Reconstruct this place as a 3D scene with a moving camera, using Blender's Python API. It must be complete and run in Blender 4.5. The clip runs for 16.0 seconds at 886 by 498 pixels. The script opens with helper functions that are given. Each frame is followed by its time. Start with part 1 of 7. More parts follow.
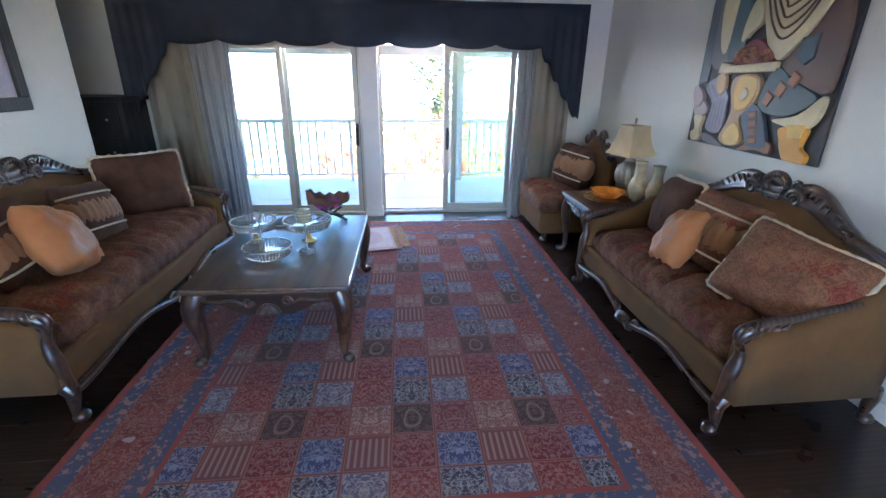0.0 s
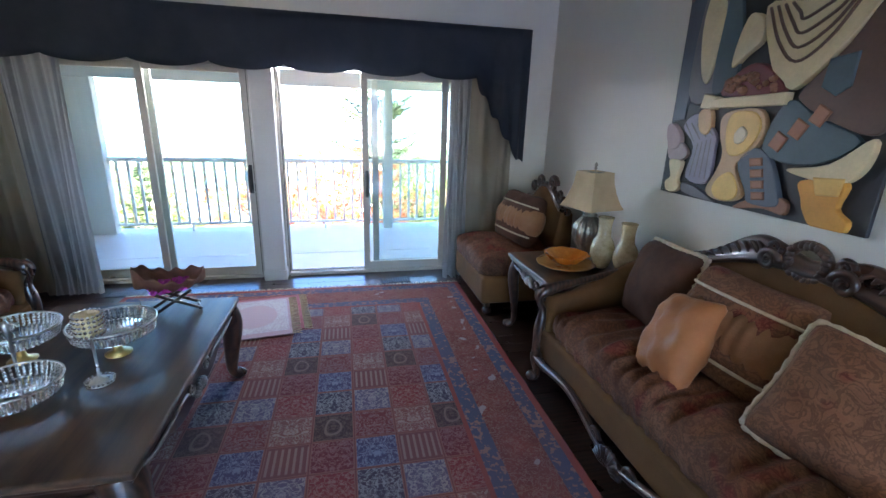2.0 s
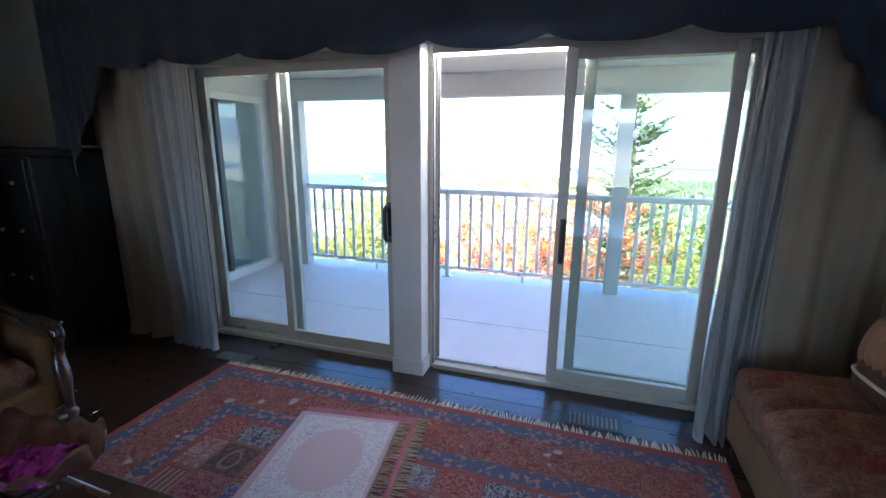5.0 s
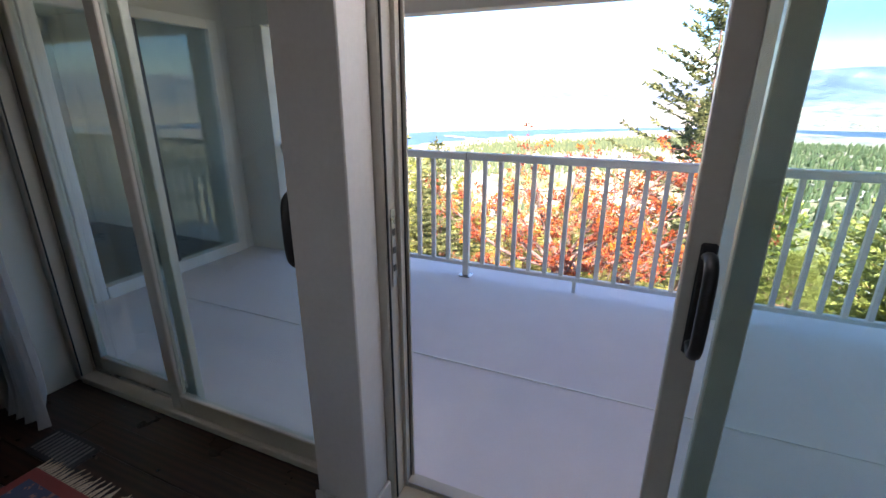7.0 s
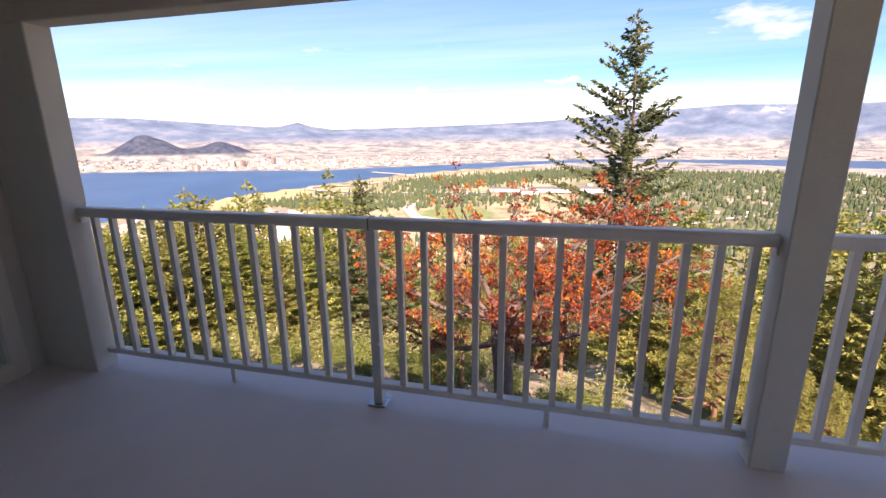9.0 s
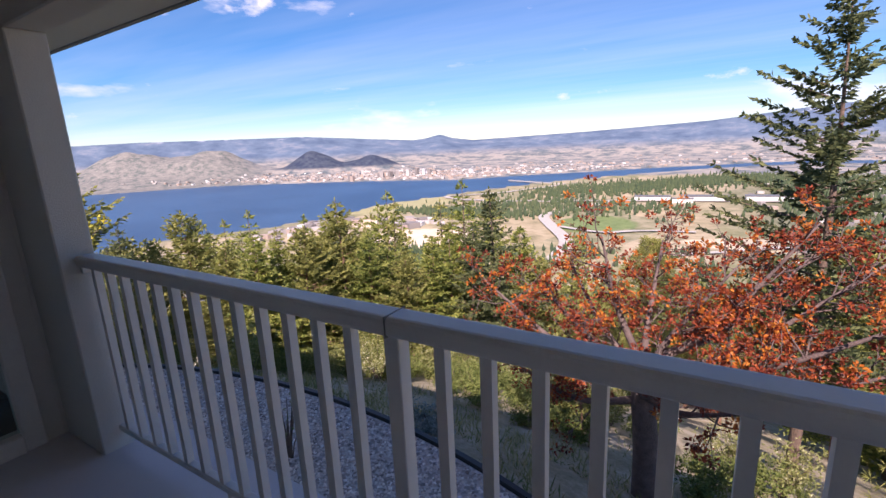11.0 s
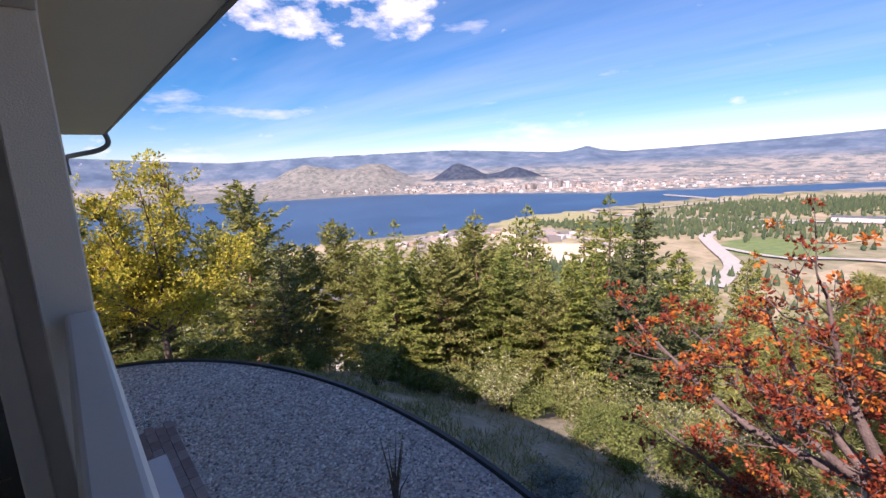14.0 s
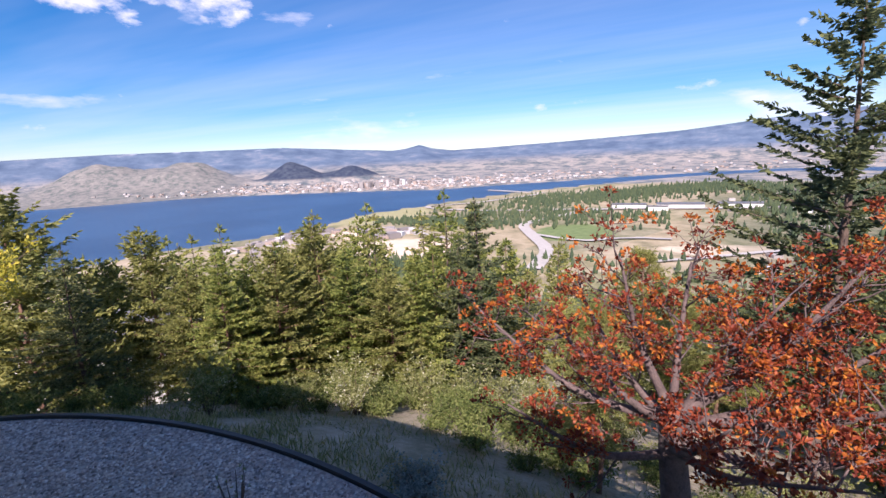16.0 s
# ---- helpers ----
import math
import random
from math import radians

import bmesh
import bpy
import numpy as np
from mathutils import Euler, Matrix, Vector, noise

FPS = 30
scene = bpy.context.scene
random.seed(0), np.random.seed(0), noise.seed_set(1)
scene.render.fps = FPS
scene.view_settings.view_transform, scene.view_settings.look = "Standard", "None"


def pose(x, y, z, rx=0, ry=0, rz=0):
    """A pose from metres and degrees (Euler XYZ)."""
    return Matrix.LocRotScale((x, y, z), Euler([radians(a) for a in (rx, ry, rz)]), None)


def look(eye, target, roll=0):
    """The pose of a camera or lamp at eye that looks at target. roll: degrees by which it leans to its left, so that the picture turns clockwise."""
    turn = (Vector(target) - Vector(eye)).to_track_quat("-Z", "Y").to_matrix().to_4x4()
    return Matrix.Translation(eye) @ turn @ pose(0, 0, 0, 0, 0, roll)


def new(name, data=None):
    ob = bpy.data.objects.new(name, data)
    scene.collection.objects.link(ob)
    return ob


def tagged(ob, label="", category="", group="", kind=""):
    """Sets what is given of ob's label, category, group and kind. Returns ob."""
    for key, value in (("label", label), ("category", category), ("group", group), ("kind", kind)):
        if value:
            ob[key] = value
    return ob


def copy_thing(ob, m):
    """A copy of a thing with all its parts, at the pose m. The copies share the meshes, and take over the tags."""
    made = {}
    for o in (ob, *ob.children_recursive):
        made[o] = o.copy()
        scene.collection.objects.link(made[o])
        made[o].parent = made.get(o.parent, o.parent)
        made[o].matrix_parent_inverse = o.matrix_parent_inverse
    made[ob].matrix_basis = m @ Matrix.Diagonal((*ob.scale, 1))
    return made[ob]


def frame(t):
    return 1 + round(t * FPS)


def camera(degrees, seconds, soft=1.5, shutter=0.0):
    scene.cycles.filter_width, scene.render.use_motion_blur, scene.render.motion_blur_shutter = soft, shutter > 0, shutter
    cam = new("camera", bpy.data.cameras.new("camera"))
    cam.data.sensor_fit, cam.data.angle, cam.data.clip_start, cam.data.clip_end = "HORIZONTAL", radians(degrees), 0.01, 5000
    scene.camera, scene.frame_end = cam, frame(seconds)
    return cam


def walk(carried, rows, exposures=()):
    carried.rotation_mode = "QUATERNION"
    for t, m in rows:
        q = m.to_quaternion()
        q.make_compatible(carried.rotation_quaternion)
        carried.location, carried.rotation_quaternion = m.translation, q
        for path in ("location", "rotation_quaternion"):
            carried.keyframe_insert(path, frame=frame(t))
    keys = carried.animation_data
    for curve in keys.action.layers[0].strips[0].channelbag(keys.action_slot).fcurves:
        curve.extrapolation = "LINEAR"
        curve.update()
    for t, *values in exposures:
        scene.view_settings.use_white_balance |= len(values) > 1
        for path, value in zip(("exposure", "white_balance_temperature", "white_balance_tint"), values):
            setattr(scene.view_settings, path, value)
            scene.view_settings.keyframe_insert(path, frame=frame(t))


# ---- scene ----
cam = camera(89.5, 16.0)
PATH = [
    (0, (0.661, 0.254, 1.66), (0.856, 2.109, 0.937), 0.7),
    (0.5, (0.794, 0.445, 1.651), (0.963, 2.299, 0.92), 1.2),
    (1, (0.846, 0.77, 1.625), (1.018, 2.622, 0.89), 0.3),
    (1.5, (0.913, 1.041, 1.627), (1.093, 2.889, 0.884), -0.6),
    (2, (1.018, 1.307, 1.609), (1.458, 3.173, 1.041), 1.8),
    (2.5, (1.1, 1.597, 1.542), (2.153, 3.253, 1.155), 1.3),
    (3, (1.262, 1.883, 1.473), (2.638, 3.269, 1.042), -0.6),
    (3.5, (1.423, 2.19, 1.49), (2.46, 3.843, 1.056), 1.3),
    (4, (1.41, 2.536, 1.493), (1.897, 4.426, 1.054), 0.0),
    (4.5, (1.4, 2.899, 1.5), (1.34, 4.843, 1.036), -0.1),
    (5, (1.399, 3.239, 1.5), (0.81, 5.091, 1.03), 0.4),
    (5.2, (1.359, 3.39, 1.49), (0.672, 5.208, 1.017), 0.6),
    (7.3, (1.12, 5.041, 1.342), (0.368, 6.78, 0.7), 0.1),
    (7.5, (1.118, 5.19, 1.332), (0.386, 6.938, 0.695), 0.6),
    (8, (1.036, 5.577, 1.288), (0.47, 7.411, 0.726), 0.0),
    (8.2, (0.961, 5.685, 1.302), (0.489, 7.561, 0.794), -0.6),
    (10.5, (0.679, 7.047, 1.374), (0.023, 8.877, 0.905), -1.2),
    (11, (0.595, 7.297, 1.38), (-0.435, 8.955, 0.942), -2.6),
    (11.5, (0.459, 7.478, 1.377), (-0.669, 9.075, 0.958), -3.1),
    (12, (0.297, 7.667, 1.373), (-0.925, 9.199, 0.971), -3.1),
    (12.5, (0.23, 7.866, 1.369), (-1.184, 9.231, 0.996), -4.2),
    (13, (0.18, 7.999, 1.381), (-1.292, 9.302, 1.007), -3.5),
    (13.5, (0.091, 8.095, 1.386), (-1.39, 9.389, 1.018), -2.9),
    (14, (0.008, 8.178, 1.399), (-1.493, 9.451, 1.041), -2.8),
    (14.5, (-0.038, 8.223, 1.384), (-1.533, 9.503, 1.024), -3.4),
    (15, (-0.06, 8.252, 1.357), (-1.415, 9.673, 0.98), -3.2),
    (15.5, (-0.093, 8.298, 1.35), (-1.252, 9.88, 0.959), -3.2),
    (16, (-0.128, 8.332, 1.34), (-1.088, 10.041, 0.941), -2.9),
]
EXPOSURES = [(0, 5.2, 6000, 22), (1.5, 5.15, 6100, 22), (2.5, 4.6, 6400, 21), (3.0, 4.95, 7000, 26), (3.5, 4.9, 7000, 25), (4.3, 4.25, 6000, 22), (5.2, 4.1, 6000, 22), (7.3, 2.7, 7300, 28), (8.2, 2.1, 7900, 34), (10.3, 1.08, 7000, 32), (11, 0.98, 6600, 32), (14.5, 0.98, 6450, 31), (16, 0.88, 6200, 29)]
walk(cam, [(t, look(eye, target, roll)) for t, eye, target, roll in PATH], EXPOSURES)

# ---- world and sun ----
SUN_EL, SUN_AZ = 43.0, 158.0        # degrees; the sun stands behind the house
world = bpy.data.worlds.new("world")
scene.world = world
world.use_nodes = True
wn, wl = world.node_tree.nodes, world.node_tree.links
bg = wn["Background"]
sky = wn.new("ShaderNodeTexSky")
sky.sky_type = "NISHITA"
sky.sun_disc = False
sky.sun_elevation, sky.sun_rotation = radians(SUN_EL), radians(SUN_AZ)
sky.altitude, sky.air_density, sky.dust_density, sky.ozone_density = 500, 1.0, 0.15, 4.0
# thin streaks and small cumulus in the sky
wtc = wn.new("ShaderNodeTexCoord")
wsep = wn.new("ShaderNodeSeparateXYZ")
wl.new(wtc.outputs["Generated"], wsep.inputs[0])


def wmath(op, a, b=None, clamp=False):
    n = wn.new("ShaderNodeMath")
    n.operation, n.use_clamp = op, clamp
    for i, v in enumerate((a, b)):
        if v is None:
            continue
        if isinstance(v, (int, float)):
            n.inputs[i].default_value = v
        else:
            wl.new(v, n.inputs[i])
    return n.outputs[0]


def wnoise(vec, scale, detail, rough=0.55):
    n = wn.new("ShaderNodeTexNoise")
    n.inputs["Scale"].default_value, n.inputs["Detail"].default_value, n.inputs["Roughness"].default_value = scale, detail, rough
    wl.new(vec, n.inputs["Vector"])
    return n.outputs["Fac"]


def wmap(scale, rot=(0, 0, 0), loc=(0, 0, 0)):
    n = wn.new("ShaderNodeMapping")
    n.inputs["Scale"].default_value, n.inputs["Rotation"].default_value, n.inputs["Location"].default_value = scale, rot, loc
    return n


zpos = wmath("MAXIMUM", wsep.outputs["Z"], 0.02)
wcomb = wn.new("ShaderNodeCombineXYZ")
wl.new(wmath("DIVIDE", wsep.outputs["X"], zpos), wcomb.inputs[0])
wl.new(wmath("DIVIDE", wsep.outputs["Y"], zpos), wcomb.inputs[1])
m1 = wmap((0.045, 0.22, 1), (0, 0, radians(52)))
wl.new(wcomb.outputs[0], m1.inputs[0])
streak = wmath("MULTIPLY", wmath("SUBTRACT", wnoise(m1.outputs[0], 1.0, 6, 0.6), 0.47), 2.6, True)
m2 = wmap((1, 1, 3.6), (0, 0, 0), (0.35, 0.1, 0))
wl.new(wtc.outputs["Generated"], m2.inputs[0])
# a bank of cumulus high over the lake
along = wmath("ADD", wmath("MULTIPLY", wsep.outputs["X"], 0.486), wmath("MULTIPLY", wsep.outputs["Y"], 0.874))
ahead = wmath("GREATER_THAN", wmath("ADD", wmath("MULTIPLY", wsep.outputs["X"], -0.834), wmath("MULTIPLY", wsep.outputs["Y"], 0.464)), 0.0)
rise = wmath("SUBTRACT", wsep.outputs["Z"], 0.317)
bank = wmath("ADD", wmath("POWER", wmath("DIVIDE", wmath("ABSOLUTE", along), 0.3), 2.0), wmath("POWER", wmath("DIVIDE", wmath("ABSOLUTE", rise), 0.07), 2.0))
bank = wmath("MULTIPLY", wmath("MULTIPLY", wmath("SUBTRACT", 1.3, bank), 0.5, True), ahead)
m3 = wmap((1, 1, 2.2), (0, 0, 0), (0.1, 0.3, 0))
wl.new(wtc.outputs["Generated"], m3.inputs[0])
lump = wmath("ADD", wnoise(m3.outputs[0], 7.0, 9, 0.6), wmath("MULTIPLY", bank, 0.4))
lump = wmath("MULTIPLY", wmath("SUBTRACT", lump, 0.64), 8, True)
puff = wmath("MULTIPLY", wmath("SUBTRACT", wnoise(m2.outputs[0], 2.6, 9, 0.56), 0.565), 8, True)
puff = wmath("MAXIMUM", puff, lump)
haze = wmath("MULTIPLY", wmath("SUBTRACT", 0.05, wsep.outputs["Z"]), 3.0, True)
cover = wmath("MAXIMUM", wmath("MULTIPLY", streak, 0.42), wmath("MULTIPLY", puff, 0.92))
cover = wmath("MAXIMUM", cover, haze)
wmix = wn.new("ShaderNodeMix")
wmix.data_type = "RGBA"
wl.new(cover, wmix.inputs["Factor"])
whs = wn.new("ShaderNodeHueSaturation")
whs.inputs["Saturation"].default_value, whs.inputs["Value"].default_value = 1.42, 0.8
wl.new(sky.outputs[0], whs.inputs["Color"])
wl.new(whs.outputs[0], wmix.inputs["A"])
wmix.inputs["B"].default_value = (6.6, 6.8, 7.3, 1)
wl.new(wmix.outputs["Result"], bg.inputs["Color"])
bg.inputs["Strength"].default_value = 0.09

sun = new("sun", bpy.data.lights.new("sun", "SUN"))
sun.data.energy, sun.data.angle, sun.data.color = 5.0, radians(0.55), (1.0, 0.93, 0.82)
az = radians(SUN_AZ)
SUN_DIR = Vector((math.sin(az) * math.cos(radians(SUN_EL)), math.cos(az) * math.cos(radians(SUN_EL)), math.sin(radians(SUN_EL))))
sun.matrix_world = look((0, 0, 0), tuple(-SUN_DIR))

# fill lamp added in an unseen opening at the back of the room
lamp = new("window_light", bpy.data.lights.new("window_light", "AREA"))
lamp.data.shape, lamp.data.size, lamp.data.size_y = "RECTANGLE", 3.3, 1.8
lamp.data.energy, lamp.data.color = 0.15, (1.0, 0.96, 0.9)
lamp.matrix_world = pose(0.7, -3.22, 1.35, 90, 0, 0)
# strip lamp added at the head of the glazed doors, hidden, boosting the sky's light
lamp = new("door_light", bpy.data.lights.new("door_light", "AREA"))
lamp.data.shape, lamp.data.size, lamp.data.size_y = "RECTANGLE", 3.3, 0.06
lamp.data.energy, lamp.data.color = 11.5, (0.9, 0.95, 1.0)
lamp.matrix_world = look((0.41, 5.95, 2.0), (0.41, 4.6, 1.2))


# ---- materials ----
class Mat:
    """A node material with short ways to wire noise, ramps and bump."""

    def __init__(self, name):
        self.m = bpy.data.materials.new(name)
        self.m.use_nodes = True
        self.n, self.l = self.m.node_tree.nodes, self.m.node_tree.links
        self.b = self.n["Principled BSDF"]
        self.tc = self.n.new("ShaderNodeTexCoord")
        self.obj = self.tc.outputs["Object"]

    def put(self, v, sock):
        if hasattr(v, "is_output"):
            self.l.new(v, sock)
        elif isinstance(v, (tuple, list)):
            sock.default_value = (*v, 1) if len(v) == 3 and sock.type == "RGBA" else v
        else:
            sock.default_value = v

    def math(self, op, a, b=0.0, c=None, clamp=False):
        n = self.n.new("ShaderNodeMath")
        n.operation, n.use_clamp = op, clamp
        for i, v in enumerate((a, b, c)):
            if v is not None:
                self.put(v, n.inputs[i])
        return n.outputs[0]

    def xyz(self, vec=None):
        n = self.n.new("ShaderNodeSeparateXYZ")
        self.l.new(vec or self.obj, n.inputs[0])
        return n.outputs

    def join(self, x, y, z=0.0):
        n = self.n.new("ShaderNodeCombineXYZ")
        for i, v in enumerate((x, y, z)):
            self.put(v, n.inputs[i])
        return n.outputs[0]

    def map(self, scale=(1, 1, 1), rot=(0, 0, 0), vec=None):
        n = self.n.new("ShaderNodeMapping")
        n.inputs["Scale"].default_value, n.inputs["Rotation"].default_value = scale, rot
        self.l.new(vec or self.obj, n.inputs[0])
        return n.outputs[0]

    def noise(self, scale, detail=4, rough=0.55, vec=None, dist=0.0):
        n = self.n.new("ShaderNodeTexNoise")
        n.inputs["Scale"].default_value, n.inputs["Detail"].default_value = scale, detail
        n.inputs["Roughness"].default_value, n.inputs["Distortion"].default_value = rough, dist
        self.l.new(vec or self.obj, n.inputs["Vector"])
        return n.outputs["Fac"]

    def voronoi(self, scale, feature="F1", out="Distance", vec=None):
        n = self.n.new("ShaderNodeTexVoronoi")
        n.feature = feature
        n.inputs["Scale"].default_value = scale
        self.l.new(vec or self.obj, n.inputs["Vector"])
        return n.outputs[out]

    def wave(self, scale, dist=2.0, detail=3, vec=None, direction="X"):
        n = self.n.new("ShaderNodeTexWave")
        n.bands_direction = direction
        n.inputs["Scale"].default_value, n.inputs["Distortion"].default_value, n.inputs["Detail"].default_value = scale, dist, detail
        self.l.new(vec or self.obj, n.inputs["Vector"])
        return n.outputs["Fac"]

    def ramp(self, fac, stops, kind="LINEAR"):
        n = self.n.new("ShaderNodeValToRGB")
        n.color_ramp.interpolation = kind
        els = n.color_ramp.elements
        while len(els) < len(stops):
            els.new(0.5)
        for e, (p, c) in zip(els, stops):
            e.position = p
        for e, (p, c) in zip(els, stops):
            e.color = (*c, 1)
        self.put(fac, n.inputs[0])
        return n.outputs[0]

    def mix(self, fac, a, b, blend="MIX"):
        n = self.n.new("ShaderNodeMix")
        n.data_type, n.blend_type = "RGBA", blend
        self.put(fac, n.inputs["Factor"])
        self.put(a, n.inputs["A"])
        self.put(b, n.inputs["B"])
        return n.outputs["Result"]

    def step(self, v, lo, hi):
        n = self.n.new("ShaderNodeMapRange")
        n.interpolation_type = "SMOOTHSTEP"
        self.put(v, n.inputs["Value"])
        n.inputs["From Min"].default_value, n.inputs["From Max"].default_value = lo, hi
        return n.outputs[0]

    def bump(self, h, strength=0.3, dist=0.01):
        n = self.n.new("ShaderNodeBump")
        n.inputs["Strength"].default_value, n.inputs["Distance"].default_value = strength, dist
        self.l.new(h, n.inputs["Height"])
        self.l.new(n.outputs[0], self.b.inputs["Normal"])

    def done(self, color, rough=0.6, metal=0.0, **more):
        self.put(color, self.b.inputs["Base Color"])
        self.put(rough, self.b.inputs["Roughness"])
        self.put(metal, self.b.inputs["Metallic"])
        for k, v in more.items():
            self.put(v, self.b.inputs[k.replace("_", " ").title().replace("Ior", "IOR")])
        return self.m


def plain(name, dark, light, scale=6.0, rough=0.6, metal=0.0, bump=0.15, dist=0.004, fine=60.0, **more):
    """Two scales of uneven colour, with fine relief."""
    m = Mat(name)
    big, small = m.noise(scale, 5), m.noise(fine, 4, 0.6)
    f = m.math("ADD", m.math("MULTIPLY", big, 0.65), m.math("MULTIPLY", small, 0.35))
    col = m.ramp(f, [(0.3, dark), (0.7, light)])
    r = m.math("ADD", m.math("MULTIPLY", m.math("SUBTRACT", big, 0.5), 0.25), rough, clamp=True)
    if bump:
        m.bump(small, bump, dist)
    return m.done(col, r, metal, **more)


def wood(name, dark, mid, light, rough=0.3, axis=0, coat=0.3, scale=1.0):
    m = Mat(name)
    sc = [9 * scale, 9 * scale, 9 * scale]
    sc[axis] = 0.8 * scale
    v = m.map(tuple(sc))
    grain = m.noise(3.0, 8, 0.65, v, 0.6)
    ring = m.wave(1.2, 6, 4, v, "XYZ"[(axis + 1) % 3])
    wear = m.noise(5, 3)
    col = m.ramp(m.math("ADD", m.math("MULTIPLY", grain, 0.7), m.math("MULTIPLY", ring, 0.3)), [(0.25, dark), (0.5, mid), (0.8, light)])
    m.bump(grain, 0.12, 0.002)
    return m.done(col, m.math("ADD", m.math("MULTIPLY", wear, 0.2), rough - 0.1), 0, coat_weight=coat, coat_roughness=0.15)


M = {}
M["wall"] = plain("wall_paint", (0.63, 0.61, 0.54), (0.69, 0.67, 0.6), 1.5, 0.62, bump=0.12, dist=0.002, fine=180)
M["ceiling"] = plain("ceiling_paint", (0.68, 0.67, 0.62), (0.74, 0.73, 0.68), 2, 0.8, bump=0.3, dist=0.004, fine=120)
M["trim"] = plain("white_trim", (0.62, 0.6, 0.56), (0.72, 0.7, 0.66), 3, 0.4, bump=0.05)
M["frame"] = plain("almond_vinyl", (0.47, 0.44, 0.37), (0.53, 0.5, 0.43), 4, 0.38, bump=0.04)
M["floor"] = wood("dark_floor", (0.012, 0.006, 0.004), (0.028, 0.013, 0.008), (0.05, 0.022, 0.013), 0.3, 0, 0.35)
M["stucco"] = plain("stucco", (0.54, 0.52, 0.48), (0.62, 0.6, 0.55), 1.3, 0.85, bump=0.5, dist=0.006, fine=150)
M["deck"] = plain("deck_vinyl", (0.58, 0.535, 0.54), (0.66, 0.61, 0.615), 2.2, 0.6, bump=0.25, dist=0.002, fine=220)
M["rail"] = plain("rail_paint", (0.62, 0.6, 0.575), (0.7, 0.675, 0.65), 5, 0.45, bump=0.08, dist=0.002, fine=90)
M["soffit"] = plain("soffit_paint", (0.52, 0.5, 0.43), (0.58, 0.56, 0.48), 1.2, 0.7, bump=0.2, dist=0.003)
M["gutter"] = plain("gutter_metal", (0.12, 0.115, 0.11), (0.17, 0.16, 0.15), 3, 0.45)
M["black"] = plain("black_metal", (0.012, 0.012, 0.012), (0.03, 0.03, 0.03), 8, 0.45)
M["steel"] = plain("brushed_steel", (0.4, 0.4, 0.39), (0.55, 0.55, 0.53), 20, 0.3, 1.0)

g = Mat("glass_pane")
g.n.remove(g.b)
gl, tr, mx, fr = (g.n.new("ShaderNode" + k) for k in ("BsdfGlossy", "BsdfTransparent", "MixShader", "LayerWeight"))
gl.inputs["Roughness"].default_value = 0.0
tr.inputs["Color"].default_value = (0.86, 0.93, 0.92, 1)
fr.inputs["Blend"].default_value = 0.5
gfac = g.math("ADD", g.math("MULTIPLY", g.math("POWER", fr.outputs["Facing"], 4.0), 0.8), 0.045, clamp=True)
g.l.new(gfac, mx.inputs[0])
g.l.new(tr.outputs[0], mx.inputs[1])
g.l.new(gl.outputs[0], mx.inputs[2])
g.l.new(mx.outputs[0], g.n["Material Output"].inputs[0])
M["glass"] = g.m


# ---- mesh tools ----
def part(name, bm, material, parent=None, label="", smooth=False, m=None):
    """Links a bmesh as one mesh object, under a thing or a part."""
    me = bpy.data.meshes.new(name)
    bm.normal_update()
    bm.to_mesh(me)
    bm.free()
    if smooth:
        me.polygons.foreach_set("use_smooth", [True] * len(me.polygons))
    for k in (material if isinstance(material, (list, tuple)) else [material]):
        me.materials.append(k)
    ob = new(name, me)
    if parent is not None:
        ob.parent = parent
    if m is not None:
        ob.matrix_basis = m
    if label:
        ob["label"] = label
    return ob


def thing(name, label, category, m=None, group="", kind=""):
    """An empty at a thing's base, to which its parts belong."""
    e = tagged(new(name), label, category, group, kind)
    e.empty_display_size = 0.1
    if m is not None:
        e.matrix_basis = m
    return e


def box(x0, x1, y0, y1, z0, z1, bevel=0.0, bm=None, seg=1):
    bm2 = bmesh.new()
    bmesh.ops.create_cube(bm2, size=1, matrix=Matrix.LocRotScale(((x0 + x1) / 2, (y0 + y1) / 2, (z0 + z1) / 2), None, (abs(x1 - x0), abs(y1 - y0), abs(z1 - z0))))
    if bevel:
        bmesh.ops.bevel(bm2, geom=bm2.edges[:], offset=bevel, segments=seg, affect="EDGES", profile=0.5)
    return merge(bm, bm2)


def merge(bm, other, m=None):
    if m is not None:
        bmesh.ops.transform(other, matrix=m, verts=other.verts)
    if bm is None:
        return other
    me = bpy.data.meshes.new("tmp")
    other.to_mesh(me)
    other.free()
    bm.from_mesh(me)
    bpy.data.meshes.remove(me)
    return bm


def loft(rings, closed=True, caps=True, bm=None):
    """Skin rings of points, each with the same count."""
    b = bmesh.new()
    vs = [[b.verts.new(p) for p in r] for r in rings]
    n = len(vs[0])
    for a, c in zip(vs, vs[1:]):
        for i in range(n if closed else n - 1):
            j = (i + 1) % n
            b.faces.new((a[i], a[j], c[j], c[i]))
    if caps and closed:
        b.faces.new(vs[0][::-1])
        b.faces.new(vs[-1])
    return merge(bm, b) if bm is not None else b


def lathe(profile, n=24, bm=None, m=None, ribs=0, rib=0.0):
    rings = []
    for r, z in profile:
        rings.append([((r * (1 + rib * math.cos(ribs * 2 * math.pi * i / n))) * math.cos(2 * math.pi * i / n), (r * (1 + rib * math.cos(ribs * 2 * math.pi * i / n))) * math.sin(2 * math.pi * i / n), z) for i in range(n)])
    b = loft(rings)
    if m is not None:
        bmesh.ops.transform(b, matrix=m, verts=b.verts)
    return merge(bm, b) if bm is not None else b


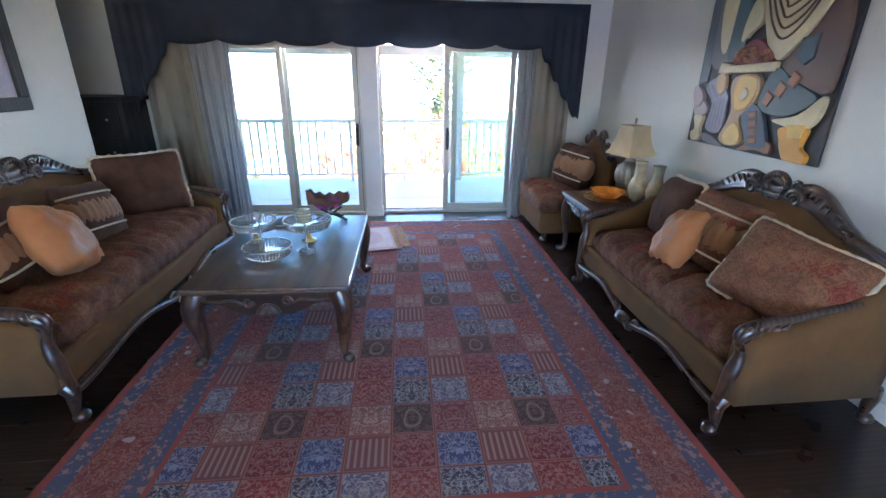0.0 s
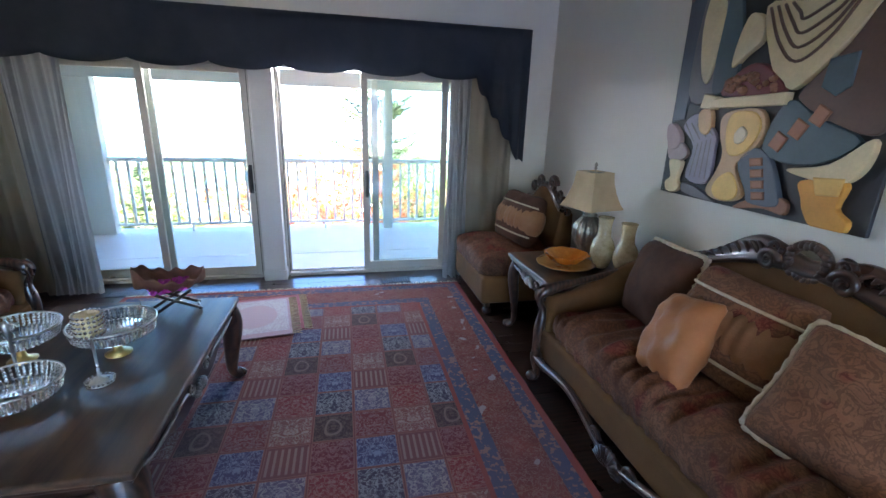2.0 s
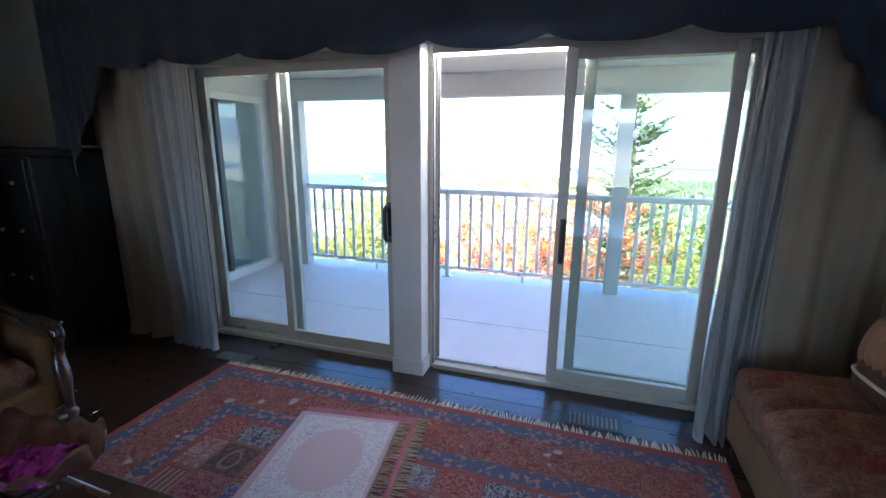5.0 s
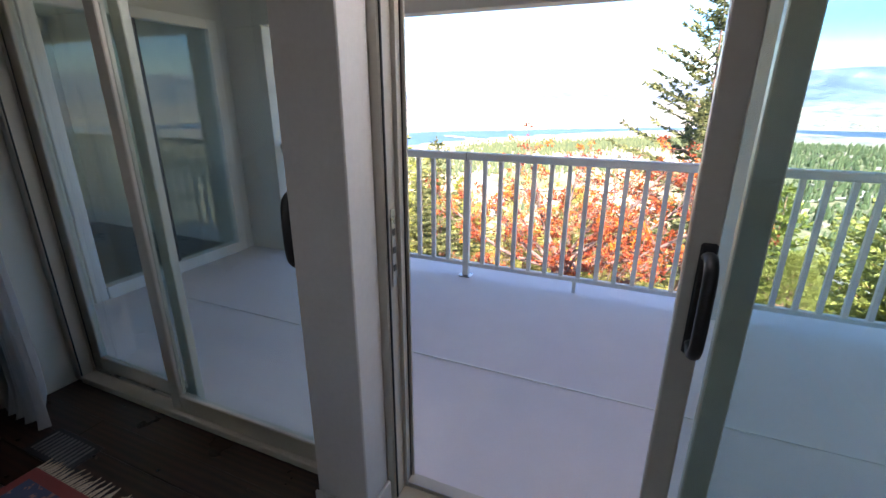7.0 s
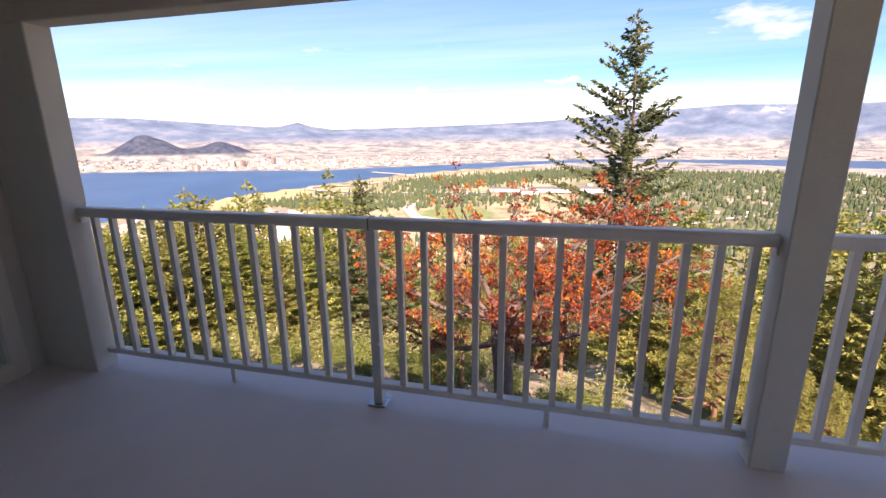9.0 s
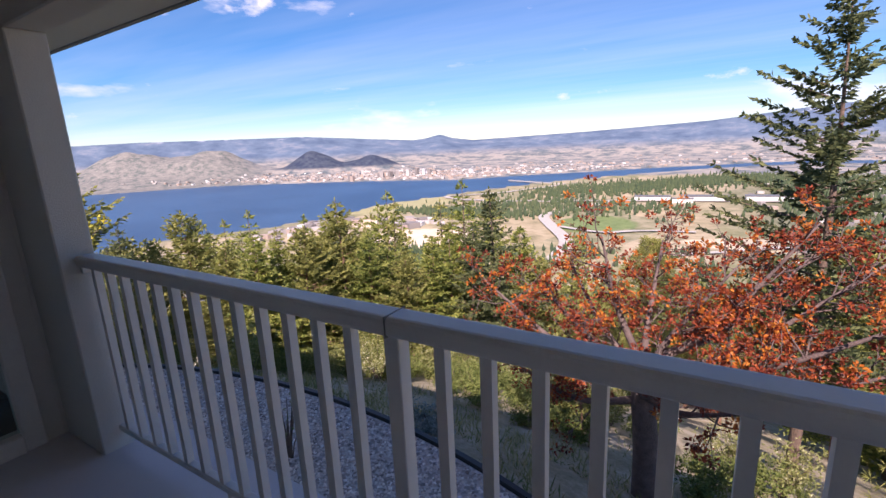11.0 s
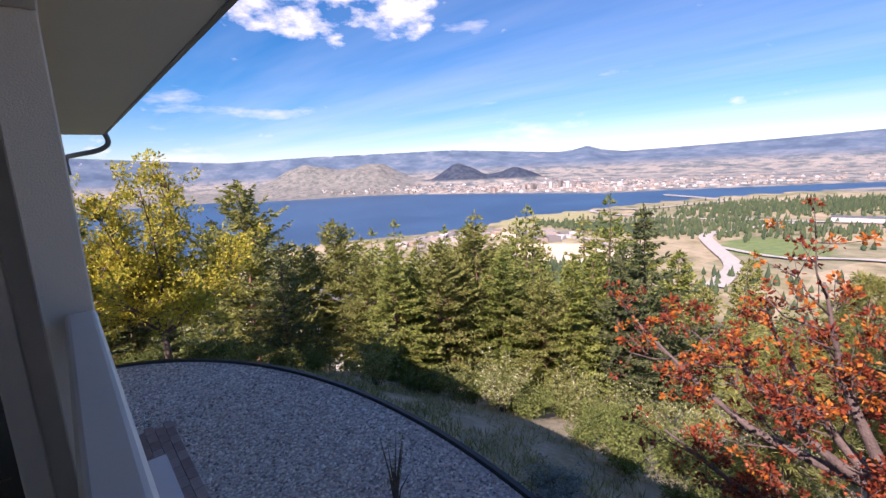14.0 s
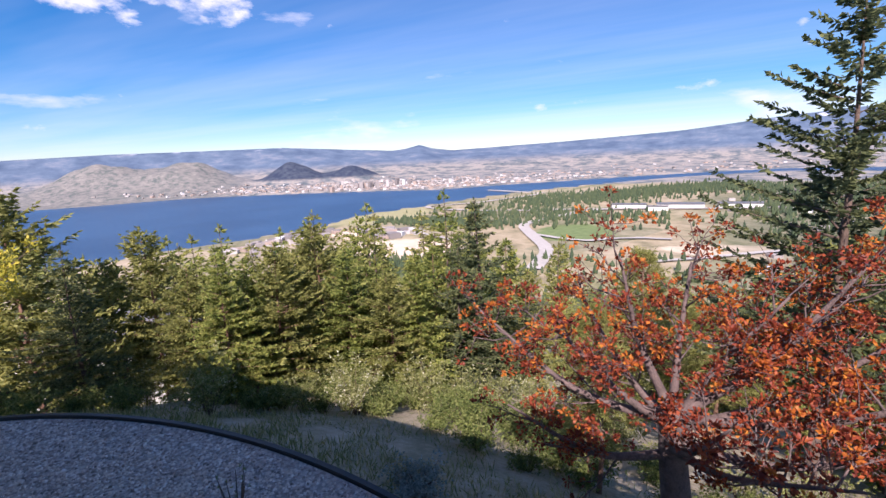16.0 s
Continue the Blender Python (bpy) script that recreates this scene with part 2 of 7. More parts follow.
def tube(points, radii, n=8, bm=None, flat=1.0, caps=True):
    """A round rod along points; radii one number or one for each point."""
    pts = [Vector(p) for p in points]
    if isinstance(radii, (int, float)):
        radii = [radii] * len(pts)
    up = Vector((0, 0, 1))
    rings = []
    side = None
    for i, p in enumerate(pts):
        d = (pts[min(i + 1, len(pts) - 1)] - pts[max(i - 1, 0)]).normalized()
        if side is None:
            side = d.cross(up if abs(d.z) < 0.9 else Vector((1, 0, 0))).normalized()
        else:
            side = (side - d * side.dot(d)).normalized()
        other = d.cross(side)
        r = radii[i]
        rings.append([p + side * math.cos(a) * r + other * math.sin(a) * r * flat for a in (2 * math.pi * k / n for k in range(n))])
    b = loft(rings, caps=caps)
    return merge(bm, b) if bm is not None else b


def smooth_line(pts, n=6):
    """Catmull-Rom points through pts."""
    P = [Vector(p) for p in pts]
    P = [P[0] * 2 - P[1]] + P + [P[-1] * 2 - P[-2]]
    out = []
    for i in range(1, len(P) - 2):
        a, b, c, d = P[i - 1:i + 3]
        for k in range(n):
            t = k / n
            out.append(0.5 * (2 * b + (c - a) * t + (2 * a - 5 * b + 4 * c - d) * t * t + (3 * b - a - 3 * c + d) * t ** 3))
    return out + [P[-2]]


def plate(outline, depth, bevel=0.0, bm=None, seg=2):
    """A flat shape in x and z, its face at y = 0, depth behind it, with rounded rims."""
    b = bmesh.new()
    f = b.faces.new([b.verts.new((x, 0, z)) for x, z in outline])
    r = bmesh.ops.extrude_face_region(b, geom=[f])
    bmesh.ops.translate(b, verts=[v for v in r["geom"] if isinstance(v, bmesh.types.BMVert)], vec=(0, depth, 0))
    bmesh.ops.recalc_face_normals(b, faces=b.faces)
    if bevel:
        rim = [e for e in b.edges if all(abs(v.co.y) < 1e-6 for v in e.verts)]
        bmesh.ops.bevel(b, geom=rim, offset=bevel, segments=seg, affect="EDGES", profile=0.5)
    return merge(bm, b) if bm is not None else b


def structure(name, bm, material, label="", category="", smooth=False):
    return tagged(part(name, bm, material, smooth=smooth), label, category, kind="structure")

# ---- the room's shell ----
XR, YF, YB, ZC = 3.14, 5.74, -3.2, 2.75       # right wall, front wall, back wall, ceiling
XL, YL, XLL = -1.95, 4.47, -3.6               # left wall, its end, the recess beyond
WT = 0.26                                     # wall thickness
OL, OR, OT = -1.37, 2.25, 2.04                # the glazed opening
structure("floor", box(XLL, XR, YB, YF + WT, -0.2, -0.012), M["floor"], "dark-stained hardwood floor", "floor")
structure("wall_right", box(XR, XR + WT, YB - WT, YF + WT, -0.2, ZC), M["wall"], "pale cream painted wall", "wall")
b = box(XLL - WT, OL, YF, YF + WT, -0.2, ZC)
box(OR, XR - 0.002, YF, YF + WT, -0.2, ZC, bm=b)
box(OL, OR, YF, YF + WT, OT, ZC, bm=b)
structure("wall_front", b, M["wall"], "pale cream wall around glazed doors", "wall")
structure("wall_left", box(XL - WT, XL, YB, YL, -0.2, ZC), M["wall"], "pale cream painted wall", "wall")
structure("wall_recess", box(XLL - WT, XLL, YB - WT, YF - 0.002, -0.2, ZC), M["wall"], "pale cream wall of the recess", "wall")
# back wall, out of view; its opening is made for the fill lamp
b = box(XLL, -1.0, YB - WT, YB, -0.2, ZC)
box(2.4, XR - 0.002, YB - WT, YB, -0.2, ZC, bm=b)
box(-1.0, 2.4, YB - WT, YB, -0.2, 0.42, bm=b)
box(-1.0, 2.4, YB - WT, YB, 2.28, ZC, bm=b)
structure("wall_back", b, M["wall"], "pale cream painted wall", "wall")
structure("ceiling", box(XLL - WT, XR + WT, YB - WT, YF + WT, ZC + 0.002, ZC + 0.2), M["ceiling"], "off-white painted ceiling", "ceiling")
b = box(XR - 0.014, XR - 0.001, YB, YF - 0.03, 0.0, 0.11, 0.004)
box(XL + 0.001, XL + 0.014, YB, YL, 0.0, 0.11, 0.004, bm=b)
box(OR + 0.02, XR - 0.02, YF - 0.014, YF - 0.001, 0.0, 0.11, 0.004, bm=b)
structure("baseboard", b, M["trim"], "white painted baseboard", "baseboard")

# ---- deck ----
DZ, RY = -0.08, 8.18
XW = -2.42                                     # wing wall on the deck
DX = 6.5
structure("deck_floor", box(XW - 0.3, DX, YF + WT, 8.42, DZ - 0.22, DZ), M["deck"], "pale lavender-grey vinyl deck floor", "deck")
b = box(XW, DX, 6.895, 6.91, DZ, DZ + 0.0035)
structure("deck_seam", b, M["trim"], "thin pale seam in the deck vinyl", "trim")
structure("deck_ceiling", box(XW - 0.3, DX, YF + WT, 8.078, 2.2, 2.32), M["soffit"], "beige painted deck ceiling", "ceiling")
structure("beam", box(XW - 0.3, DX, 8.08, 8.225, 1.955, 2.32, 0.006), M["stucco"], "beige stucco beam over the rail", "beam")
tagged(part("deck_post", box(1.655, 1.80, 8.085, 8.222, DZ, 1.955, 0.006), M["stucco"]), "square beige stucco post on the deck edge", "post", kind="structure")
structure("wall_outer", box(DX, DX + WT, YF + WT, 8.42, -3.0, 2.32), M["stucco"], "beige stucco wall closing the deck", "wall")

# wing wall with its glazed door
W0, W1 = 6.55, 7.98
structure("wall_wing", box(XW - WT, XW, YF + WT, W0, DZ - 0.2, 2.2), M["stucco"], "beige stucco wing wall beside the deck", "wall")
structure("wall_wing_pier", box(XW - WT, XW, W1, 8.058, DZ - 0.2, 2.2), M["stucco"], "narrow beige stucco pier beside the wing door", "wall")
structure("wall_wing_lintel", box(XW - WT, XW, W0, W1, 2.0, 2.2), M["stucco"], "beige stucco lintel over the wing door", "wall")
structure("column", box(XW, -1.985, 8.075, 8.222, DZ - 0.2, 1.955, 0.006), M["stucco"], "beige stucco corner column", "column")
b = box(-10.5, XW - 0.002, 8.06, 8.21, -3.2, 2.3)
structure("wall_wing_front", b, M["stucco"], "beige stucco front wall of the wing", "wall")
w = thing("door_wing", "closed white-framed glass door reflecting the valley", "door", kind="structure")
part("door_frame", box(XW - 0.07, XW + 0.02, W0, W0 + 0.09, DZ, 2.0, 0.006), M["trim"], w)
part("door_frame", box(XW - 0.07, XW + 0.02, W1 - 0.09, W1, DZ, 2.0, 0.006), M["trim"], w)
part("sill", box(XW - 0.07, XW + 0.03, W0 + 0.09, W1 - 0.09, DZ, DZ + 0.1, 0.006), M["trim"], w)
part("head", box(XW - 0.07, XW + 0.02, W0 + 0.09, W1 - 0.09, 1.92, 2.0, 0.006), M["trim"], w)
part("stile", box(XW - 0.055, XW + 0.01, 7.2, 7.27, DZ + 0.1, 1.92, 0.006), M["black"], w)
part("pane", box(XW - 0.03, XW - 0.024, W0 + 0.09, W1 - 0.09, DZ + 0.1, 1.92), M["glass"], w)
structure("wall_wing_inner", box(-5.2, -5.0, YF + WT, 8.058, -0.2, 2.3), M["wall"], "dim inner wall of the wing", "wall")
structure("wing_floor", box(-5.0, XW - WT, YF + WT, 8.058, -0.2, -0.1), M["floor"], "dark floor of the wing", "floor")
structure("wing_ceiling", box(-10.5, XW - 0.302, YF + WT, 8.058, 2.2, 2.32), M["ceiling"], "ceiling of the wing", "ceiling")

# eaves, fascia and roof
structure("eave", box(-10.6, DX, 8.227, 9.0, 2.3, 2.36), M["soffit"], "pale painted eave soffit", "eave")
structure("fascia", box(-10.6, DX, 9.0, 9.04, 2.29, 2.5, 0.004), M["gutter"], "dark fascia board", "fascia")
b = bmesh.new()
vs = [b.verts.new(p) for p in ((-10.75, 9.1, 2.45), (DX + 0.3, 9.1, 2.45), (DX + 0.3, 2.0, 5.0), (-10.75, 2.0, 5.0), (-10.75, -5.0, 2.45), (DX + 0.3, -5.0, 2.45))]
b.faces.new((vs[0], vs[1], vs[2], vs[3]))
b.faces.new((vs[3], vs[2], vs[5], vs[4]))
bmesh.ops.solidify(b, geom=b.faces[:], thickness=0.06)
structure("roof", b, M["gutter"], "dark shingled roof of the house", "roof")

# railing
r = thing("deck_railing", "grey-beige painted metal railing with square balusters", "railing", kind="")


def rail_run(xa, xb, parent):
    part("top_rail", box(xa, xb, RY - 0.045, RY + 0.045, 0.905, 0.962, 0.016, seg=3), M["rail"], parent)
    part("bottom_rail", box(xa, xb, RY - 0.02, RY + 0.02, 0.015, 0.05, 0.005), M["rail"], parent)


rail_run(-1.985, 1.655, r)
rail_run(1.80, DX, r)
bal = box(-0.0155, 0.0155, -0.0155, 0.0155, 0.05, 0.905)
bal_ob = None


def baluster(x):
    global bal_ob
    if bal_ob is None:
        bal_ob = part("baluster", bal, M["rail"], r, m=pose(x, RY, 0))
    else:
        o = new("baluster", bal_ob.data)
        o.parent, o.matrix_basis = r, pose(x, RY, 0)


for x0, n, p in ((-1.895, 13, 0.1345), (0.03, 13, 0.1295), (1.93, 30, 0.1295)):
    for i in range(n):
        baluster(x0 + i * p)
for x in (-0.115, 3.6, 5.2):
    q = part("post", box(x - 0.025, x + 0.025, RY - 0.025, RY + 0.025, DZ, 0.905, 0.003), M["rail"], r)
    part("base_plate", box(x - 0.05, x + 0.05, RY - 0.05, RY + 0.05, DZ, DZ + 0.012, 0.003), M["steel"], q)
for x in (-1.05, 0.785, 2.75, 4.4):
    part("foot", box(x - 0.014, x + 0.014, RY - 0.014, RY + 0.014, DZ, 0.015, 0.003), M["rail"], r)
part("joint_cap", box(-0.118, -0.112, RY - 0.0465, RY + 0.0465, 0.904, 0.9635, 0.001), M["gutter"], r)
for x in (-1.98, 1.65):
    part("bracket", box(x - 0.004, x + 0.012, RY - 0.03, RY + 0.03, 0.87, 0.905, 0.004), M["trim"], r)

# ---- fabrics, woods and small finishes ----
def fabric(name, stops, scale=9, weave=260, rough=0.85, sheen=0.02, motif=None, bump=0.35):
    """Cloth with mottled pile and, if given, a sprawling woven motif."""
    m = Mat(name)
    f = m.math("ADD", m.math("MULTIPLY", m.noise(scale, 5, 0.6), 0.7), m.math("MULTIPLY", m.noise(weave, 2), 0.3))
    col = m.ramp(f, stops)
    if motif:
        c, s, lo = motif
        v = m.noise(s, 3, 0.5, None, 2.6)
        line = m.step(m.math("ABSOLUTE", m.math("SUBTRACT", v, 0.5)), 0.075, 0.03)
        spot = m.step(m.noise(s * 0.35, 2), lo, lo + 0.12)
        col = m.mix(m.math("MULTIPLY", line, m.math("ADD", m.math("MULTIPLY", spot, 0.5), 0.42)), col, c)
        col = m.mix(m.math("MULTIPLY", spot, 0.62), col, (0.17, 0.026, 0.02))
    m.bump(m.math("ADD", m.noise(weave, 2), m.math("MULTIPLY", m.noise(scale * 2, 4), 2.0)), bump, 0.004)
    return m.done(col, rough, 0, sheen_weight=sheen, sheen_roughness=0.4, specular_ior_level=0.18)


M["velvet"] = fabric("brown_chenille", [(0.3, (0.075, 0.031, 0.017)), (0.5, (0.15, 0.067, 0.036)), (0.7, (0.25, 0.125, 0.07))], 7, 240, motif=((0.04, 0.02, 0.014), 15, 0.56))
M["tan"] = fabric("tan_suede", [(0.3, (0.085, 0.042, 0.016)), (0.7, (0.15, 0.076, 0.028))], 4, 300, bump=0.15)
M["brown"] = fabric("brown_plush", [(0.3, (0.045, 0.02, 0.012)), (0.7, (0.11, 0.05, 0.029))], 8, 240)
M["floral"] = fabric("floral_brocade", [(0.3, (0.14, 0.06, 0.03)), (0.7, (0.27, 0.13, 0.068))], 9, 220, motif=((0.045, 0.02, 0.014), 15, 0.54))
M["ruche"] = fabric("copper_silk", [(0.3, (0.17, 0.075, 0.032)), (0.7, (0.33, 0.165, 0.08))], 5, 300, rough=0.45, sheen=0.04)
M["satin"] = fabric("orange_satin", [(0.3, (0.29, 0.105, 0.034)), (0.7, (0.45, 0.18, 0.066))], 5, 320, rough=0.46, sheen=0.03, bump=0.12)
M["cord"] = fabric("cream_cord", [(0.3, (0.42, 0.33, 0.22)), (0.7, (0.62, 0.52, 0.38))], 40, 200)
M["curtain"] = fabric("grey_curtain", [(0.3, (0.4, 0.39, 0.385)), (0.7, (0.5, 0.485, 0.475))], 3, 320, rough=0.6, sheen=0.15, bump=0.12)
M["sheer"] = fabric("beige_curtain", [(0.3, (0.42, 0.36, 0.27)), (0.7, (0.5, 0.43, 0.33))], 3, 320, rough=0.7, sheen=0.1, bump=0.12)
M["valance"] = fabric("slate_valance", [(0.3, (0.045, 0.055, 0.075)), (0.7, (0.075, 0.088, 0.112))], 3, 280, rough=0.6, sheen=0.25, bump=0.15)
M["mahogany"] = wood("carved_mahogany", (0.014, 0.006, 0.004), (0.045, 0.02, 0.012), (0.1, 0.045, 0.026), 0.3, 0, 0.5)
M["tabletop"] = wood("table_veneer", (0.03, 0.016, 0.01), (0.075, 0.04, 0.022), (0.12, 0.066, 0.036), 0.36, 1, 0.25)
M["leaf_gilt"] = plain("silvered_carving", (0.13, 0.11, 0.1), (0.3, 0.27, 0.25), 20, 0.35, 0.6)
M["pewter"] = plain("antique_pewter", (0.16, 0.14, 0.11), (0.36, 0.33, 0.27), 14, 0.38, 0.85)
M["shade"] = fabric("lamp_shade_silk", [(0.3, (0.42, 0.3, 0.16)), (0.7, (0.55, 0.42, 0.25))], 5, 300, rough=0.7, sheen=0.1)
M["vase"] = plain("amber_crackle_glass", (0.28, 0.22, 0.11), (0.55, 0.47, 0.3), 16, 0.16, 0, 0.3, 0.004, 70, coat_weight=0.6)
M["orange_glass"] = plain("orange_glass", (0.55, 0.13, 0.01), (0.8, 0.27, 0.03), 8, 0.12, 0, 0.05, coat_weight=0.8)
M["amber_plate"] = plain("amber_plate", (0.3, 0.14, 0.04), (0.5, 0.28, 0.1), 9, 0.2, 0, 0.1, coat_weight=0.6)
M["crystal"] = plain("crystal_beads", (0.62, 0.66, 0.7), (0.85, 0.87, 0.9), 30, 0.06, 0.85, 0)
M["gold"] = plain("gilt_metal", (0.42, 0.29, 0.09), (0.62, 0.46, 0.17), 12, 0.32, 0.8)
M["leaf_brown"] = plain("dried_leaf", (0.17, 0.085, 0.06), (0.36, 0.19, 0.13), 10, 0.6, 0, 0.5, 0.006)
M["purple"] = plain("magenta_petals", (0.35, 0.02, 0.28), (0.75, 0.12, 0.6), 25, 0.5)
M["paper"] = plain("paper", (0.5, 0.5, 0.52), (0.68, 0.68, 0.7), 6, 0.7)
M["candle"] = plain("candle_wax", (0.55, 0.45, 0.22), (0.7, 0.6, 0.34), 6, 0.5)
M["dark_wood"] = wood("black_cabinet", (0.008, 0.007, 0.007), (0.018, 0.015, 0.014), (0.035, 0.028, 0.025), 0.6, 2, 0.0)

# garden-panel carpet: squares of motifs in a lattice, with a broad red border between blue guards
RW, RL = 3.0, 4.3
m = Mat("carpet")
u, v, _ = m.xyz()
CELL = 0.215
ex = m.math("SUBTRACT", RW / 2, m.math("ABSOLUTE", u))
ey = m.math("SUBTRACT", RL / 2, m.math("ABSOLUTE", v))
edge = m.math("MINIMUM", ex, ey)
cu, cv = m.math("DIVIDE", m.math("ADD", u, 10 * CELL), CELL), m.math("DIVIDE", m.math("ADD", v, 12 * CELL), CELL)
iu, iv = m.math("FLOOR", cu), m.math("FLOOR", cv)
fu, fv = m.math("SUBTRACT", m.math("FRACT", cu), 0.5), m.math("SUBTRACT", m.math("FRACT", cv), 0.5)
row = m.math("MODULO", iv, 3.0)
colm = m.math("MODULO", m.math("ADD", iu, m.math("FLOOR", m.math("DIVIDE", iv, 3.0))), 3.0)
kind = m.math("ADD", m.math("MULTIPLY", row, 3.0), colm)
pick = m.math("DIVIDE", m.math("ADD", kind, 0.5), 9.0)
tones = [(0.06, 0.034, 0.034), (0.17, 0.036, 0.036), (0.2, 0.08, 0.066), (0.05, 0.045, 0.072), (0.11, 0.1, 0.16), (0.2, 0.028, 0.03), (0.055, 0.058, 0.13), (0.17, 0.06, 0.058), (0.15, 0.024, 0.03)]
ground = m.ramp(pick, [(i / 9.0, c) for i, c in enumerate(tones)], "CONSTANT")
inks = [(0.28, 0.2, 0.15), (0.3, 0.22, 0.2), (0.42, 0.36, 0.3), (0.42, 0.43, 0.42), (0.44, 0.42, 0.38), (0.36, 0.25, 0.2), (0.32, 0.36, 0.44), (0.36, 0.27, 0.22), (0.34, 0.2, 0.17)]
ink = m.ramp(pick, [(i / 9.0, c) for i, c in enumerate(inks)], "CONSTANT")
sym = m.join(m.math("ABSOLUTE", fu), fv, m.math("MULTIPLY", kind, 3.7))
mot = m.noise(5.5, 3, 0.6, sym, 1.2)
fine = m.noise(13, 2, 0.5, sym, 0.8)
fus = m.math("ADD", fu, m.math("MULTIPLY", m.math("MULTIPLY", fv, fv), 0.5))
r2 = m.math("ADD", m.math("MULTIPLY", m.math("MULTIPLY", fus, fus), m.math("ADD", m.math("MULTIPLY", fv, 2.2), 1.6)), m.math("MULTIPLY", m.math("MULTIPLY", fv, fv), 0.7))
drop = m.step(m.math("ABSOLUTE", m.math("SUBTRACT", r2, 0.055)), 0.022, 0.01)
inkf = m.math("MAXIMUM", m.step(m.math("ABSOLUTE", m.math("SUBTRACT", mot, 0.5)), 0.05, 0.02), m.math("MULTIPLY", m.step(fine, 0.58, 0.64), 0.7))
stripe = m.step(m.math("SINE", m.math("MULTIPLY", fu, 44.0)), 0.1, 0.5)
inkf = m.mix(m.math("COMPARE", kind, 7.0, 0.2), inkf, m.math("MULTIPLY", stripe, m.step(m.math("ABSOLUTE", fv), 0.42, 0.36)))
inkf = m.mix(m.math("COMPARE", kind, 0.0, 0.2), inkf, m.math("MAXIMUM", drop, m.math("MULTIPLY", inkf, 0.5)))
field = m.mix(m.math("MULTIPLY", inkf, 0.6), ground, ink)
lat = m.step(m.math("MAXIMUM", m.math("ABSOLUTE", fu), m.math("ABSOLUTE", fv)), 0.455, 0.47)
latm = m.step(m.math("MAXIMUM", m.math("ABSOLUTE", fu), m.math("ABSOLUTE", fv)), 0.482, 0.49)
field = m.mix(lat, field, m.mix(latm, (0.27, 0.12, 0.09), (0.16, 0.05, 0.05)))
bn = m.noise(24, 3, 0.6, None, 1.6)
redb = m.mix(m.step(m.math("ABSOLUTE", m.math("SUBTRACT", bn, 0.5)), 0.045, 0.02), m.ramp(m.noise(7, 3), [(0.3, (0.15, 0.032, 0.028)), (0.7, (0.23, 0.055, 0.042))]), (0.27, 0.15, 0.11))
redb = m.mix(m.step(m.noise(11, 1, 0.4), 0.68, 0.71), redb, (0.34, 0.3, 0.29))
blueb = m.mix(m.step(m.noise(34, 2), 0.54, 0.6), (0.065, 0.085, 0.14), (0.3, 0.17, 0.14))
isred = m.math("MULTIPLY", m.step(edge, 0.134, 0.136), m.step(edge, 0.371, 0.369))
isblue = m.math("SUBTRACT", m.math("MULTIPLY", m.step(edge, 0.044, 0.046), m.step(edge, 0.466, 0.464)), isred)
border = m.mix(isblue, m.mix(isred, (0.27, 0.06, 0.045), redb), blueb)
allc = m.mix(m.step(edge, 0.49, 0.492), border, field)
fade = m.noise(1.1, 4)
allc = m.mix(m.math("MULTIPLY", m.step(fade, 0.4, 0.75), 0.22), allc, (0.19, 0.095, 0.1))
allc = m.mix(m.math("MULTIPLY", m.noise(150, 2), 0.35), allc, (0.1, 0.07, 0.07))
m.bump(m.math("ADD", m.noise(420, 2), m.math("MULTIPLY", inkf, 0.4)), 0.5, 0.003)
M["carpet"] = m.done(allc, 0.95, 0, specular_ior_level=0.15)

rug = thing("carpet", "worn red and blue garden-panel carpet with white fringe", "rug", pose(0.617, 3.28, 0, 0, 0, -0.8))
part("field", box(-RW / 2, RW / 2, -RL / 2, RL / 2, 0.001, 0.012, 0.004), M["carpet"], rug)
r_ = random.Random(4)
b = bmesh.new()
for e in (-1, 1):
    for i in range(210):
        x = -RW / 2 + RW * (i + 0.5) / 210
        dx, ln = r_.uniform(-0.02, 0.02), r_.uniform(0.045, 0.075)
        tube([(x, e * (RL / 2 - 0.005), 0.008), (x + dx * 0.5, e * (RL / 2 + ln * 0.5), 0.006), (x + dx, e * (RL / 2 + ln), 0.003)], [0.004, 0.004, 0.002], 4, b)
tagged(part("fringe", b, M["cord"], rug, "off-white knotted fringe"), kind="stuff")

# small folded prayer mat on the carpet
m = Mat("prayer_mat")
u, v, _ = m.xyz()
d2 = m.math("ADD", m.math("MULTIPLY", u, u), m.math("MULTIPLY", m.math("MULTIPLY", v, v), 0.6))
arch = m.step(d2, 0.03, 0.026)
rim = m.step(m.math("MAXIMUM", m.math("MULTIPLY", m.math("ABSOLUTE", u), 1.25), m.math("ABSOLUTE", v)), 0.31, 0.315)
wv = m.noise(30, 3, 0.5, None, 1.5)
body = m.mix(m.step(m.math("ABSOLUTE", m.math("SUBTRACT", wv, 0.5)), 0.05, 0.02), (0.44, 0.42, 0.43), (0.34, 0.27, 0.3))
matc = m.mix(rim, m.mix(arch, body, (0.4, 0.3, 0.31)), (0.36, 0.25, 0.27))
m.bump(m.noise(300, 2), 0.4, 0.003)
M["mat"] = m.done(matc, 0.9)
M["mat_red"] = plain("mat_edge", (0.22, 0.06, 0.075), (0.36, 0.12, 0.14), 9, 0.9)
mat = thing("prayer_mat", "small folded pale mat with a rose arch and fringe", "rug", pose(0.32, 4.82, 0.013, 0, 0, 8))
part("lower_fold", box(-0.28, 0.36, -0.3, 0.4, 0.0, 0.008, 0.003), M["mat_red"], mat)
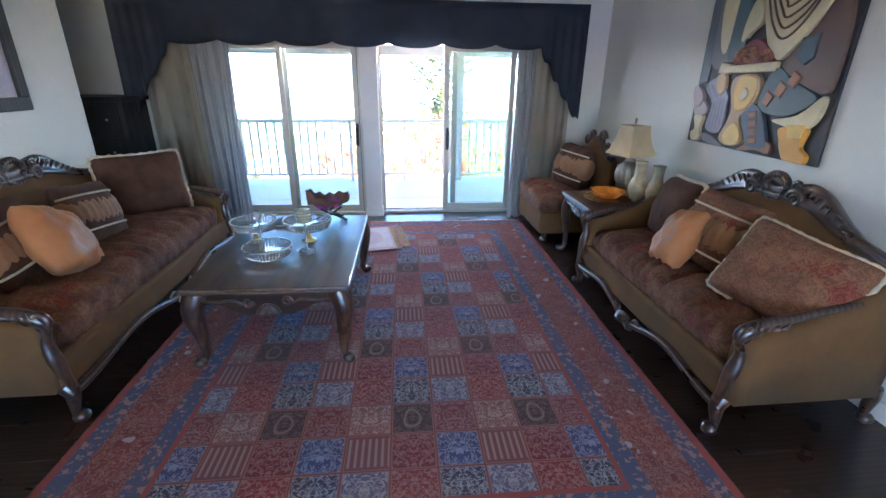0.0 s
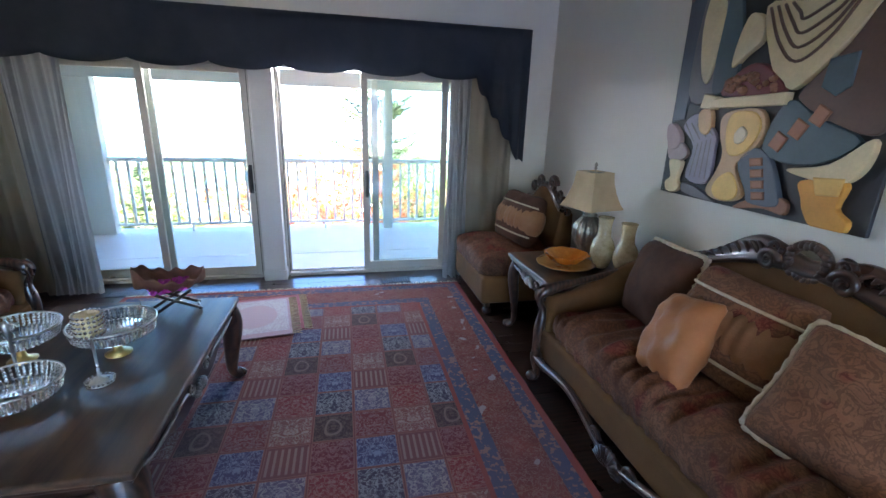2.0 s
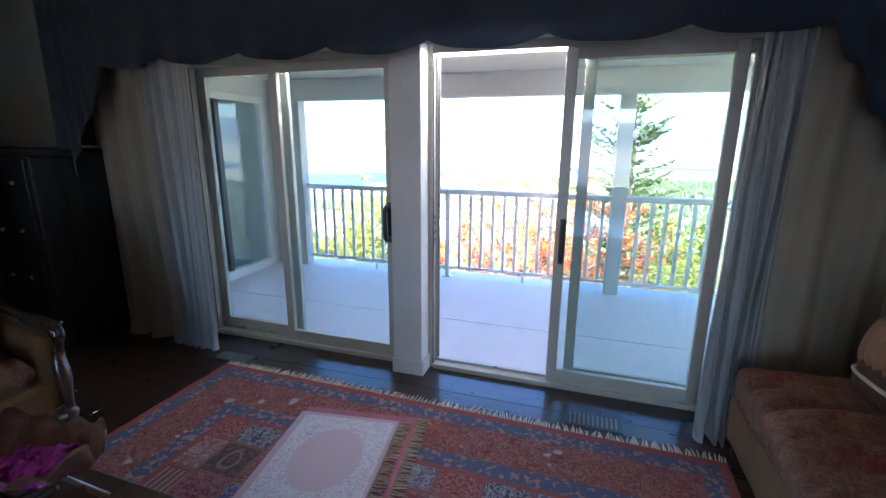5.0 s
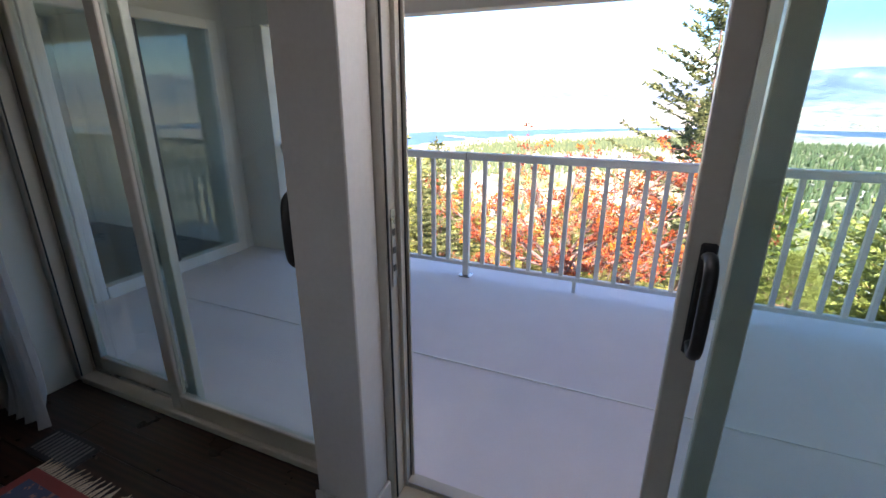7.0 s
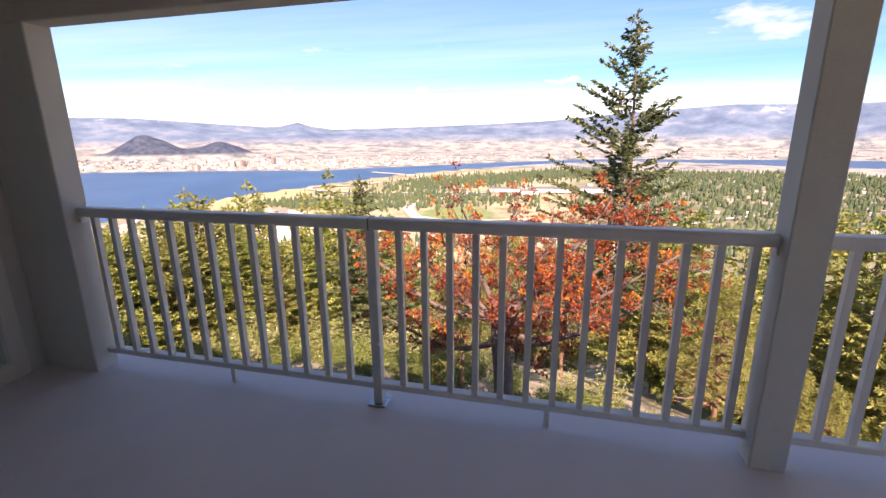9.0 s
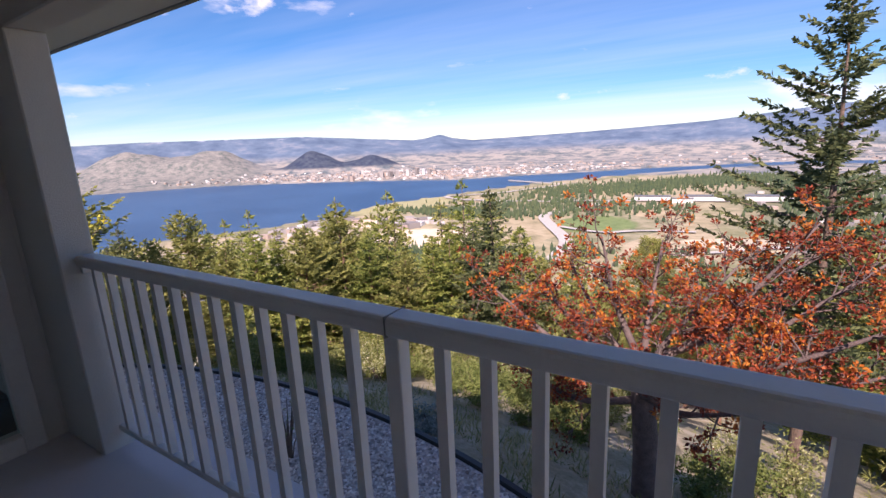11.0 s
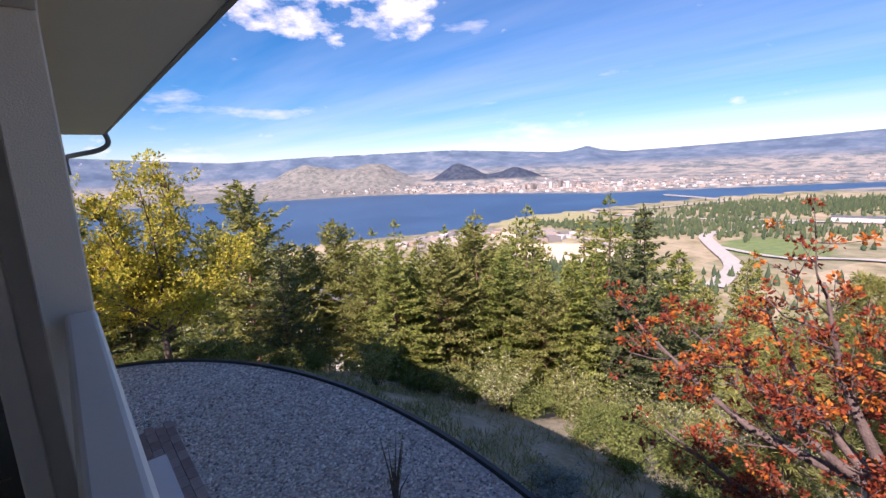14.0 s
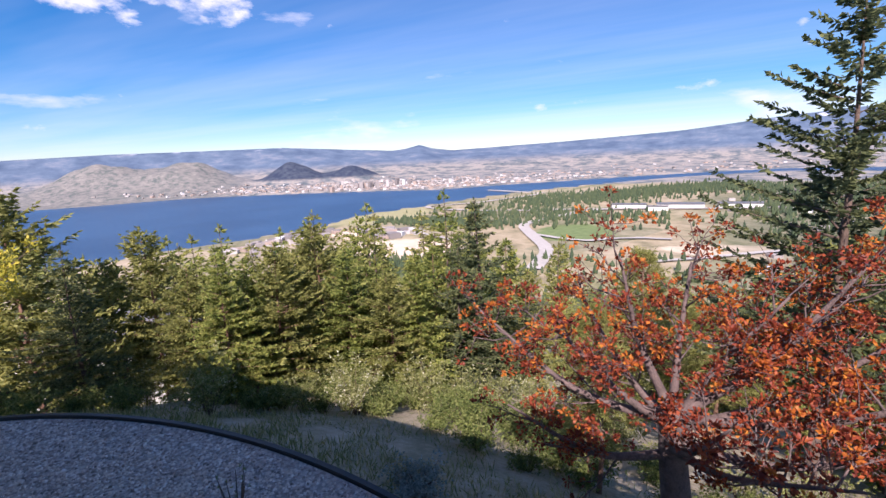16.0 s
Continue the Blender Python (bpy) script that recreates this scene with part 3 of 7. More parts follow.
part("upper_fold", box(-0.29, 0.27, -0.38, 0.34, 0.009, 0.018, 0.004), M["mat"], mat)
b = bmesh.new()
for i in range(44):
    y = -0.37 + 0.7 * i / 43
    tube([(0.27, y, 0.014), (0.3, y + r_.uniform(-0.01, 0.01), 0.014), (0.335, y + r_.uniform(-0.015, 0.015), 0.012)], [0.005, 0.004, 0.003], 4, b)
for i in range(40):
    y = -0.29 + 0.68 * i / 39
    tube([(0.36, y, 0.006), (0.42, y + r_.uniform(-0.015, 0.015), 0.004)], [0.005, 0.003], 4, b)
part("fringe", b, M["cord"], mat, "cream tasselled fringe")


# ---- glazed doors ----
def panel(parent, name, x0, x1, y, z0, z1, st=0.062, d=0.036, bot=0.085):
    q = part(name, box(x0, x0 + st, y - d / 2, y + d / 2, z0, z1, 0.004), M["frame"], parent)
    part("stile", box(x1 - st, x1, y - d / 2, y + d / 2, z0, z1, 0.004), M["frame"], q)
    part("bottom_rail", box(x0 + st, x1 - st, y - d / 2, y + d / 2, z0, z0 + bot, 0.004), M["frame"], q)
    part("top_rail", box(x0 + st, x1 - st, y - d / 2, y + d / 2, z1 - st, z1, 0.004), M["frame"], q)
    pane = part("pane", box(x0 + st, x1 - st, y - 0.003, y + 0.003, z0 + bot, z1 - st), M["glass"], q)
    pane.visible_shadow = False
    return q


def door_frame(parent, x0, x1):
    for a, c in ((x0, x0 + 0.045), (x1 - 0.045, x1)):
        part("jamb", box(a, c, 5.866, 5.998, 0.0, 2.04, 0.004), M["frame"], parent)
    part("head", box(x0 + 0.045, x1 - 0.045, 5.866, 5.998, 1.99, 2.04, 0.004), M["frame"], parent)
    part("track", box(x0 + 0.045, x1 - 0.045, 5.866, 5.998, -0.012, 0.022, 0.004), M["frame"], parent)
    part("track_lip", box(x0 + 0.045, x1 - 0.045, 5.931, 5.939, 0.022, 0.04, 0.002), M["steel"], parent)
    # stops, gaskets and grooves down both jambs
    for x, sg in ((x0 + 0.045, 1), (x1 - 0.045, -1)):
        for y, w_, d, mat in ((5.874, 0.006, 0.006, "black"), (5.932, 0.007, 0.014, "frame"), (5.941, 0.004, 0.005, "black"), (5.986, 0.009, 0.012, "frame"), (5.9785, 0.004, 0.004, "black")):
            part("jamb_stop", box(min(x, x + sg * d), max(x, x + sg * d), y - w_ / 2, y + w_ / 2, 0.024, 1.988, 0.001), M[mat], parent)


def handle(parent, x, y, side, z=0.98):
    q = part("handle_plate", box(x - 0.017, x + 0.017, y - 0.012, y, z - 0.135, z + 0.135, 0.005), M["black"], parent, "black door handle plate")
    pts = smooth_line([(x, y - 0.008, z - 0.105), (x, y - 0.05, z - 0.112), (x, y - 0.082, z - 0.085), (x, y - 0.088, z), (x, y - 0.082, z + 0.085), (x, y - 0.05, z + 0.112), (x, y - 0.008, z + 0.105)], 5)
    o = part("pull", tube(pts, 0.0145, 10, flat=0.8), M["black"], q, "black looped door pull", smooth=True)
    return o


dl = thing("door_1", "closed sliding glass door in an almond frame", "sliding door", kind="structure")
door_frame(dl, -1.37, 0.276)
panel(dl, "fixed_panel", -1.325, -0.57, 5.962, 0.022, 1.99)
handle(panel(dl, "sliding_panel", -0.672, 0.228, 5.905, 0.022, 1.99), 0.195, 5.887, -1)
dr = thing("door_2", "sliding glass door standing open onto the deck", "sliding door", kind="structure")
door_frame(dr, 0.447, 2.25)
panel(dr, "fixed_panel", 1.345, 2.205, 5.962, 0.022, 1.99)
handle(panel(dr, "sliding_panel", 1.245, 2.105, 5.905, 0.022, 1.99), 1.288, 5.887, -1, 0.93)
b = box(0.268, 0.465, 5.735, 5.864, 0.0, 2.039, 0.004)
box(0.278, 0.445, 5.8645, 5.998, 0.0, 2.039, bm=b)
structure("door_post", b, M["trim"], "cream post between the two glass doors", "post")
b = box(0.262, 0.477, 5.722, 5.734, 0.0, 0.1, 0.003)
box(0.466, 0.477, 5.7345, 5.864, 0.0, 0.1, 0.003, bm=b)
structure("plinth", b, M["trim"], "small white baseboard on the post", "baseboard")
lk = part("latch_plate", box(0.492, 0.496, 5.893, 5.917, 0.82, 1.06, 0.002), M["steel"], dr)
for z in (0.87, 0.925, 0.98):
    part("latch", box(0.496, 0.499, 5.898, 5.912, z, z + 0.02, 0.001), M["black"], lk)


# ---- valance and curtains ----
def cloth_sheet(name, cols, rows, fn, mat, parent=None, thick=0.004):
    b = bmesh.new()
    g_ = [[b.verts.new(fn(i / (cols - 1), j / (rows - 1))) for j in range(rows)] for i in range(cols)]
    for i in range(cols - 1):
        for j in range(rows - 1):
            b.faces.new((g_[i][j], g_[i + 1][j], g_[i + 1][j + 1], g_[i][j + 1]))
    bmesh.ops.solidify(b, geom=b.faces[:], thickness=thick)
    return part(name, b, mat, parent, smooth=True)


VX0, VX1 = -2.14, 2.78


def hem(x):
    z = 1.985 - 0.055 * abs(math.sin(math.pi * (x - VX0 - 0.42) / 0.58)) ** 0.6
    for d in (x - VX0, VX1 - x):
        if d < 0.5:
            z = min(z, 1.2 + max(0.0, d - 0.05) * 1.55 + 0.03 * math.sin(d * 50))
    return z


val = thing("valance", "slate-blue scalloped fabric valance with long tails", "valance", pose(0, 0, 0))


def val_pt(a, c):
    x = VX0 + (VX1 - VX0) * a
    end = max(0, 1 - min(x - VX0, VX1 - x) / 0.5)
    return (x, 5.485 + 0.012 * math.sin(x * 21) * c + end * 0.03 * math.sin(x * 60) * c, 2.39 + (hem(x) - 2.39) * c)


cloth_sheet("drop", 240, 8, val_pt, M["valance"], val, 0.008)
part("top_board", box(VX0, VX1, 5.49, 5.735, 2.36, 2.392, 0.004), M["valance"], val)
for s_ in (VX0, VX1 - 0.012):
    part("return", box(s_, s_ + 0.012, 5.5, 5.735, 1.45, 2.36, 0.004), M["valance"], val)


def curtain(x0, x1, b0, b1, y, mat, seed, label, folds=26):
    c_ = thing("curtain", label, "curtain", pose(0, 0, 0))

    def fn(a, q):
        x = (x0 + (x1 - x0) * a) * (1 - q) + (b0 + (b1 - b0) * a) * q
        w_ = math.sin(a * folds + seed) * 0.6 + math.sin(a * folds * 1.9 + seed * 2) * 0.3
        flare = max(0, q - 0.93) * 1.6
        return (x + 0.012 * math.sin(q * 5 + a * 9), y + w_ * 0.04 * (0.55 + 0.6 * q) - flare * 0.5 * (0.5 + 0.5 * math.sin(a * folds)), 2.3 * (1 - q) + 0.006)

    cloth_sheet("cloth", 90, 18, fn, mat, c_, 0.005)
    part("rod_pocket", box(min(x0, x1), max(x0, x1), y - 0.03, y + 0.03, 2.3, 2.35, 0.01), mat, c_)
    return c_


curtain(-1.53, -1.07, -1.44, -1.08, 5.62, M["curtain"], 0.4, "pale grey satin curtain gathered at the glass door", 30)
curtain(-2.05, -1.53, -1.98, -1.42, 5.665, M["sheer"], 1.7, "beige curtain panel hanging beside the glass door", 16)
curtain(2.06, 2.27, 2.04, 2.25, 5.6, M["curtain"], 2.1, "pale grey satin curtain gathered behind the armchair", 24)
curtain(2.27, 2.74, 2.25, 2.72, 5.65, M["sheer"], 0.9, "beige curtain panel hanging in the corner", 14)

# floor registers
for x, y in ((1.535, 5.56), (-0.875, 5.55)):
    v_ = thing("floor_register", "dark metal floor vent let into the boards", "vent", pose(x, y, 0.0))
    part("frame", box(-0.15, 0.15, -0.07, 0.07, 0.0, 0.006, 0.002), M["black"], v_)
    for i in range(11):
        part("slat", box(-0.125 + i * 0.024, -0.117 + i * 0.024, -0.05, 0.05, 0.006, 0.010), M["gutter"], v_)


# ---- furniture ----
def pillow_bm(w_, h_, t_, n=18, pinch=0.1, wrinkle=0.0, seed=0):
    """A stuffed cushion: full in the middle, thin at the seam, with drawn-in sides."""
    b = bmesh.new()
    r = random.Random(seed)
    ph = [r.uniform(0, 6) for _ in range(4)]

    def pt(a, c, sg):
        u_, v_ = 2 * a - 1, 2 * c - 1
        full = ((1 - abs(u_) ** 2.4) * (1 - abs(v_) ** 2.4)) ** 0.42
        rnd = 1 - 0.1 * (u_ * v_) ** 4
        x = u_ * w_ / 2 * (1 - pinch * (1 - v_ * v_) * abs(u_)) * rnd
        z = v_ * h_ / 2 * (1 - pinch * (1 - u_ * u_) * abs(v_)) * rnd
        wr = wrinkle * (math.sin(u_ * 9 + v_ * 3 + ph[0]) + math.sin(v_ * 8 - u_ * 5 + ph[1]) + 0.6 * math.sin(u_ * 17 + v_ * 13 + ph[2]))
        return (x, sg * (t_ / 2 * full + wr * full) , z)

    for sg in (-1, 1):
        g_ = [[b.verts.new(pt(i / n, j / n, sg)) for j in range(n + 1)] for i in range(n + 1)]
        for i in range(n):
            for j in range(n):
                q = (g_[i][j], g_[i + 1][j], g_[i + 1][j + 1], g_[i][j + 1])
                b.faces.new(q if sg < 0 else q[::-1])
    bmesh.ops.remove_doubles(b, verts=b.verts, dist=0.0006)
    return b


def seat_cushion_bm(w_, d_, h_, seed=0, nx=110, ny=22):
    """A long soft seat cushion with a crown, a boxed front and pulled creases."""
    rings = []
    r = random.Random(seed)
    ph = [r.uniform(0, 6) for _ in range(5)]
    b = bmesh.new()
    grid = []
    for i in range(nx + 1):
        u_ = 2 * i / nx - 1
        line = []
        for j in range(ny):
            t = 2 * math.pi * j / ny
            c, s = math.cos(t), math.sin(t)
            e = 0.42
            y = math.copysign(abs(c) ** e, c) * d_ / 2
            z = math.copysign(abs(s) ** 0.6, s) * h_ / 2
            endf = (1 - abs(u_) ** 7) ** 0.5
            y *= 0.9 + 0.1 * endf
            crown = 0.16 * h_ * (1 - u_ * u_) * (1 if s > 0 else 0)
            crease = 0.05 * h_ * math.sin(u_ * 52 + ph[0] + 2.5 * math.sin(u_ * 7)) * max(0, 0.35 - c * 0.65) * (1 if s > -0.3 else 0) + 0.045 * h_ * math.sin(u_ * 17 + y * 9 + ph[1]) * max(0, s)
            line.append(b.verts.new((u_ * w_ / 2, y, z * (0.55 + 0.45 * endf) + crown + crease * 2)))
        grid.append(line)
    for i in range(nx):
        for j in range(ny):
            b.faces.new((grid[i][j], grid[i + 1][j], grid[i + 1][(j + 1) % ny], grid[i][(j + 1) % ny]))
    b.faces.new(grid[0])
    b.faces.new(grid[-1][::-1])
    bmesh.ops.recalc_face_normals(b, faces=b.faces)
    return b


def cabriole(h_, out, r0=0.045, bm=None, at=(0, 0), sx=1, sy=1):
    """A carved leg that bows out at the knee and ends in a scrolled toe."""
    x, y = at
    pts = smooth_line([(x, y, h_), (x + sx * out * 0.9, y + sy * out * 0.9, h_ * 0.78), (x + sx * out * 0.5, y + sy * out * 0.5, h_ * 0.42), (x + sx * out * 0.35, y + sy * out * 0.35, h_ * 0.14), (x + sx * out * 1.25, y + sy * out * 1.25, 0.028)], 5)
    n = len(pts)
    rad = [r0 * (1.15 - 0.75 * min(1, i / (n * 0.72))) + (0.012 if i > n * 0.85 else 0) for i in range(n)]
    b = tube(pts, rad, 9, bm)
    bmesh.ops.create_icosphere(b, subdivisions=2, radius=0.036, matrix=Matrix.Translation((x + sx * out * 1.25, y + sy * out * 1.25, 0.032)) @ Matrix.Diagonal((1.15, 1.15, 0.88, 1)))
    return b


def scroll(c, r, turns=1.4, rad=0.014, plane="xz", flip=1, bm=None, start=0.0):
    pts = []
    n = int(16 * turns)
    for i in range(n + 1):
        a = start + flip * 2 * math.pi * turns * i / n
        q = r * (1 - 0.78 * i / n)
        d = (q * math.cos(a), q * math.sin(a))
        pts.append((c[0] + d[0], c[1], c[2] + d[1]) if plane == "xz" else (c[0], c[1] + d[0], c[2] + d[1]))
    return tube(pts, [rad * (1 - 0.45 * i / n) for i in range(n + 1)], 7, bm)


def shell(c, r, n=9, depth=0.014, bm=None):
    """A carved fan of lobes on a face towards -y."""
    b = bm or bmesh.new()
    for i in range(n):
        a = math.pi * (0.08 + 0.84 * i / (n - 1))
        e = (c[0] + math.cos(a) * r, c[1] - depth * 0.6, c[2] + math.sin(a) * r)
        tube([c, ((c[0] + e[0]) / 2, c[1] - depth, (c[2] + e[2]) / 2), e], [0.004, r * 0.11, r * 0.15], 6, b)
    return b


def sofa(label, w_, d_, m_, crest_h=1.12, end_h=0.86):
    """A carved settee; front towards -y."""
    s = thing("sofa", label, "sofa", m_)
    hw = w_ / 2
    part("seat_base", box(-hw + 0.04, hw - 0.04, -d_ / 2 + 0.05, d_ / 2 - 0.05, 0.17, 0.36, 0.03, seg=3), M["tan"], s, "tan suede seat base")
    # serpentine carved front rail
    line = [(-hw + 0.02 + (w_ - 0.04) * i / 40, -d_ / 2 + 0.03 - 0.02 * math.sin(math.pi * i / 40), 0.185 - 0.045 * math.cos(4 * math.pi * i / 40) * (0.4 + 0.6 * math.sin(math.pi * i / 40))) for i in range(41)]
    fr_ = part("front_rail", tube(line, 0.021, 8), M["mahogany"], s, "carved dark wood rail", smooth=True)
    b = shell((0, -d_ / 2 + 0.0, 0.10), 0.1, 11)
    scroll((-0.14, -d_ / 2 + 0.005, 0.17), 0.04, bm=b)
    scroll((0.14, -d_ / 2 + 0.005, 0.17), 0.04, flip=-1, bm=b, start=math.pi)
    part("carved_shell", b, M["mahogany"], fr_, smooth=True)
    part("gilt_bead", tube([(x, y - 0.017, z + 0.012) for x, y, z in line], 0.006, 5), M["leaf_gilt"], fr_, smooth=True)
    part("seat_cushion", seat_cushion_bm(w_ - 0.22, d_ - 0.2, 0.22, 3), M["velvet"], s, "brown patterned chenille seat cushion", smooth=True, m=pose(0, -0.035, 0.42))

    def top(u_):
        """Height of the back along its length, a camel back."""
        t = abs(u_)
        return end_h + (crest_h - 0.1 - end_h) * (0.5 + 0.5 * math.cos(math.pi * min(1, t / 0.95)))

    n = 36
    rings = []
    for i in range(n + 1):
        u_ = 2 * i / n - 1
        x, zt = u_ * (hw - 0.03), top(u_)
        yb = d_ / 2 - 0.03 - 0.1 * abs(u_) ** 3
        rings.append([(x, yb - 0.1, 0.36), (x, yb - 0.16, 0.52), (x, yb - 0.13, zt - 0.12), (x, yb - 0.07, zt - 0.02), (x, yb, zt - 0.03), (x, yb + 0.02, 0.3)])
    part("backrest", loft(rings), M["tan"], s, "tan-brown upholstered back", smooth=True)
    # broad carved crest, rising to a shoulder on either side of the wreath
    def crest(x):
        k = math.exp(-((abs(x) - 0.27) / 0.18) ** 2)
        return top(x / (hw - 0.02)) + 0.025 + (crest_h - 1.02) * 0.95 * k, 0.062 + 0.075 * k

    rings = []
    for u_ in np.linspace(-1, 1, 73):
        x, y = u_ * (hw - 0.02), d_ / 2 - 0.05 - 0.1 * abs(u_) ** 3
        zt, hh = crest(x)
        zb = zt - hh
        rings.append([(x, y + 0.03, zb), (x, y - 0.055, zb - 0.008), (x, y - 0.072, zb + 0.01), (x, y - 0.06, zb + 0.026), (x, y - 0.042, zb + hh * 0.5), (x, y - 0.05, zt - 0.024), (x, y - 0.04, zt - 0.004), (x, y - 0.012, zt), (x, y + 0.03, zt - 0.02)])
    cr = part("crest_rail", loft(rings), M["mahogany"], s, "carved dark wood crest", smooth=True)
    b = bmesh.new()
    yc, zc = d_ / 2 - 0.095, crest_h - 0.075
    wreath = [(0.085 * math.cos(a), yc, zc + 0.078 * math.sin(a)) for a in np.linspace(0, 2 * math.pi, 25)]
    tube(wreath, 0.023, 7, b, caps=False)
    rr = random.Random(11)
    for a in np.linspace(0, 2 * math.pi, 23)[:-1]:
        q = rr.uniform(0.9, 1.1)
        bmesh.ops.create_icosphere(b, subdivisions=1, radius=0.02 * q, matrix=Matrix.Translation((0.085 * q * math.cos(a), yc - 0.014, zc + 0.078 * q * math.sin(a))) @ Matrix.Rotation(a, 4, "Y") @ Matrix.Diagonal((1.2, 0.8, 0.9, 1)))
    for sg in (-1, 1):
        scroll((sg * 0.17, yc - 0.018, zc - 0.035), 0.052, 1.6, 0.019, flip=-sg, bm=b, start=0 if sg < 0 else math.pi)
        scroll((sg * 0.155, yc - 0.012, zc + 0.03), 0.036, 1.3, 0.014, flip=sg, bm=b)
        # acanthus leaves swept over the shoulders
        for k in range(11):
            q = 0.19 + 0.045 * k
            zt, hh = crest(q)
            z2, h2 = crest(q + 0.085)
            yk = yc + 0.012 - 0.1 * (q / hw) ** 3 * 0.8
            tube([(sg * q, yk - 0.012, zt - hh * 0.75), (sg * (q + 0.035), yk - 0.02, zt - hh * 0.35), (sg * (q + 0.085), yk - 0.004, z2 - 0.012)], [0.005, 0.013 - 0.0004 * k, 0.004], 6, b)
    part("carved_wreath", b, M["mahogany"], cr, smooth=True)
    for sg in (-1, 1):
        x = sg * (hw - 0.05)
        rings = []
        for i in range(13):
            t = i / 12
            y = d_ / 2 - 0.1 - t * (d_ - 0.17)
            zt = end_h - 0.03 - (end_h - 0.6) * t ** 0.8 + 0.02 * math.sin(t * 6)
            rings.append([(x - 0.05, y, 0.2), (x + 0.05, y, 0.2), (x + 0.055, y, zt - 0.05), (x + 0.02, y, zt), (x - 0.03, y, zt), (x - 0.06, y, zt - 0.06)])
        a_ = part("arm", loft(rings), M["tan"], s, "tan upholstered arm with carved rail", smooth=True)
        line = smooth_line([(x, d_ / 2 - 0.1, end_h), (x + sg * 0.01, d_ / 4, end_h - 0.12), (x + sg * 0.015, -d_ / 6, 0.66), (x + sg * 0.02, -d_ / 2 + 0.1, 0.615), (x + sg * 0.02, -d_ / 2 + 0.03, 0.56), (x + sg * 0.015, -d_ / 2 + 0.06, 0.46), (x + sg * 0.01, -d_ / 2 + 0.04, 0.34), (x, -d_ / 2 + 0.02, 0.2)], 5)
        b = tube(line, [0.028 + 0.008 * math.sin(i * 0.5) for i in range(len(line))], 9)
        scroll((x + sg * 0.02, -d_ / 2 + 0.05, 0.575), 0.055, 1.3, 0.02, "yz", 1, b)
        for k in range(5):
            tube([(x + sg * 0.03, -d_ / 2 + 0.06 + 0.03 * k, 0.6), (x + sg * 0.05, -d_ / 2 + 0.05 + 0.04 * k, 0.625), (x + sg * 0.03, -d_ / 2 + 0.09 + 0.04 * k, 0.64)], [0.005, 0.012, 0.004], 6, b)
        part("arm_rail", b, M["mahogany"], a_, smooth=True)
    for sx in (-1, 1):
        for sy in (-1, 1):
            part("leg", cabriole(0.21, 0.03, 0.04, None, (sx * (hw - 0.06), sy * (d_ / 2 - 0.06)), sx * 0.3, sy if sy < 0 else 0.3), M["mahogany"], s, smooth=True)
    return s


def cushion(label, w_, h_, t_, mat, m_, trim=None, band=None, wrinkle=0.004, seed=1, fur=0.0):
    c = thing("cushion", label, "cushion", m_)
    part("cover", pillow_bm(w_, h_, t_, wrinkle=wrinkle, seed=seed), mat, c, smooth=True)
    if trim:
        pts = []
        r = random.Random(seed)
        for k in range(100):
            a = 4 * k / 100
            s, f = int(a), a - int(a)
            u_, v_ = [(-1 + 2 * f, -1), (1, -1 + 2 * f), (1 - 2 * f, 1), (-1, 1 - 2 * f)][s]
            rnd = 1 - 0.1 * (u_ * v_) ** 4
            pts.append((u_ * w_ / 2 * (1 - 0.1 * (1 - v_ * v_)) * rnd, r.uniform(-1, 1) * fur * 0.3, v_ * h_ / 2 * (1 - 0.1 * (1 - u_ * u_)) * rnd))
        pts.append(pts[0])
        part("trim", tube(pts, [0.009 + fur * (0.6 + 0.5 * math.sin(k * 2.3)) for k in range(101)], 6), trim, c, "cream corded trim", smooth=True)
    if band:
        b = pillow_bm(w_ * 0.985, h_ * 0.52, t_ * 1.12, 30, 0.03)
        for v in b.verts:
            v.co.y *= 1 + 0.07 * math.sin(v.co.x * 120)
        part("ruched_band", b, band, c, "gathered copper silk band", smooth=True)
        for z in (-0.26, 0.26):
            pts = [(x * w_ / 2 * 0.97, -t_ / 2 * 1.12 * max(0.05, (1 - abs(x) ** 2.4)) ** 0.5 * 0.82 - 0.004, z * h_) for x in np.linspace(-1, 1, 22)]
            part("piping", tube(pts, 0.008, 6), M["cord"], c, smooth=True)
    return c


RS = pose(2.625, 2.755, 0, 0, 0, -90)          # settee by the right wall, facing the room
sofa("carved mahogany loveseat with brown brocade cushions", 1.86, 0.93, RS)
LS = pose(-1.43, 3.4, 0, 0, 0, 90)
sofa("carved mahogany sofa with brown ribbed seat cushion", 2.42, 0.98, LS)
# cushions lean against the backs; local x runs along the settee
cushion("square brown plush cushion with fringed cream edge", 0.58, 0.5, 0.26, M["brown"], RS @ pose(-0.52, 0.1, 0.745, -16, -4, -12), M["cord"], seed=2, fur=0.012)
cushion("brown brocade cushion with gathered copper band", 0.58, 0.52, 0.28, M["floral"], RS @ pose(0.03, 0.05, 0.745, -20, 2, 4), band=M["ruche"], seed=3)
cushion("small shiny orange satin pillow, tilted", 0.36, 0.45, 0.2, M["satin"], RS @ pose(-0.08, -0.15, 0.685, -30, -13, -8), wrinkle=0.007, seed=4)
cushion("large rose brocade cushion with cream rope edge", 0.64, 0.5, 0.32, M["floral"], RS @ pose(0.62, 0.0, 0.715, -32, 10, 20), M["cord"], wrinkle=0.006, seed=5, fur=0.007)
cushion("square brown plush cushion with fringed cream edge", 0.7, 0.56, 0.28, M["brown"], LS @ pose(0.84, 0.06, 0.765, -16, 0, -48), M["cord"], seed=6, fur=0.012)
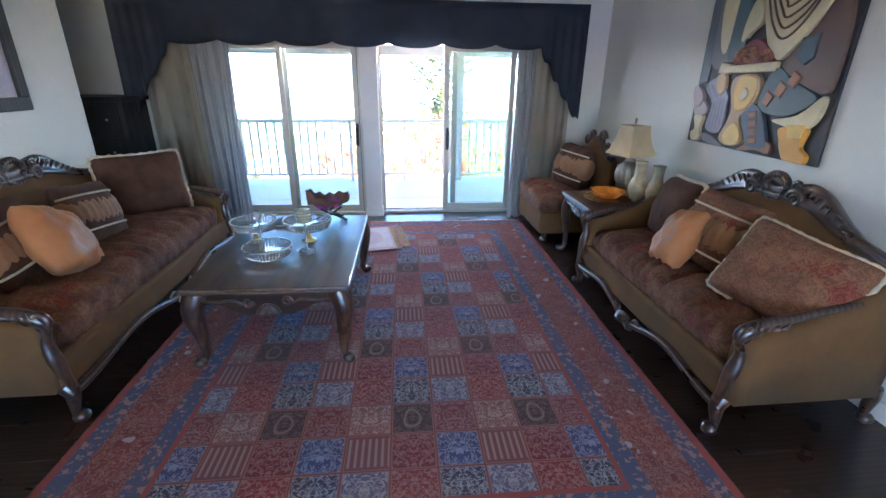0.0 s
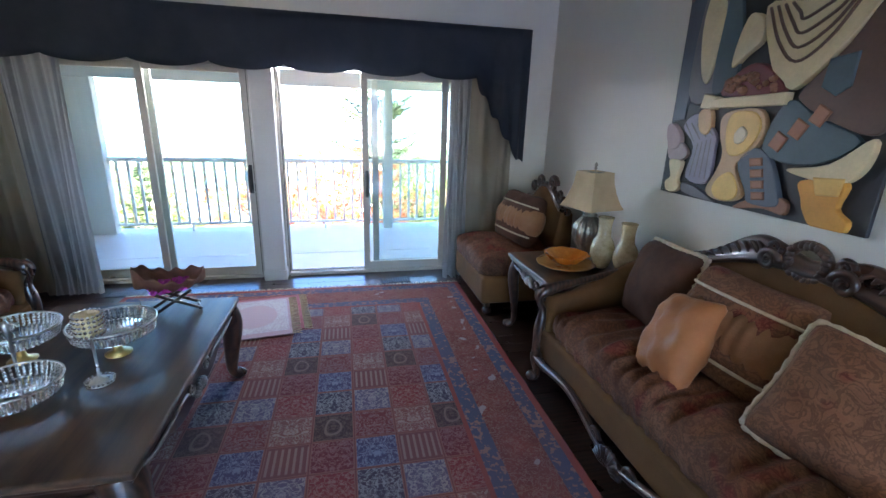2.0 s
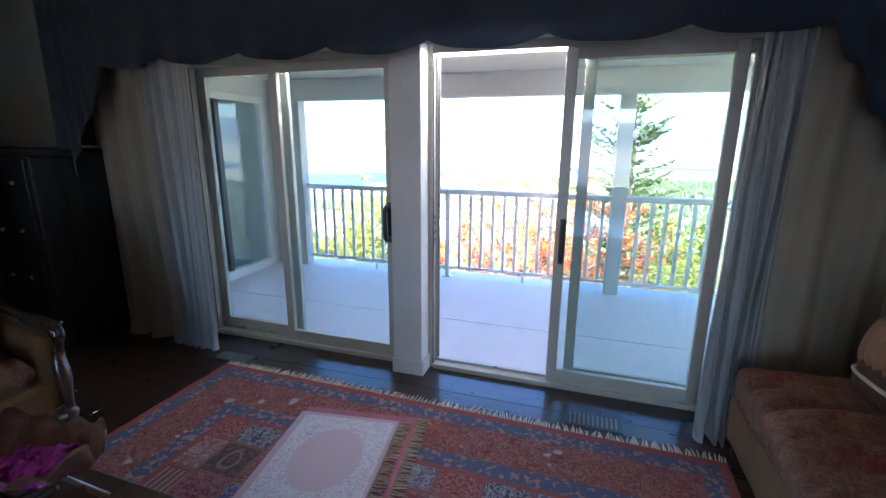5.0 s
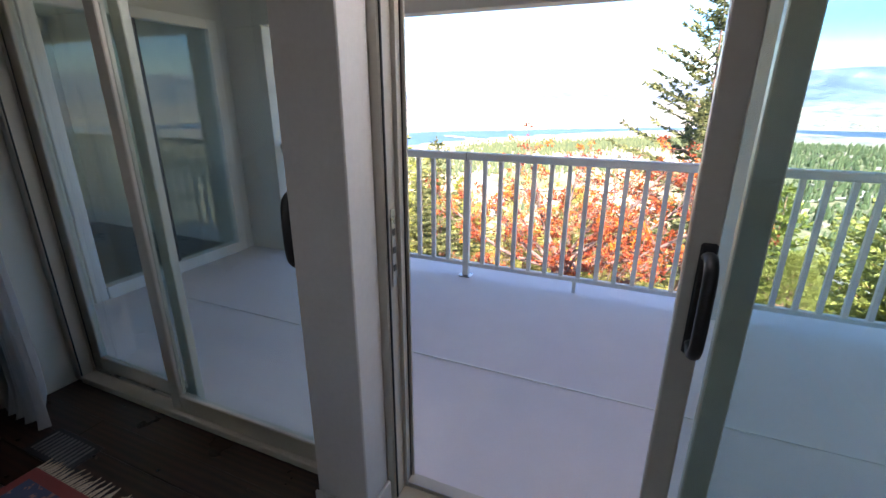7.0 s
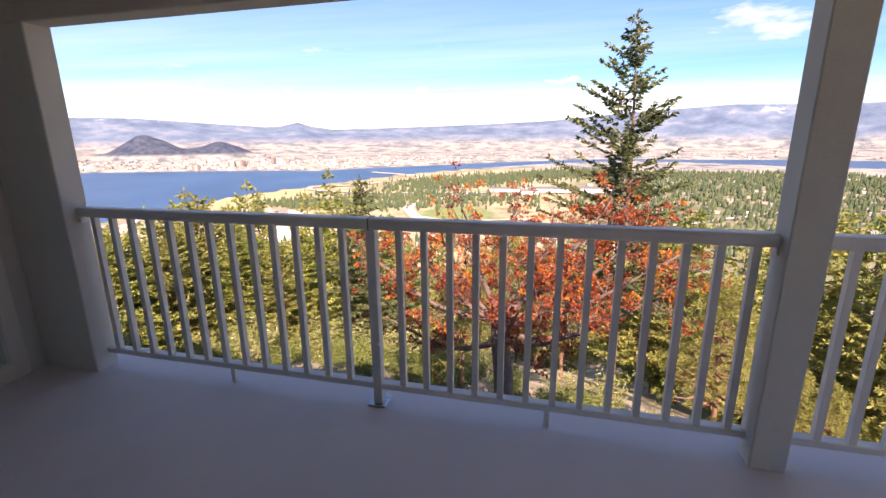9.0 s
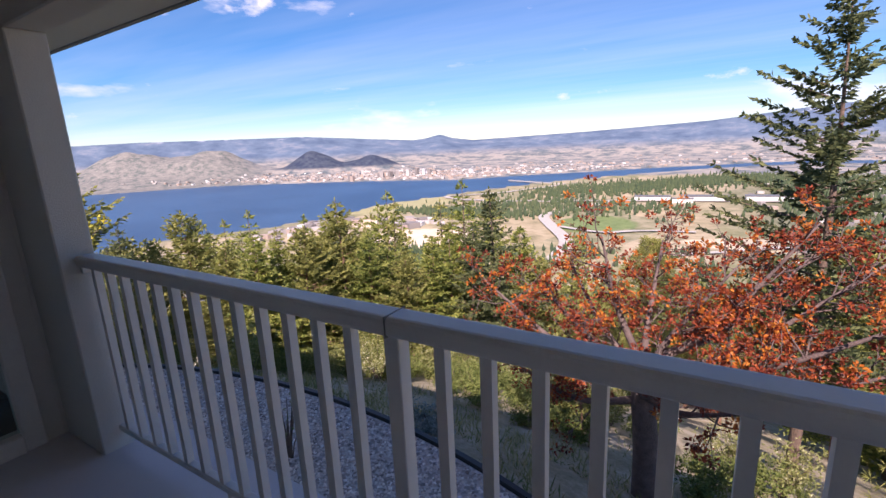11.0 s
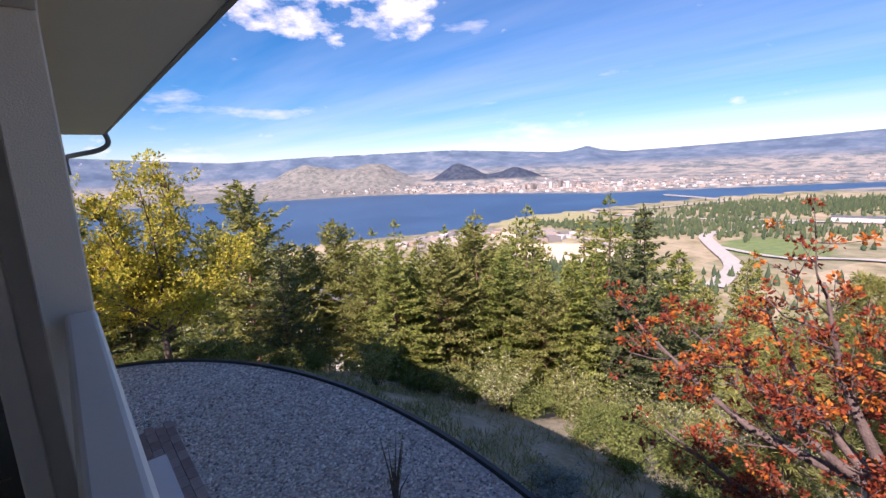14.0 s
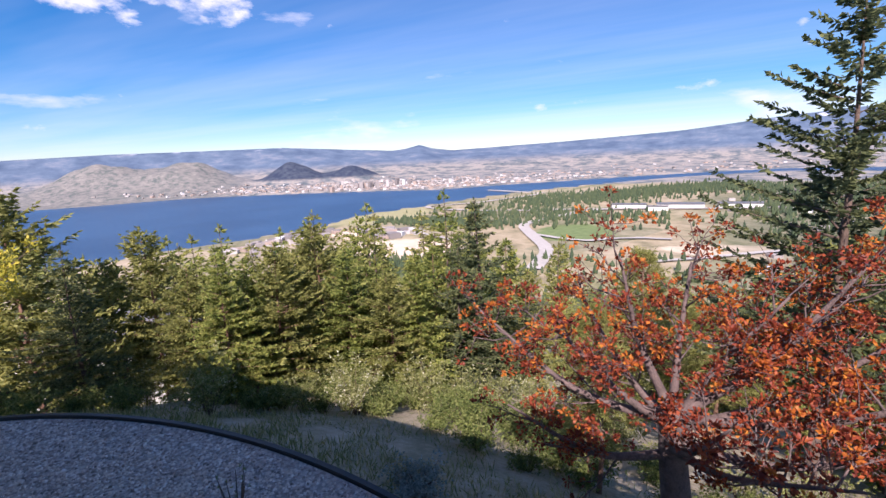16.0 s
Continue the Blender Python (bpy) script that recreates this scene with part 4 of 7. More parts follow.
cushion("brown cushion with gathered copper band", 0.52, 0.46, 0.2, M["brown"], LS @ pose(0.1, 0.06, 0.735, -20, 6, -4), band=M["ruche"], seed=7)
cushion("dusty pink satin pillow with ruffled edge", 0.5, 0.48, 0.24, M["satin"], LS @ pose(-0.45, -0.1, 0.72, -30, 22, 8), wrinkle=0.008, seed=8)
cushion("brown cushion with gathered copper band", 0.52, 0.48, 0.2, M["brown"], LS @ pose(-0.55, 0.1, 0.745, -18, -4, 6), band=M["ruche"], seed=9)


def carved_table(name, label, w_, d_, h_, m_, top_mat, category, drop=0.115, stout=0.05):
    t = thing(name, label, category, m_)
    part("tabletop", box(-w_ / 2, w_ / 2, -d_ / 2, d_ / 2, h_ - 0.032, h_, 0.011, seg=3), top_mat, t, "polished dark veneer top")
    part("top_moulding", box(-w_ / 2 + 0.015, w_ / 2 - 0.015, -d_ / 2 + 0.015, d_ / 2 - 0.015, h_ - 0.055, h_ - 0.0325, 0.008, seg=2), M["mahogany"], t)
    for ln, dep, rz in ((w_, d_, 0), (w_, d_, 180), (d_, w_, 90), (d_, w_, -90)):
        hw = ln / 2 - 0.05
        low = [(x, h_ - drop - 0.04 * math.cos(x / hw * math.pi) * (1 if abs(x) < hw * 0.99 else 0.2) + 0.012 * math.cos(x / hw * math.pi * 3)) for x in np.linspace(hw, -hw, 25)]
        a = part("apron", plate([(-hw, h_ - 0.055), (hw, h_ - 0.055)] + low, 0.022, 0.004), M["mahogany"], t, m=pose(0, 0, 0, 0, 0, rz) @ pose(0, -dep / 2 + 0.035, 0), label="carved wooden apron")
        b = shell((0, -0.002, h_ - drop - 0.03), 0.07, 11, 0.012)
        for sg in (-1, 1):
            scroll((sg * 0.11, -0.006, h_ - 0.1), 0.032, 1.3, 0.009, flip=sg, bm=b)
            tube(smooth_line([(sg * 0.14, -0.006, h_ - 0.11), (sg * 0.2, -0.01, h_ - 0.085), (sg * (hw * 0.7), -0.008, h_ - 0.095), (sg * hw * 0.92, -0.008, h_ - 0.075)], 4), 0.008, 6, b)
        part("carving", b, M["leaf_gilt" if abs(rz) == 90 else "mahogany"], a, smooth=True)
    for sx in (-1, 1):
        for sy in (-1, 1):
            part("leg", cabriole(h_ - 0.05, 0.035, stout, None, (sx * (w_ / 2 - 0.075), sy * (d_ / 2 - 0.075)), sx, sy), M["mahogany"], t, smooth=True)
    return t


CT = 0.53
carved_table("coffee_table", "large carved mahogany coffee table with polished top", 0.95, 1.42, CT, pose(-0.09, 3.32, 0, 0, 0, -1.2), M["tabletop"], "coffee table", 0.15, 0.068)
ET = 0.62
carved_table("end_table", "carved dark wood end table with cabriole legs", 0.74, 0.74, ET, pose(2.64, 4.05, 0, 0, 0, 0), M["tabletop"], "end table")

# armchair in the corner, facing the room
AC = pose(2.56, 5.06, 0, 0, 0, -90)
ch = thing("armchair", "brown slipper chair with carved dark crest", "armchair", AC)
part("seat_base", box(-0.45, 0.45, -0.42, 0.38, 0.1, 0.34, 0.03, seg=3), M["tan"], ch, "tan suede seat base")
part("seat_cushion", seat_cushion_bm(0.88, 0.82, 0.2, 9, 30), M["velvet"], ch, smooth=True, m=pose(0, -0.03, 0.41))
rings = []
for i in range(25):
    u_ = i / 12 - 1
    zt = 0.86 + 0.17 * (0.5 + 0.5 * math.cos(math.pi * min(1, abs(u_) / 0.8)))
    rings.append([(u_ * 0.4, 0.28, 0.36), (u_ * 0.4, 0.22, 0.6), (u_ * 0.4, 0.26, zt), (u_ * 0.4, 0.36, zt), (u_ * 0.4, 0.39, 0.3)])
part("backrest", loft(rings), M["tan"], ch, smooth=True)
cl = [(u_ * 0.41, 0.31, 0.87 + 0.17 * (0.5 + 0.5 * math.cos(math.pi * min(1, abs(u_) / 0.8)))) for u_ in np.linspace(-1, 1, 31)]
cr = part("crest_rail", tube(cl, 0.034, 9), M["mahogany"], ch, smooth=True)
b = bmesh.new()
for sg in (-1, 1):
    scroll((sg * 0.12, 0.3, 1.06), 0.075, 1.4, 0.026, flip=sg, bm=b)
    scroll((sg * 0.27, 0.3, 0.99), 0.055, 1.3, 0.02, flip=-sg, bm=b)
part("crest_carving", b, M["mahogany"], cr, smooth=True)
for sx in (-1, 1):
    for sy in (-1, 1):
        part("leg", cabriole(0.13, 0.02, 0.032, None, (sx * 0.38, sy * 0.33), sx, sy), M["mahogany"], ch, smooth=True)
cushion("round-sided brown cushion with gathered copper band", 0.6, 0.5, 0.3, M["brown"], AC @ pose(0.02, 0.05, 0.745, -16, 0, 8), band=M["ruche"], seed=11)

# lamp, vases, bowl on the end table
lp = thing("table_lamp", "ribbed pewter table lamp with flared beige shade", "lamp", pose(2.80, 4.2, ET, 0, 0, 12))
part("base", lathe([(0.06, 0), (0.075, 0.005), (0.07, 0.02), (0.035, 0.03), (0.04, 0.045)], 28), M["pewter"], lp, smooth=True)
part("body", lathe([(0.04, 0.045), (0.075, 0.09), (0.105, 0.15), (0.112, 0.21), (0.1, 0.27), (0.06, 0.31), (0.045, 0.325)], 72, ribs=18, rib=0.05), M["pewter"], lp, "ribbed pewter urn", smooth=True)
part("neck", lathe([(0.05, 0.325), (0.055, 0.335), (0.025, 0.36), (0.018, 0.375), (0.012, 0.42)], 24), M["pewter"], lp, smooth=True)
prof = [(0.165, 0.385), (0.142, 0.43), (0.118, 0.5), (0.102, 0.57), (0.095, 0.645)]


def shade_ring(r, z):
    out = []
    for k in range(4):
        for t in np.linspace(-0.5, 0.5, 7)[:-1]:
            a = math.pi / 2 * k
            x, y = r * (1 - 0.05 * (1 - 4 * t * t)), 2 * r * t * 0.92
            out.append((x * math.cos(a) - y * math.sin(a), x * math.sin(a) + y * math.cos(a), z))
    return out


b = loft([shade_ring(r, z) for r, z in prof] + [shade_ring(r - 0.006, z) for r, z in prof[::-1]], caps=False)
part("shade", b, M["shade"], lp, "flared square beige silk shade")
b = lathe([(0.005, 0.42), (0.005, 0.66), (0.012, 0.665), (0.008, 0.68), (0.014, 0.692), (0.004, 0.71)], 12)
for k in range(4):
    a = math.pi / 2 * k
    tube([(0, 0, 0.64), (0.09 * math.cos(a), 0.09 * math.sin(a), 0.642)], 0.004, 5, b)
part("finial", b, M["pewter"], lp, smooth=True)
va = thing("vase", "amber crackled glass bottle vase on the end table", "vase", pose(2.80, 3.99, ET), group="pair of amber vases")
part("body", lathe([(0.045, 0), (0.05, 0.004), (0.06, 0.03), (0.082, 0.09), (0.085, 0.14), (0.07, 0.19), (0.048, 0.225), (0.044, 0.28), (0.05, 0.345), (0.056, 0.36), (0.05, 0.358), (0.04, 0.3), (0.038, 0.24)], 36), M["vase"], va, smooth=True)
copy_thing(va, pose(2.875, 3.83, ET) @ Matrix.Scale(0.97, 4))
pl = thing("plate", "wide amber glass plate on the end table", "plate", pose(2.56, 4.05, ET))
part("dish", lathe([(0.09, 0.0), (0.1, 0.006), (0.2, 0.022), (0.205, 0.026), (0.2, 0.028), (0.1, 0.013), (0.01, 0.012)], 40, ribs=10, rib=0.02), M["amber_plate"], pl, smooth=True)
bo = thing("bowl", "bright orange glass bowl standing on a plate", "bowl", pose(2.56, 4.05, ET + 0.014))
part("dish", lathe([(0.05, 0.0), (0.06, 0.004), (0.11, 0.03), (0.155, 0.075), (0.16, 0.08), (0.15, 0.078), (0.1, 0.04), (0.05, 0.014), (0.01, 0.012)], 60, ribs=10, rib=0.03), M["orange_glass"], bo, smooth=True)


# ---- things on the coffee table ----
def bead_ring(bm, r, z, n, size, flat=1.0):
    for k in range(n):
        a = 2 * math.pi * k / n
        bmesh.ops.create_icosphere(bm, subdivisions=1, radius=size, matrix=Matrix.Translation((r * math.cos(a), r * math.sin(a), z)))


def crystal_tray(label, r, z, m_):
    t = thing("crystal_tray", label, "tray", m_, group="crystal tiered trays")
    part("dish", lathe([(r * 0.9, z), (r * 0.95, z + 0.004), (r * 0.9, z + 0.008), (0.01, z + 0.008)], 32), M["crystal"], t, "mirrored dish", smooth=True)
    b = bmesh.new()
    for j in range(4):
        bead_ring(b, r * (0.95 + 0.025 * j), z + 0.012 + 0.0135 * j, int(r * 330), 0.0078)
    tagged(part("bead_lattice", b, M["crystal"], t, "rows of clear crystal beads"), kind="stuff")
    part("rim", tube([(r * 1.05 * math.cos(a), r * 1.05 * math.sin(a), z + 0.062) for a in np.linspace(0, 2 * math.pi, 33)], 0.004, 6, caps=False), M["steel"], t, smooth=True)
    part("stem", lathe([(0.05, 0), (0.055, 0.006), (0.02, 0.02), (0.012, max(0.021, z * 0.6)), (0.03, max(0.022, z))], 16), M["gold"], t, smooth=True)
    return t


crystal_tray("round crystal-beaded tray on a low gilt foot", 0.145, 0.03, pose(-0.19, 3.06, CT))
crystal_tray("round crystal-beaded tray on a raised stem", 0.16, 0.1, pose(0.01, 3.4, CT))
crystal_tray("round crystal-beaded tray on a raised stem", 0.15, 0.1, pose(-0.36, 3.4, CT))
st = thing("figurine_stand", "silver tray handle with a small ornament on top", "ornament", pose(-0.27, 3.22, CT))
part("rod", lathe([(0.03, 0), (0.032, 0.005), (0.006, 0.02), (0.006, 0.2), (0.016, 0.21), (0.01, 0.225), (0.02, 0.245), (0.004, 0.27)], 12), M["steel"], st, smooth=True)
b = bmesh.new()
for sg in (-1, 1):
    scroll((sg * 0.02, 0, 0.24), 0.02, 1.1, 0.005, flip=sg, bm=b)
part("ornament", b, M["steel"], st, smooth=True)
cd = thing("candle_holder", "crystal-trimmed candle cup on a slim stem", "candle holder", pose(0.04, 3.16, CT))
part("stem", lathe([(0.05, 0), (0.052, 0.006), (0.03, 0.016), (0.006, 0.03), (0.005, 0.2), (0.02, 0.21), (0.042, 0.215)], 18), M["steel"], cd, smooth=True)
part("candle", lathe([(0.04, 0.216), (0.042, 0.22), (0.042, 0.3), (0.036, 0.305), (0.004, 0.3), (0.003, 0.315)], 20), M["candle"], cd, "cream wax candle", smooth=True)
b = bmesh.new()
for z in (0.222, 0.242, 0.262, 0.282, 0.3):
    bead_ring(b, 0.048, z, 18, 0.0075)
bead_ring(b, 0.05, 0.012, 20, 0.006)
tagged(part("bead_lattice", b, M["crystal"], cd, "clear crystal beads"), kind="stuff")
lf = thing("leaf_bowl", "brown curled leaf bowl on a crossed wooden stand", "bowl", pose(0.1, 3.86, CT, 0, 0, 20))


def leaf_pt(a, c):
    u_, v_ = 2 * a - 1, 2 * c - 1
    w_ = 0.12 * (1 - 0.75 * u_ ** 4)
    return (u_ * 0.17, v_ * w_, 0.12 + 0.05 * u_ * u_ + 0.085 * v_ * v_ * (1 - 0.3 * u_) + 0.012 * math.sin(u_ * 14 + v_ * 5))


cloth_sheet("leaf", 26, 16, leaf_pt, M["leaf_brown"], lf, 0.012)
b = bmesh.new()
rf = random.Random(6)
for k in range(200):
    c = Vector((rf.uniform(-0.08, 0.08), rf.uniform(-0.035, 0.035), 0.135))
    d = Vector((rf.gauss(0, 1), rf.gauss(0, 1), abs(rf.gauss(0.5, 0.7)))).normalized()
    p = c + d * rf.uniform(0.005, 0.032)
    s_ = d.orthogonal().normalized() * 0.02
    t_ = d.cross(s_)
    b.faces.new([b.verts.new(p - s_), b.verts.new(p + d * 0.022 - t_ * 0.8), b.verts.new(p + d * 0.014 + s_), b.verts.new(p + d * 0.022 + t_ * 0.8)])
part("petals", b, M["purple"], lf, "magenta dried petals")
b = bmesh.new()
for y in (-0.05, 0.05):
    tube([(-0.11, y, 0.008), (0.09, y, 0.125)], 0.009, 6, b)
    tube([(0.13, y, 0.008), (-0.08, y, 0.125)], 0.009, 6, b)
tube([(0.12, -0.06, 0.012), (0.12, 0.06, 0.012)], 0.007, 6, b)
part("stand", b, M["mahogany"], lf, smooth=True)
bk = thing("magazine", "small stack of pale magazines on the table", "magazines", pose(-0.22, 3.84, CT, 0, 0, 12))
part("lower_issue", box(-0.13, 0.13, -0.1, 0.1, 0.0, 0.012, 0.002), M["paper"], bk)
part("upper_issue", box(-0.11, 0.14, -0.09, 0.09, 0.0125, 0.025, 0.002), M["valance"], bk)
# dark cabinet in the recess, and the framed picture
cb = thing("cabinet", "low black cabinet with small bright knobs", "cabinet", pose(-2.78, 5.45, 0))
part("body", box(-0.72, 0.72, -0.22, 0.27, 0.0, 1.38, 0.006), M["dark_wood"], cb)
part("top", box(-0.75, 0.75, -0.25, 0.28, 1.381, 1.43, 0.01, seg=2), M["dark_wood"], cb)
for i in range(3):
    for j in range(4):
        dw = part("drawer", box(-0.69 + i * 0.465, -0.245 + i * 0.465, -0.236, -0.221, 0.08 + j * 0.325, 0.385 + j * 0.325, 0.005), M["dark_wood"], cb)
        for k in (-0.1, 0.1):
            kb = bmesh.new()
            bmesh.ops.create_icosphere(kb, subdivisions=2, radius=0.013, matrix=Matrix.Translation((-0.467 + i * 0.465 + k, -0.248, 0.235 + j * 0.325)))
            part("knob", kb, M["steel"], dw, smooth=True)
pc = thing("framed_picture", "pale print in a dark stepped wooden frame", "picture", pose(XL + 0.002, 3.42, 1.85, 0, 0, 90))
for a in ((-0.46, 0.46, 0.36, 0.45), (-0.46, 0.46, -0.45, -0.36), (-0.46, -0.37, -0.36, 0.36), (0.37, 0.46, -0.36, 0.36)):
    part("frame_side", box(a[0], a[1], -0.035, -0.002, a[2], a[3], 0.008, seg=2), M["dark_wood"], pc)
part("print", box(-0.37, 0.37, -0.014, -0.004, -0.36, 0.36), plain("violet_print", (0.2, 0.18, 0.24), (0.36, 0.34, 0.4), 2.5, 0.5), pc)

# ---- relief panel on the right wall: overlapping carved and painted shapes ----
art = thing("relief_panel", "painted wood relief of abstract curved forms", "wall art", pose(XR - 0.012, 3.9, 1.18, 0, 0, -90))
part("board", box(0, 1.25, -0.012, 0.01, 0, 1.36, 0.003), plain("charcoal_board", (0.012, 0.012, 0.014), (0.03, 0.03, 0.034), 6, 0.5), art)
PAINT = {"cream": (0.66, 0.55, 0.33), "tan": (0.52, 0.33, 0.17), "orange": (0.68, 0.33, 0.06), "yellow": (0.72, 0.46, 0.13), "teal": (0.06, 0.1, 0.115), "slate": (0.09, 0.11, 0.14), "lilac": (0.24, 0.22, 0.28), "pink": (0.42, 0.31, 0.3), "brown": (0.13, 0.075, 0.055), "rust": (0.3, 0.13, 0.07), "wine": (0.16, 0.03, 0.03), "grey": (0.17, 0.16, 0.165)}
for k, c in PAINT.items():
    M["art_" + k] = plain("art_" + k, tuple(v * 0.78 for v in c), tuple(min(1, v * 1.08) for v in c), 7, 0.48, bump=0.12, dist=0.003)


def shape(paint, depth, pts, curved=True, name="carved_shape"):
    """One raised shape; points in panel units across and up."""
    out = pts
    if curved:
        P = [Vector((x, 0, z)) for x, z in pts]
        n = len(P)
        out = []
        for i in range(n):
            a, b_, c, d = P[i - 1], P[i], P[(i + 1) % n], P[(i + 2) % n]
            for k in range(4):
                t = k / 4
                q = 0.5 * (2 * b_ + (c - a) * t + (2 * a - 5 * b_ + 4 * c - d) * t * t + (3 * b_ - a - 3 * c + d) * t ** 3)
                out.append((q.x, q.z))
    cx, cz = sum(p[0] for p in out) / len(out), sum(p[1] for p in out) / len(out)
    out = [(cx + (x - cx) * 0.96, cz + (z - cz) * 0.96) for x, z in out]
    out = [(min(max(x, 0.003), 1.247), min(max(z, 0.003), 1.355)) for x, z in out]
    area = sum(x0 * z1 - x1 * z0 for (x0, z0), (x1, z1) in zip(out, out[1:] + out[:1]))
    if area < 0:
        out = out[::-1]
    b = plate(out, depth + 0.002, 0.006)
    return part(name, b, M["art_" + paint], art, m=pose(0, -0.012 - depth, 0))


# lower left: the striped leg, hand and mallet forms
shape("slate", 0.008, [(0.01, 0.42), (0.12, 0.44), (0.16, 1.0), (0.1, 1.3), (0.01, 1.3)], False)
shape("grey", 0.012, [(0.11, 0.6), (0.3, 0.56), (0.36, 0.85), (0.34, 1.15), (0.15, 1.2)])
shape("cream", 0.02, [(0.15, 0.95), (0.2, 0.7), (0.27, 0.66), (0.31, 0.95), (0.27, 1.15), (0.18, 1.15)])
shape("lilac", 0.022, [(0.13, 0.42), (0.24, 0.5), (0.4, 0.38), (0.41, 0.3), (0.4, 0.1), (0.22, 0.11), (0.24, 0.3)])
for i in range(4):
    shape("grey", 0.024, [(0.25 + 0.04 * i, 0.12), (0.262 + 0.04 * i, 0.12), (0.285 + 0.03 * i, 0.33 + 0.01 * i), (0.273 + 0.03 * i, 0.33 + 0.01 * i)], False, "carved_stripe")
    shape("grey", 0.024, [(0.14 + 0.05 * i, 0.44 - 0.03 * i * 0.2), (0.15 + 0.05 * i, 0.445), (0.25 + 0.045 * i, 0.33 + 0.015 * i), (0.24 + 0.045 * i, 0.325 + 0.015 * i)], False, "carved_stripe")
shape("pink", 0.026, [(0.02, 0.36), (0.1, 0.34), (0.19, 0.29), (0.21, 0.24), (0.13, 0.2), (0.05, 0.22)])
shape("pink", 0.034, [(0.01, 0.42), (0.06, 0.43), (0.13, 0.37), (0.14, 0.3), (0.08, 0.27), (0.02, 0.33)])
shape("cream", 0.03, [(0.07, 0.21), (0.18, 0.21), (0.16, 0.1), (0.19, 0.05), (0.15, 0.01), (0.08, 0.015), (0.06, 0.07), (0.1, 0.11)])
shape("grey", 0.024, [(0.2, 0.08), (0.3, 0.075), (0.47, 0.01), (0.32, 0.01), (0.21, 0.03)])
# middle: the waisted guitar-like form and tray
shape("tan", 0.03, [(0.42, 0.48), (0.5, 0.52), (0.66, 0.52), (0.71, 0.42), (0.66, 0.3), (0.58, 0.23), (0.6, 0.16), (0.65, 0.07), (0.58, 0.02), (0.45, 0.02), (0.4, 0.07), (0.45, 0.18), (0.47, 0.28), (0.43, 0.38)])
shape("yellow", 0.036, [(0.5, 0.5), (0.64, 0.5), (0.69, 0.42), (0.63, 0.3), (0.52, 0.27), (0.47, 0.4)])
shape("cream", 0.044, [(0.54, 0.39), (0.58, 0.43), (0.62, 0.39), (0.59, 0.34), (0.55, 0.34)])
shape("yellow", 0.036, [(0.48, 0.15), (0.56, 0.19), (0.63, 0.1), (0.6, 0.04), (0.5, 0.03), (0.45, 0.08)])
shape("cream", 0.046, [(0.33, 0.52), (0.35, 0.57), (0.8, 0.59), (0.8, 0.53), (0.46, 0.52)], False)
shape("wine", 0.04, [(0.4, 0.58), (0.45, 0.68), (0.58, 0.74), (0.7, 0.68), (0.76, 0.59)])
rb = random.Random(12)
for _ in range(34):
    x = rb.uniform(0.43, 0.72)
    b = bmesh.new()
    bmesh.ops.create_icosphere(b, subdivisions=1, radius=rb.uniform(0.014, 0.024), matrix=Matrix.Translation((x, -0.055, rb.uniform(0.6, 0.72 - abs(x - 0.58) * 0.5))))
    part("fruit", b, M["art_rust"], art)
shape("tan", 0.03, [(0.25, 0.5), (0.33, 0.52), (0.36, 0.42), (0.33, 0.37), (0.27, 0.4)])
shape("cream", 0.034, [(0.25, 0.52), (0.27, 0.6), (0.38, 0.58), (0.36, 0.51)], False)
shape("teal", 0.02, [(0.3, 0.6), (0.44, 0.64), (0.46, 0.8), (0.42, 1.0), (0.34, 1.2), (0.3, 1.0)])
shape("cream", 0.032, [(0.42, 0.72), (0.5, 0.78), (0.58, 0.84), (0.56, 0.95), (0.48, 0.98), (0.43, 0.86)])
# right: layered cream folds, brown coat, patched teal legs, orange boot
shape("cream", 0.034, [(0.56, 1.0), (0.66, 0.7), (0.76, 0.6), (0.84, 0.61), (1.02, 0.8), (1.14, 1.02), (1.0, 1.0), (0.8, 0.98)])
for i in range(4):
    o = 0.075 * i
    pts = [(0.6 + o * 0.5, 0.98), (0.68 + o * 0.35, 0.82 + o * 0.5), (0.79, 0.72 + o * 0.8), (0.92, 0.8 + o * 0.7), (1.04 - o * 0.3, 0.98)]
    part("carved_fold", tube(smooth_line([(x, -0.05, z) for x, z in pts], 5), 0.007, 6), M["art_brown"], art, smooth=True)
shape("brown", 0.024, [(0.84, 0.6), (1.0, 0.78), (1.14, 1.0), (1.22, 0.8), (1.23, 0.5), (1.2, 0.4), (1.05, 0.43), (0.85, 0.53)])
shape("teal", 0.034, [(0.94, 0.72), (1.06, 0.74), (1.06, 0.6), (1.0, 0.56), (0.93, 0.6)], False)
shape("teal", 0.026, [(0.7, 0.32), (0.74, 0.5), (0.82, 0.56), (0.95, 0.48), (1.16, 0.38), (1.0, 0.27), (0.82, 0.26)])
for i in range(3):
    x, z = 0.74 + 0.085 * i, 0.34 + 0.06 * i
    shape("rust", 0.036, [(x, z), (x + 0.06, z - 0.03), (x + 0.1, z + 0.04), (x + 0.04, z + 0.075)], False, "carved_patch")
shape("cream", 0.034, [(0.86, 0.24), (1.05, 0.28), (1.2, 0.4), (1.2, 0.28), (1.12, 0.2), (0.94, 0.21)])
shape("slate", 0.03, [(0.58, 0.24), (0.66, 0.33), (0.76, 0.29), (0.85, 0.13), (0.86, 0.05), (0.7, 0.04), (0.66, 0.1)])
for i in range(4):
    x, z = 0.655 + 0.017 * i, 0.27 - 0.055 * i
    shape("rust", 0.038, [(x, z), (x + 0.075, z + 0.012), (x + 0.085, z - 0.03), (x + 0.012, z - 0.042)], False, "carved_patch")
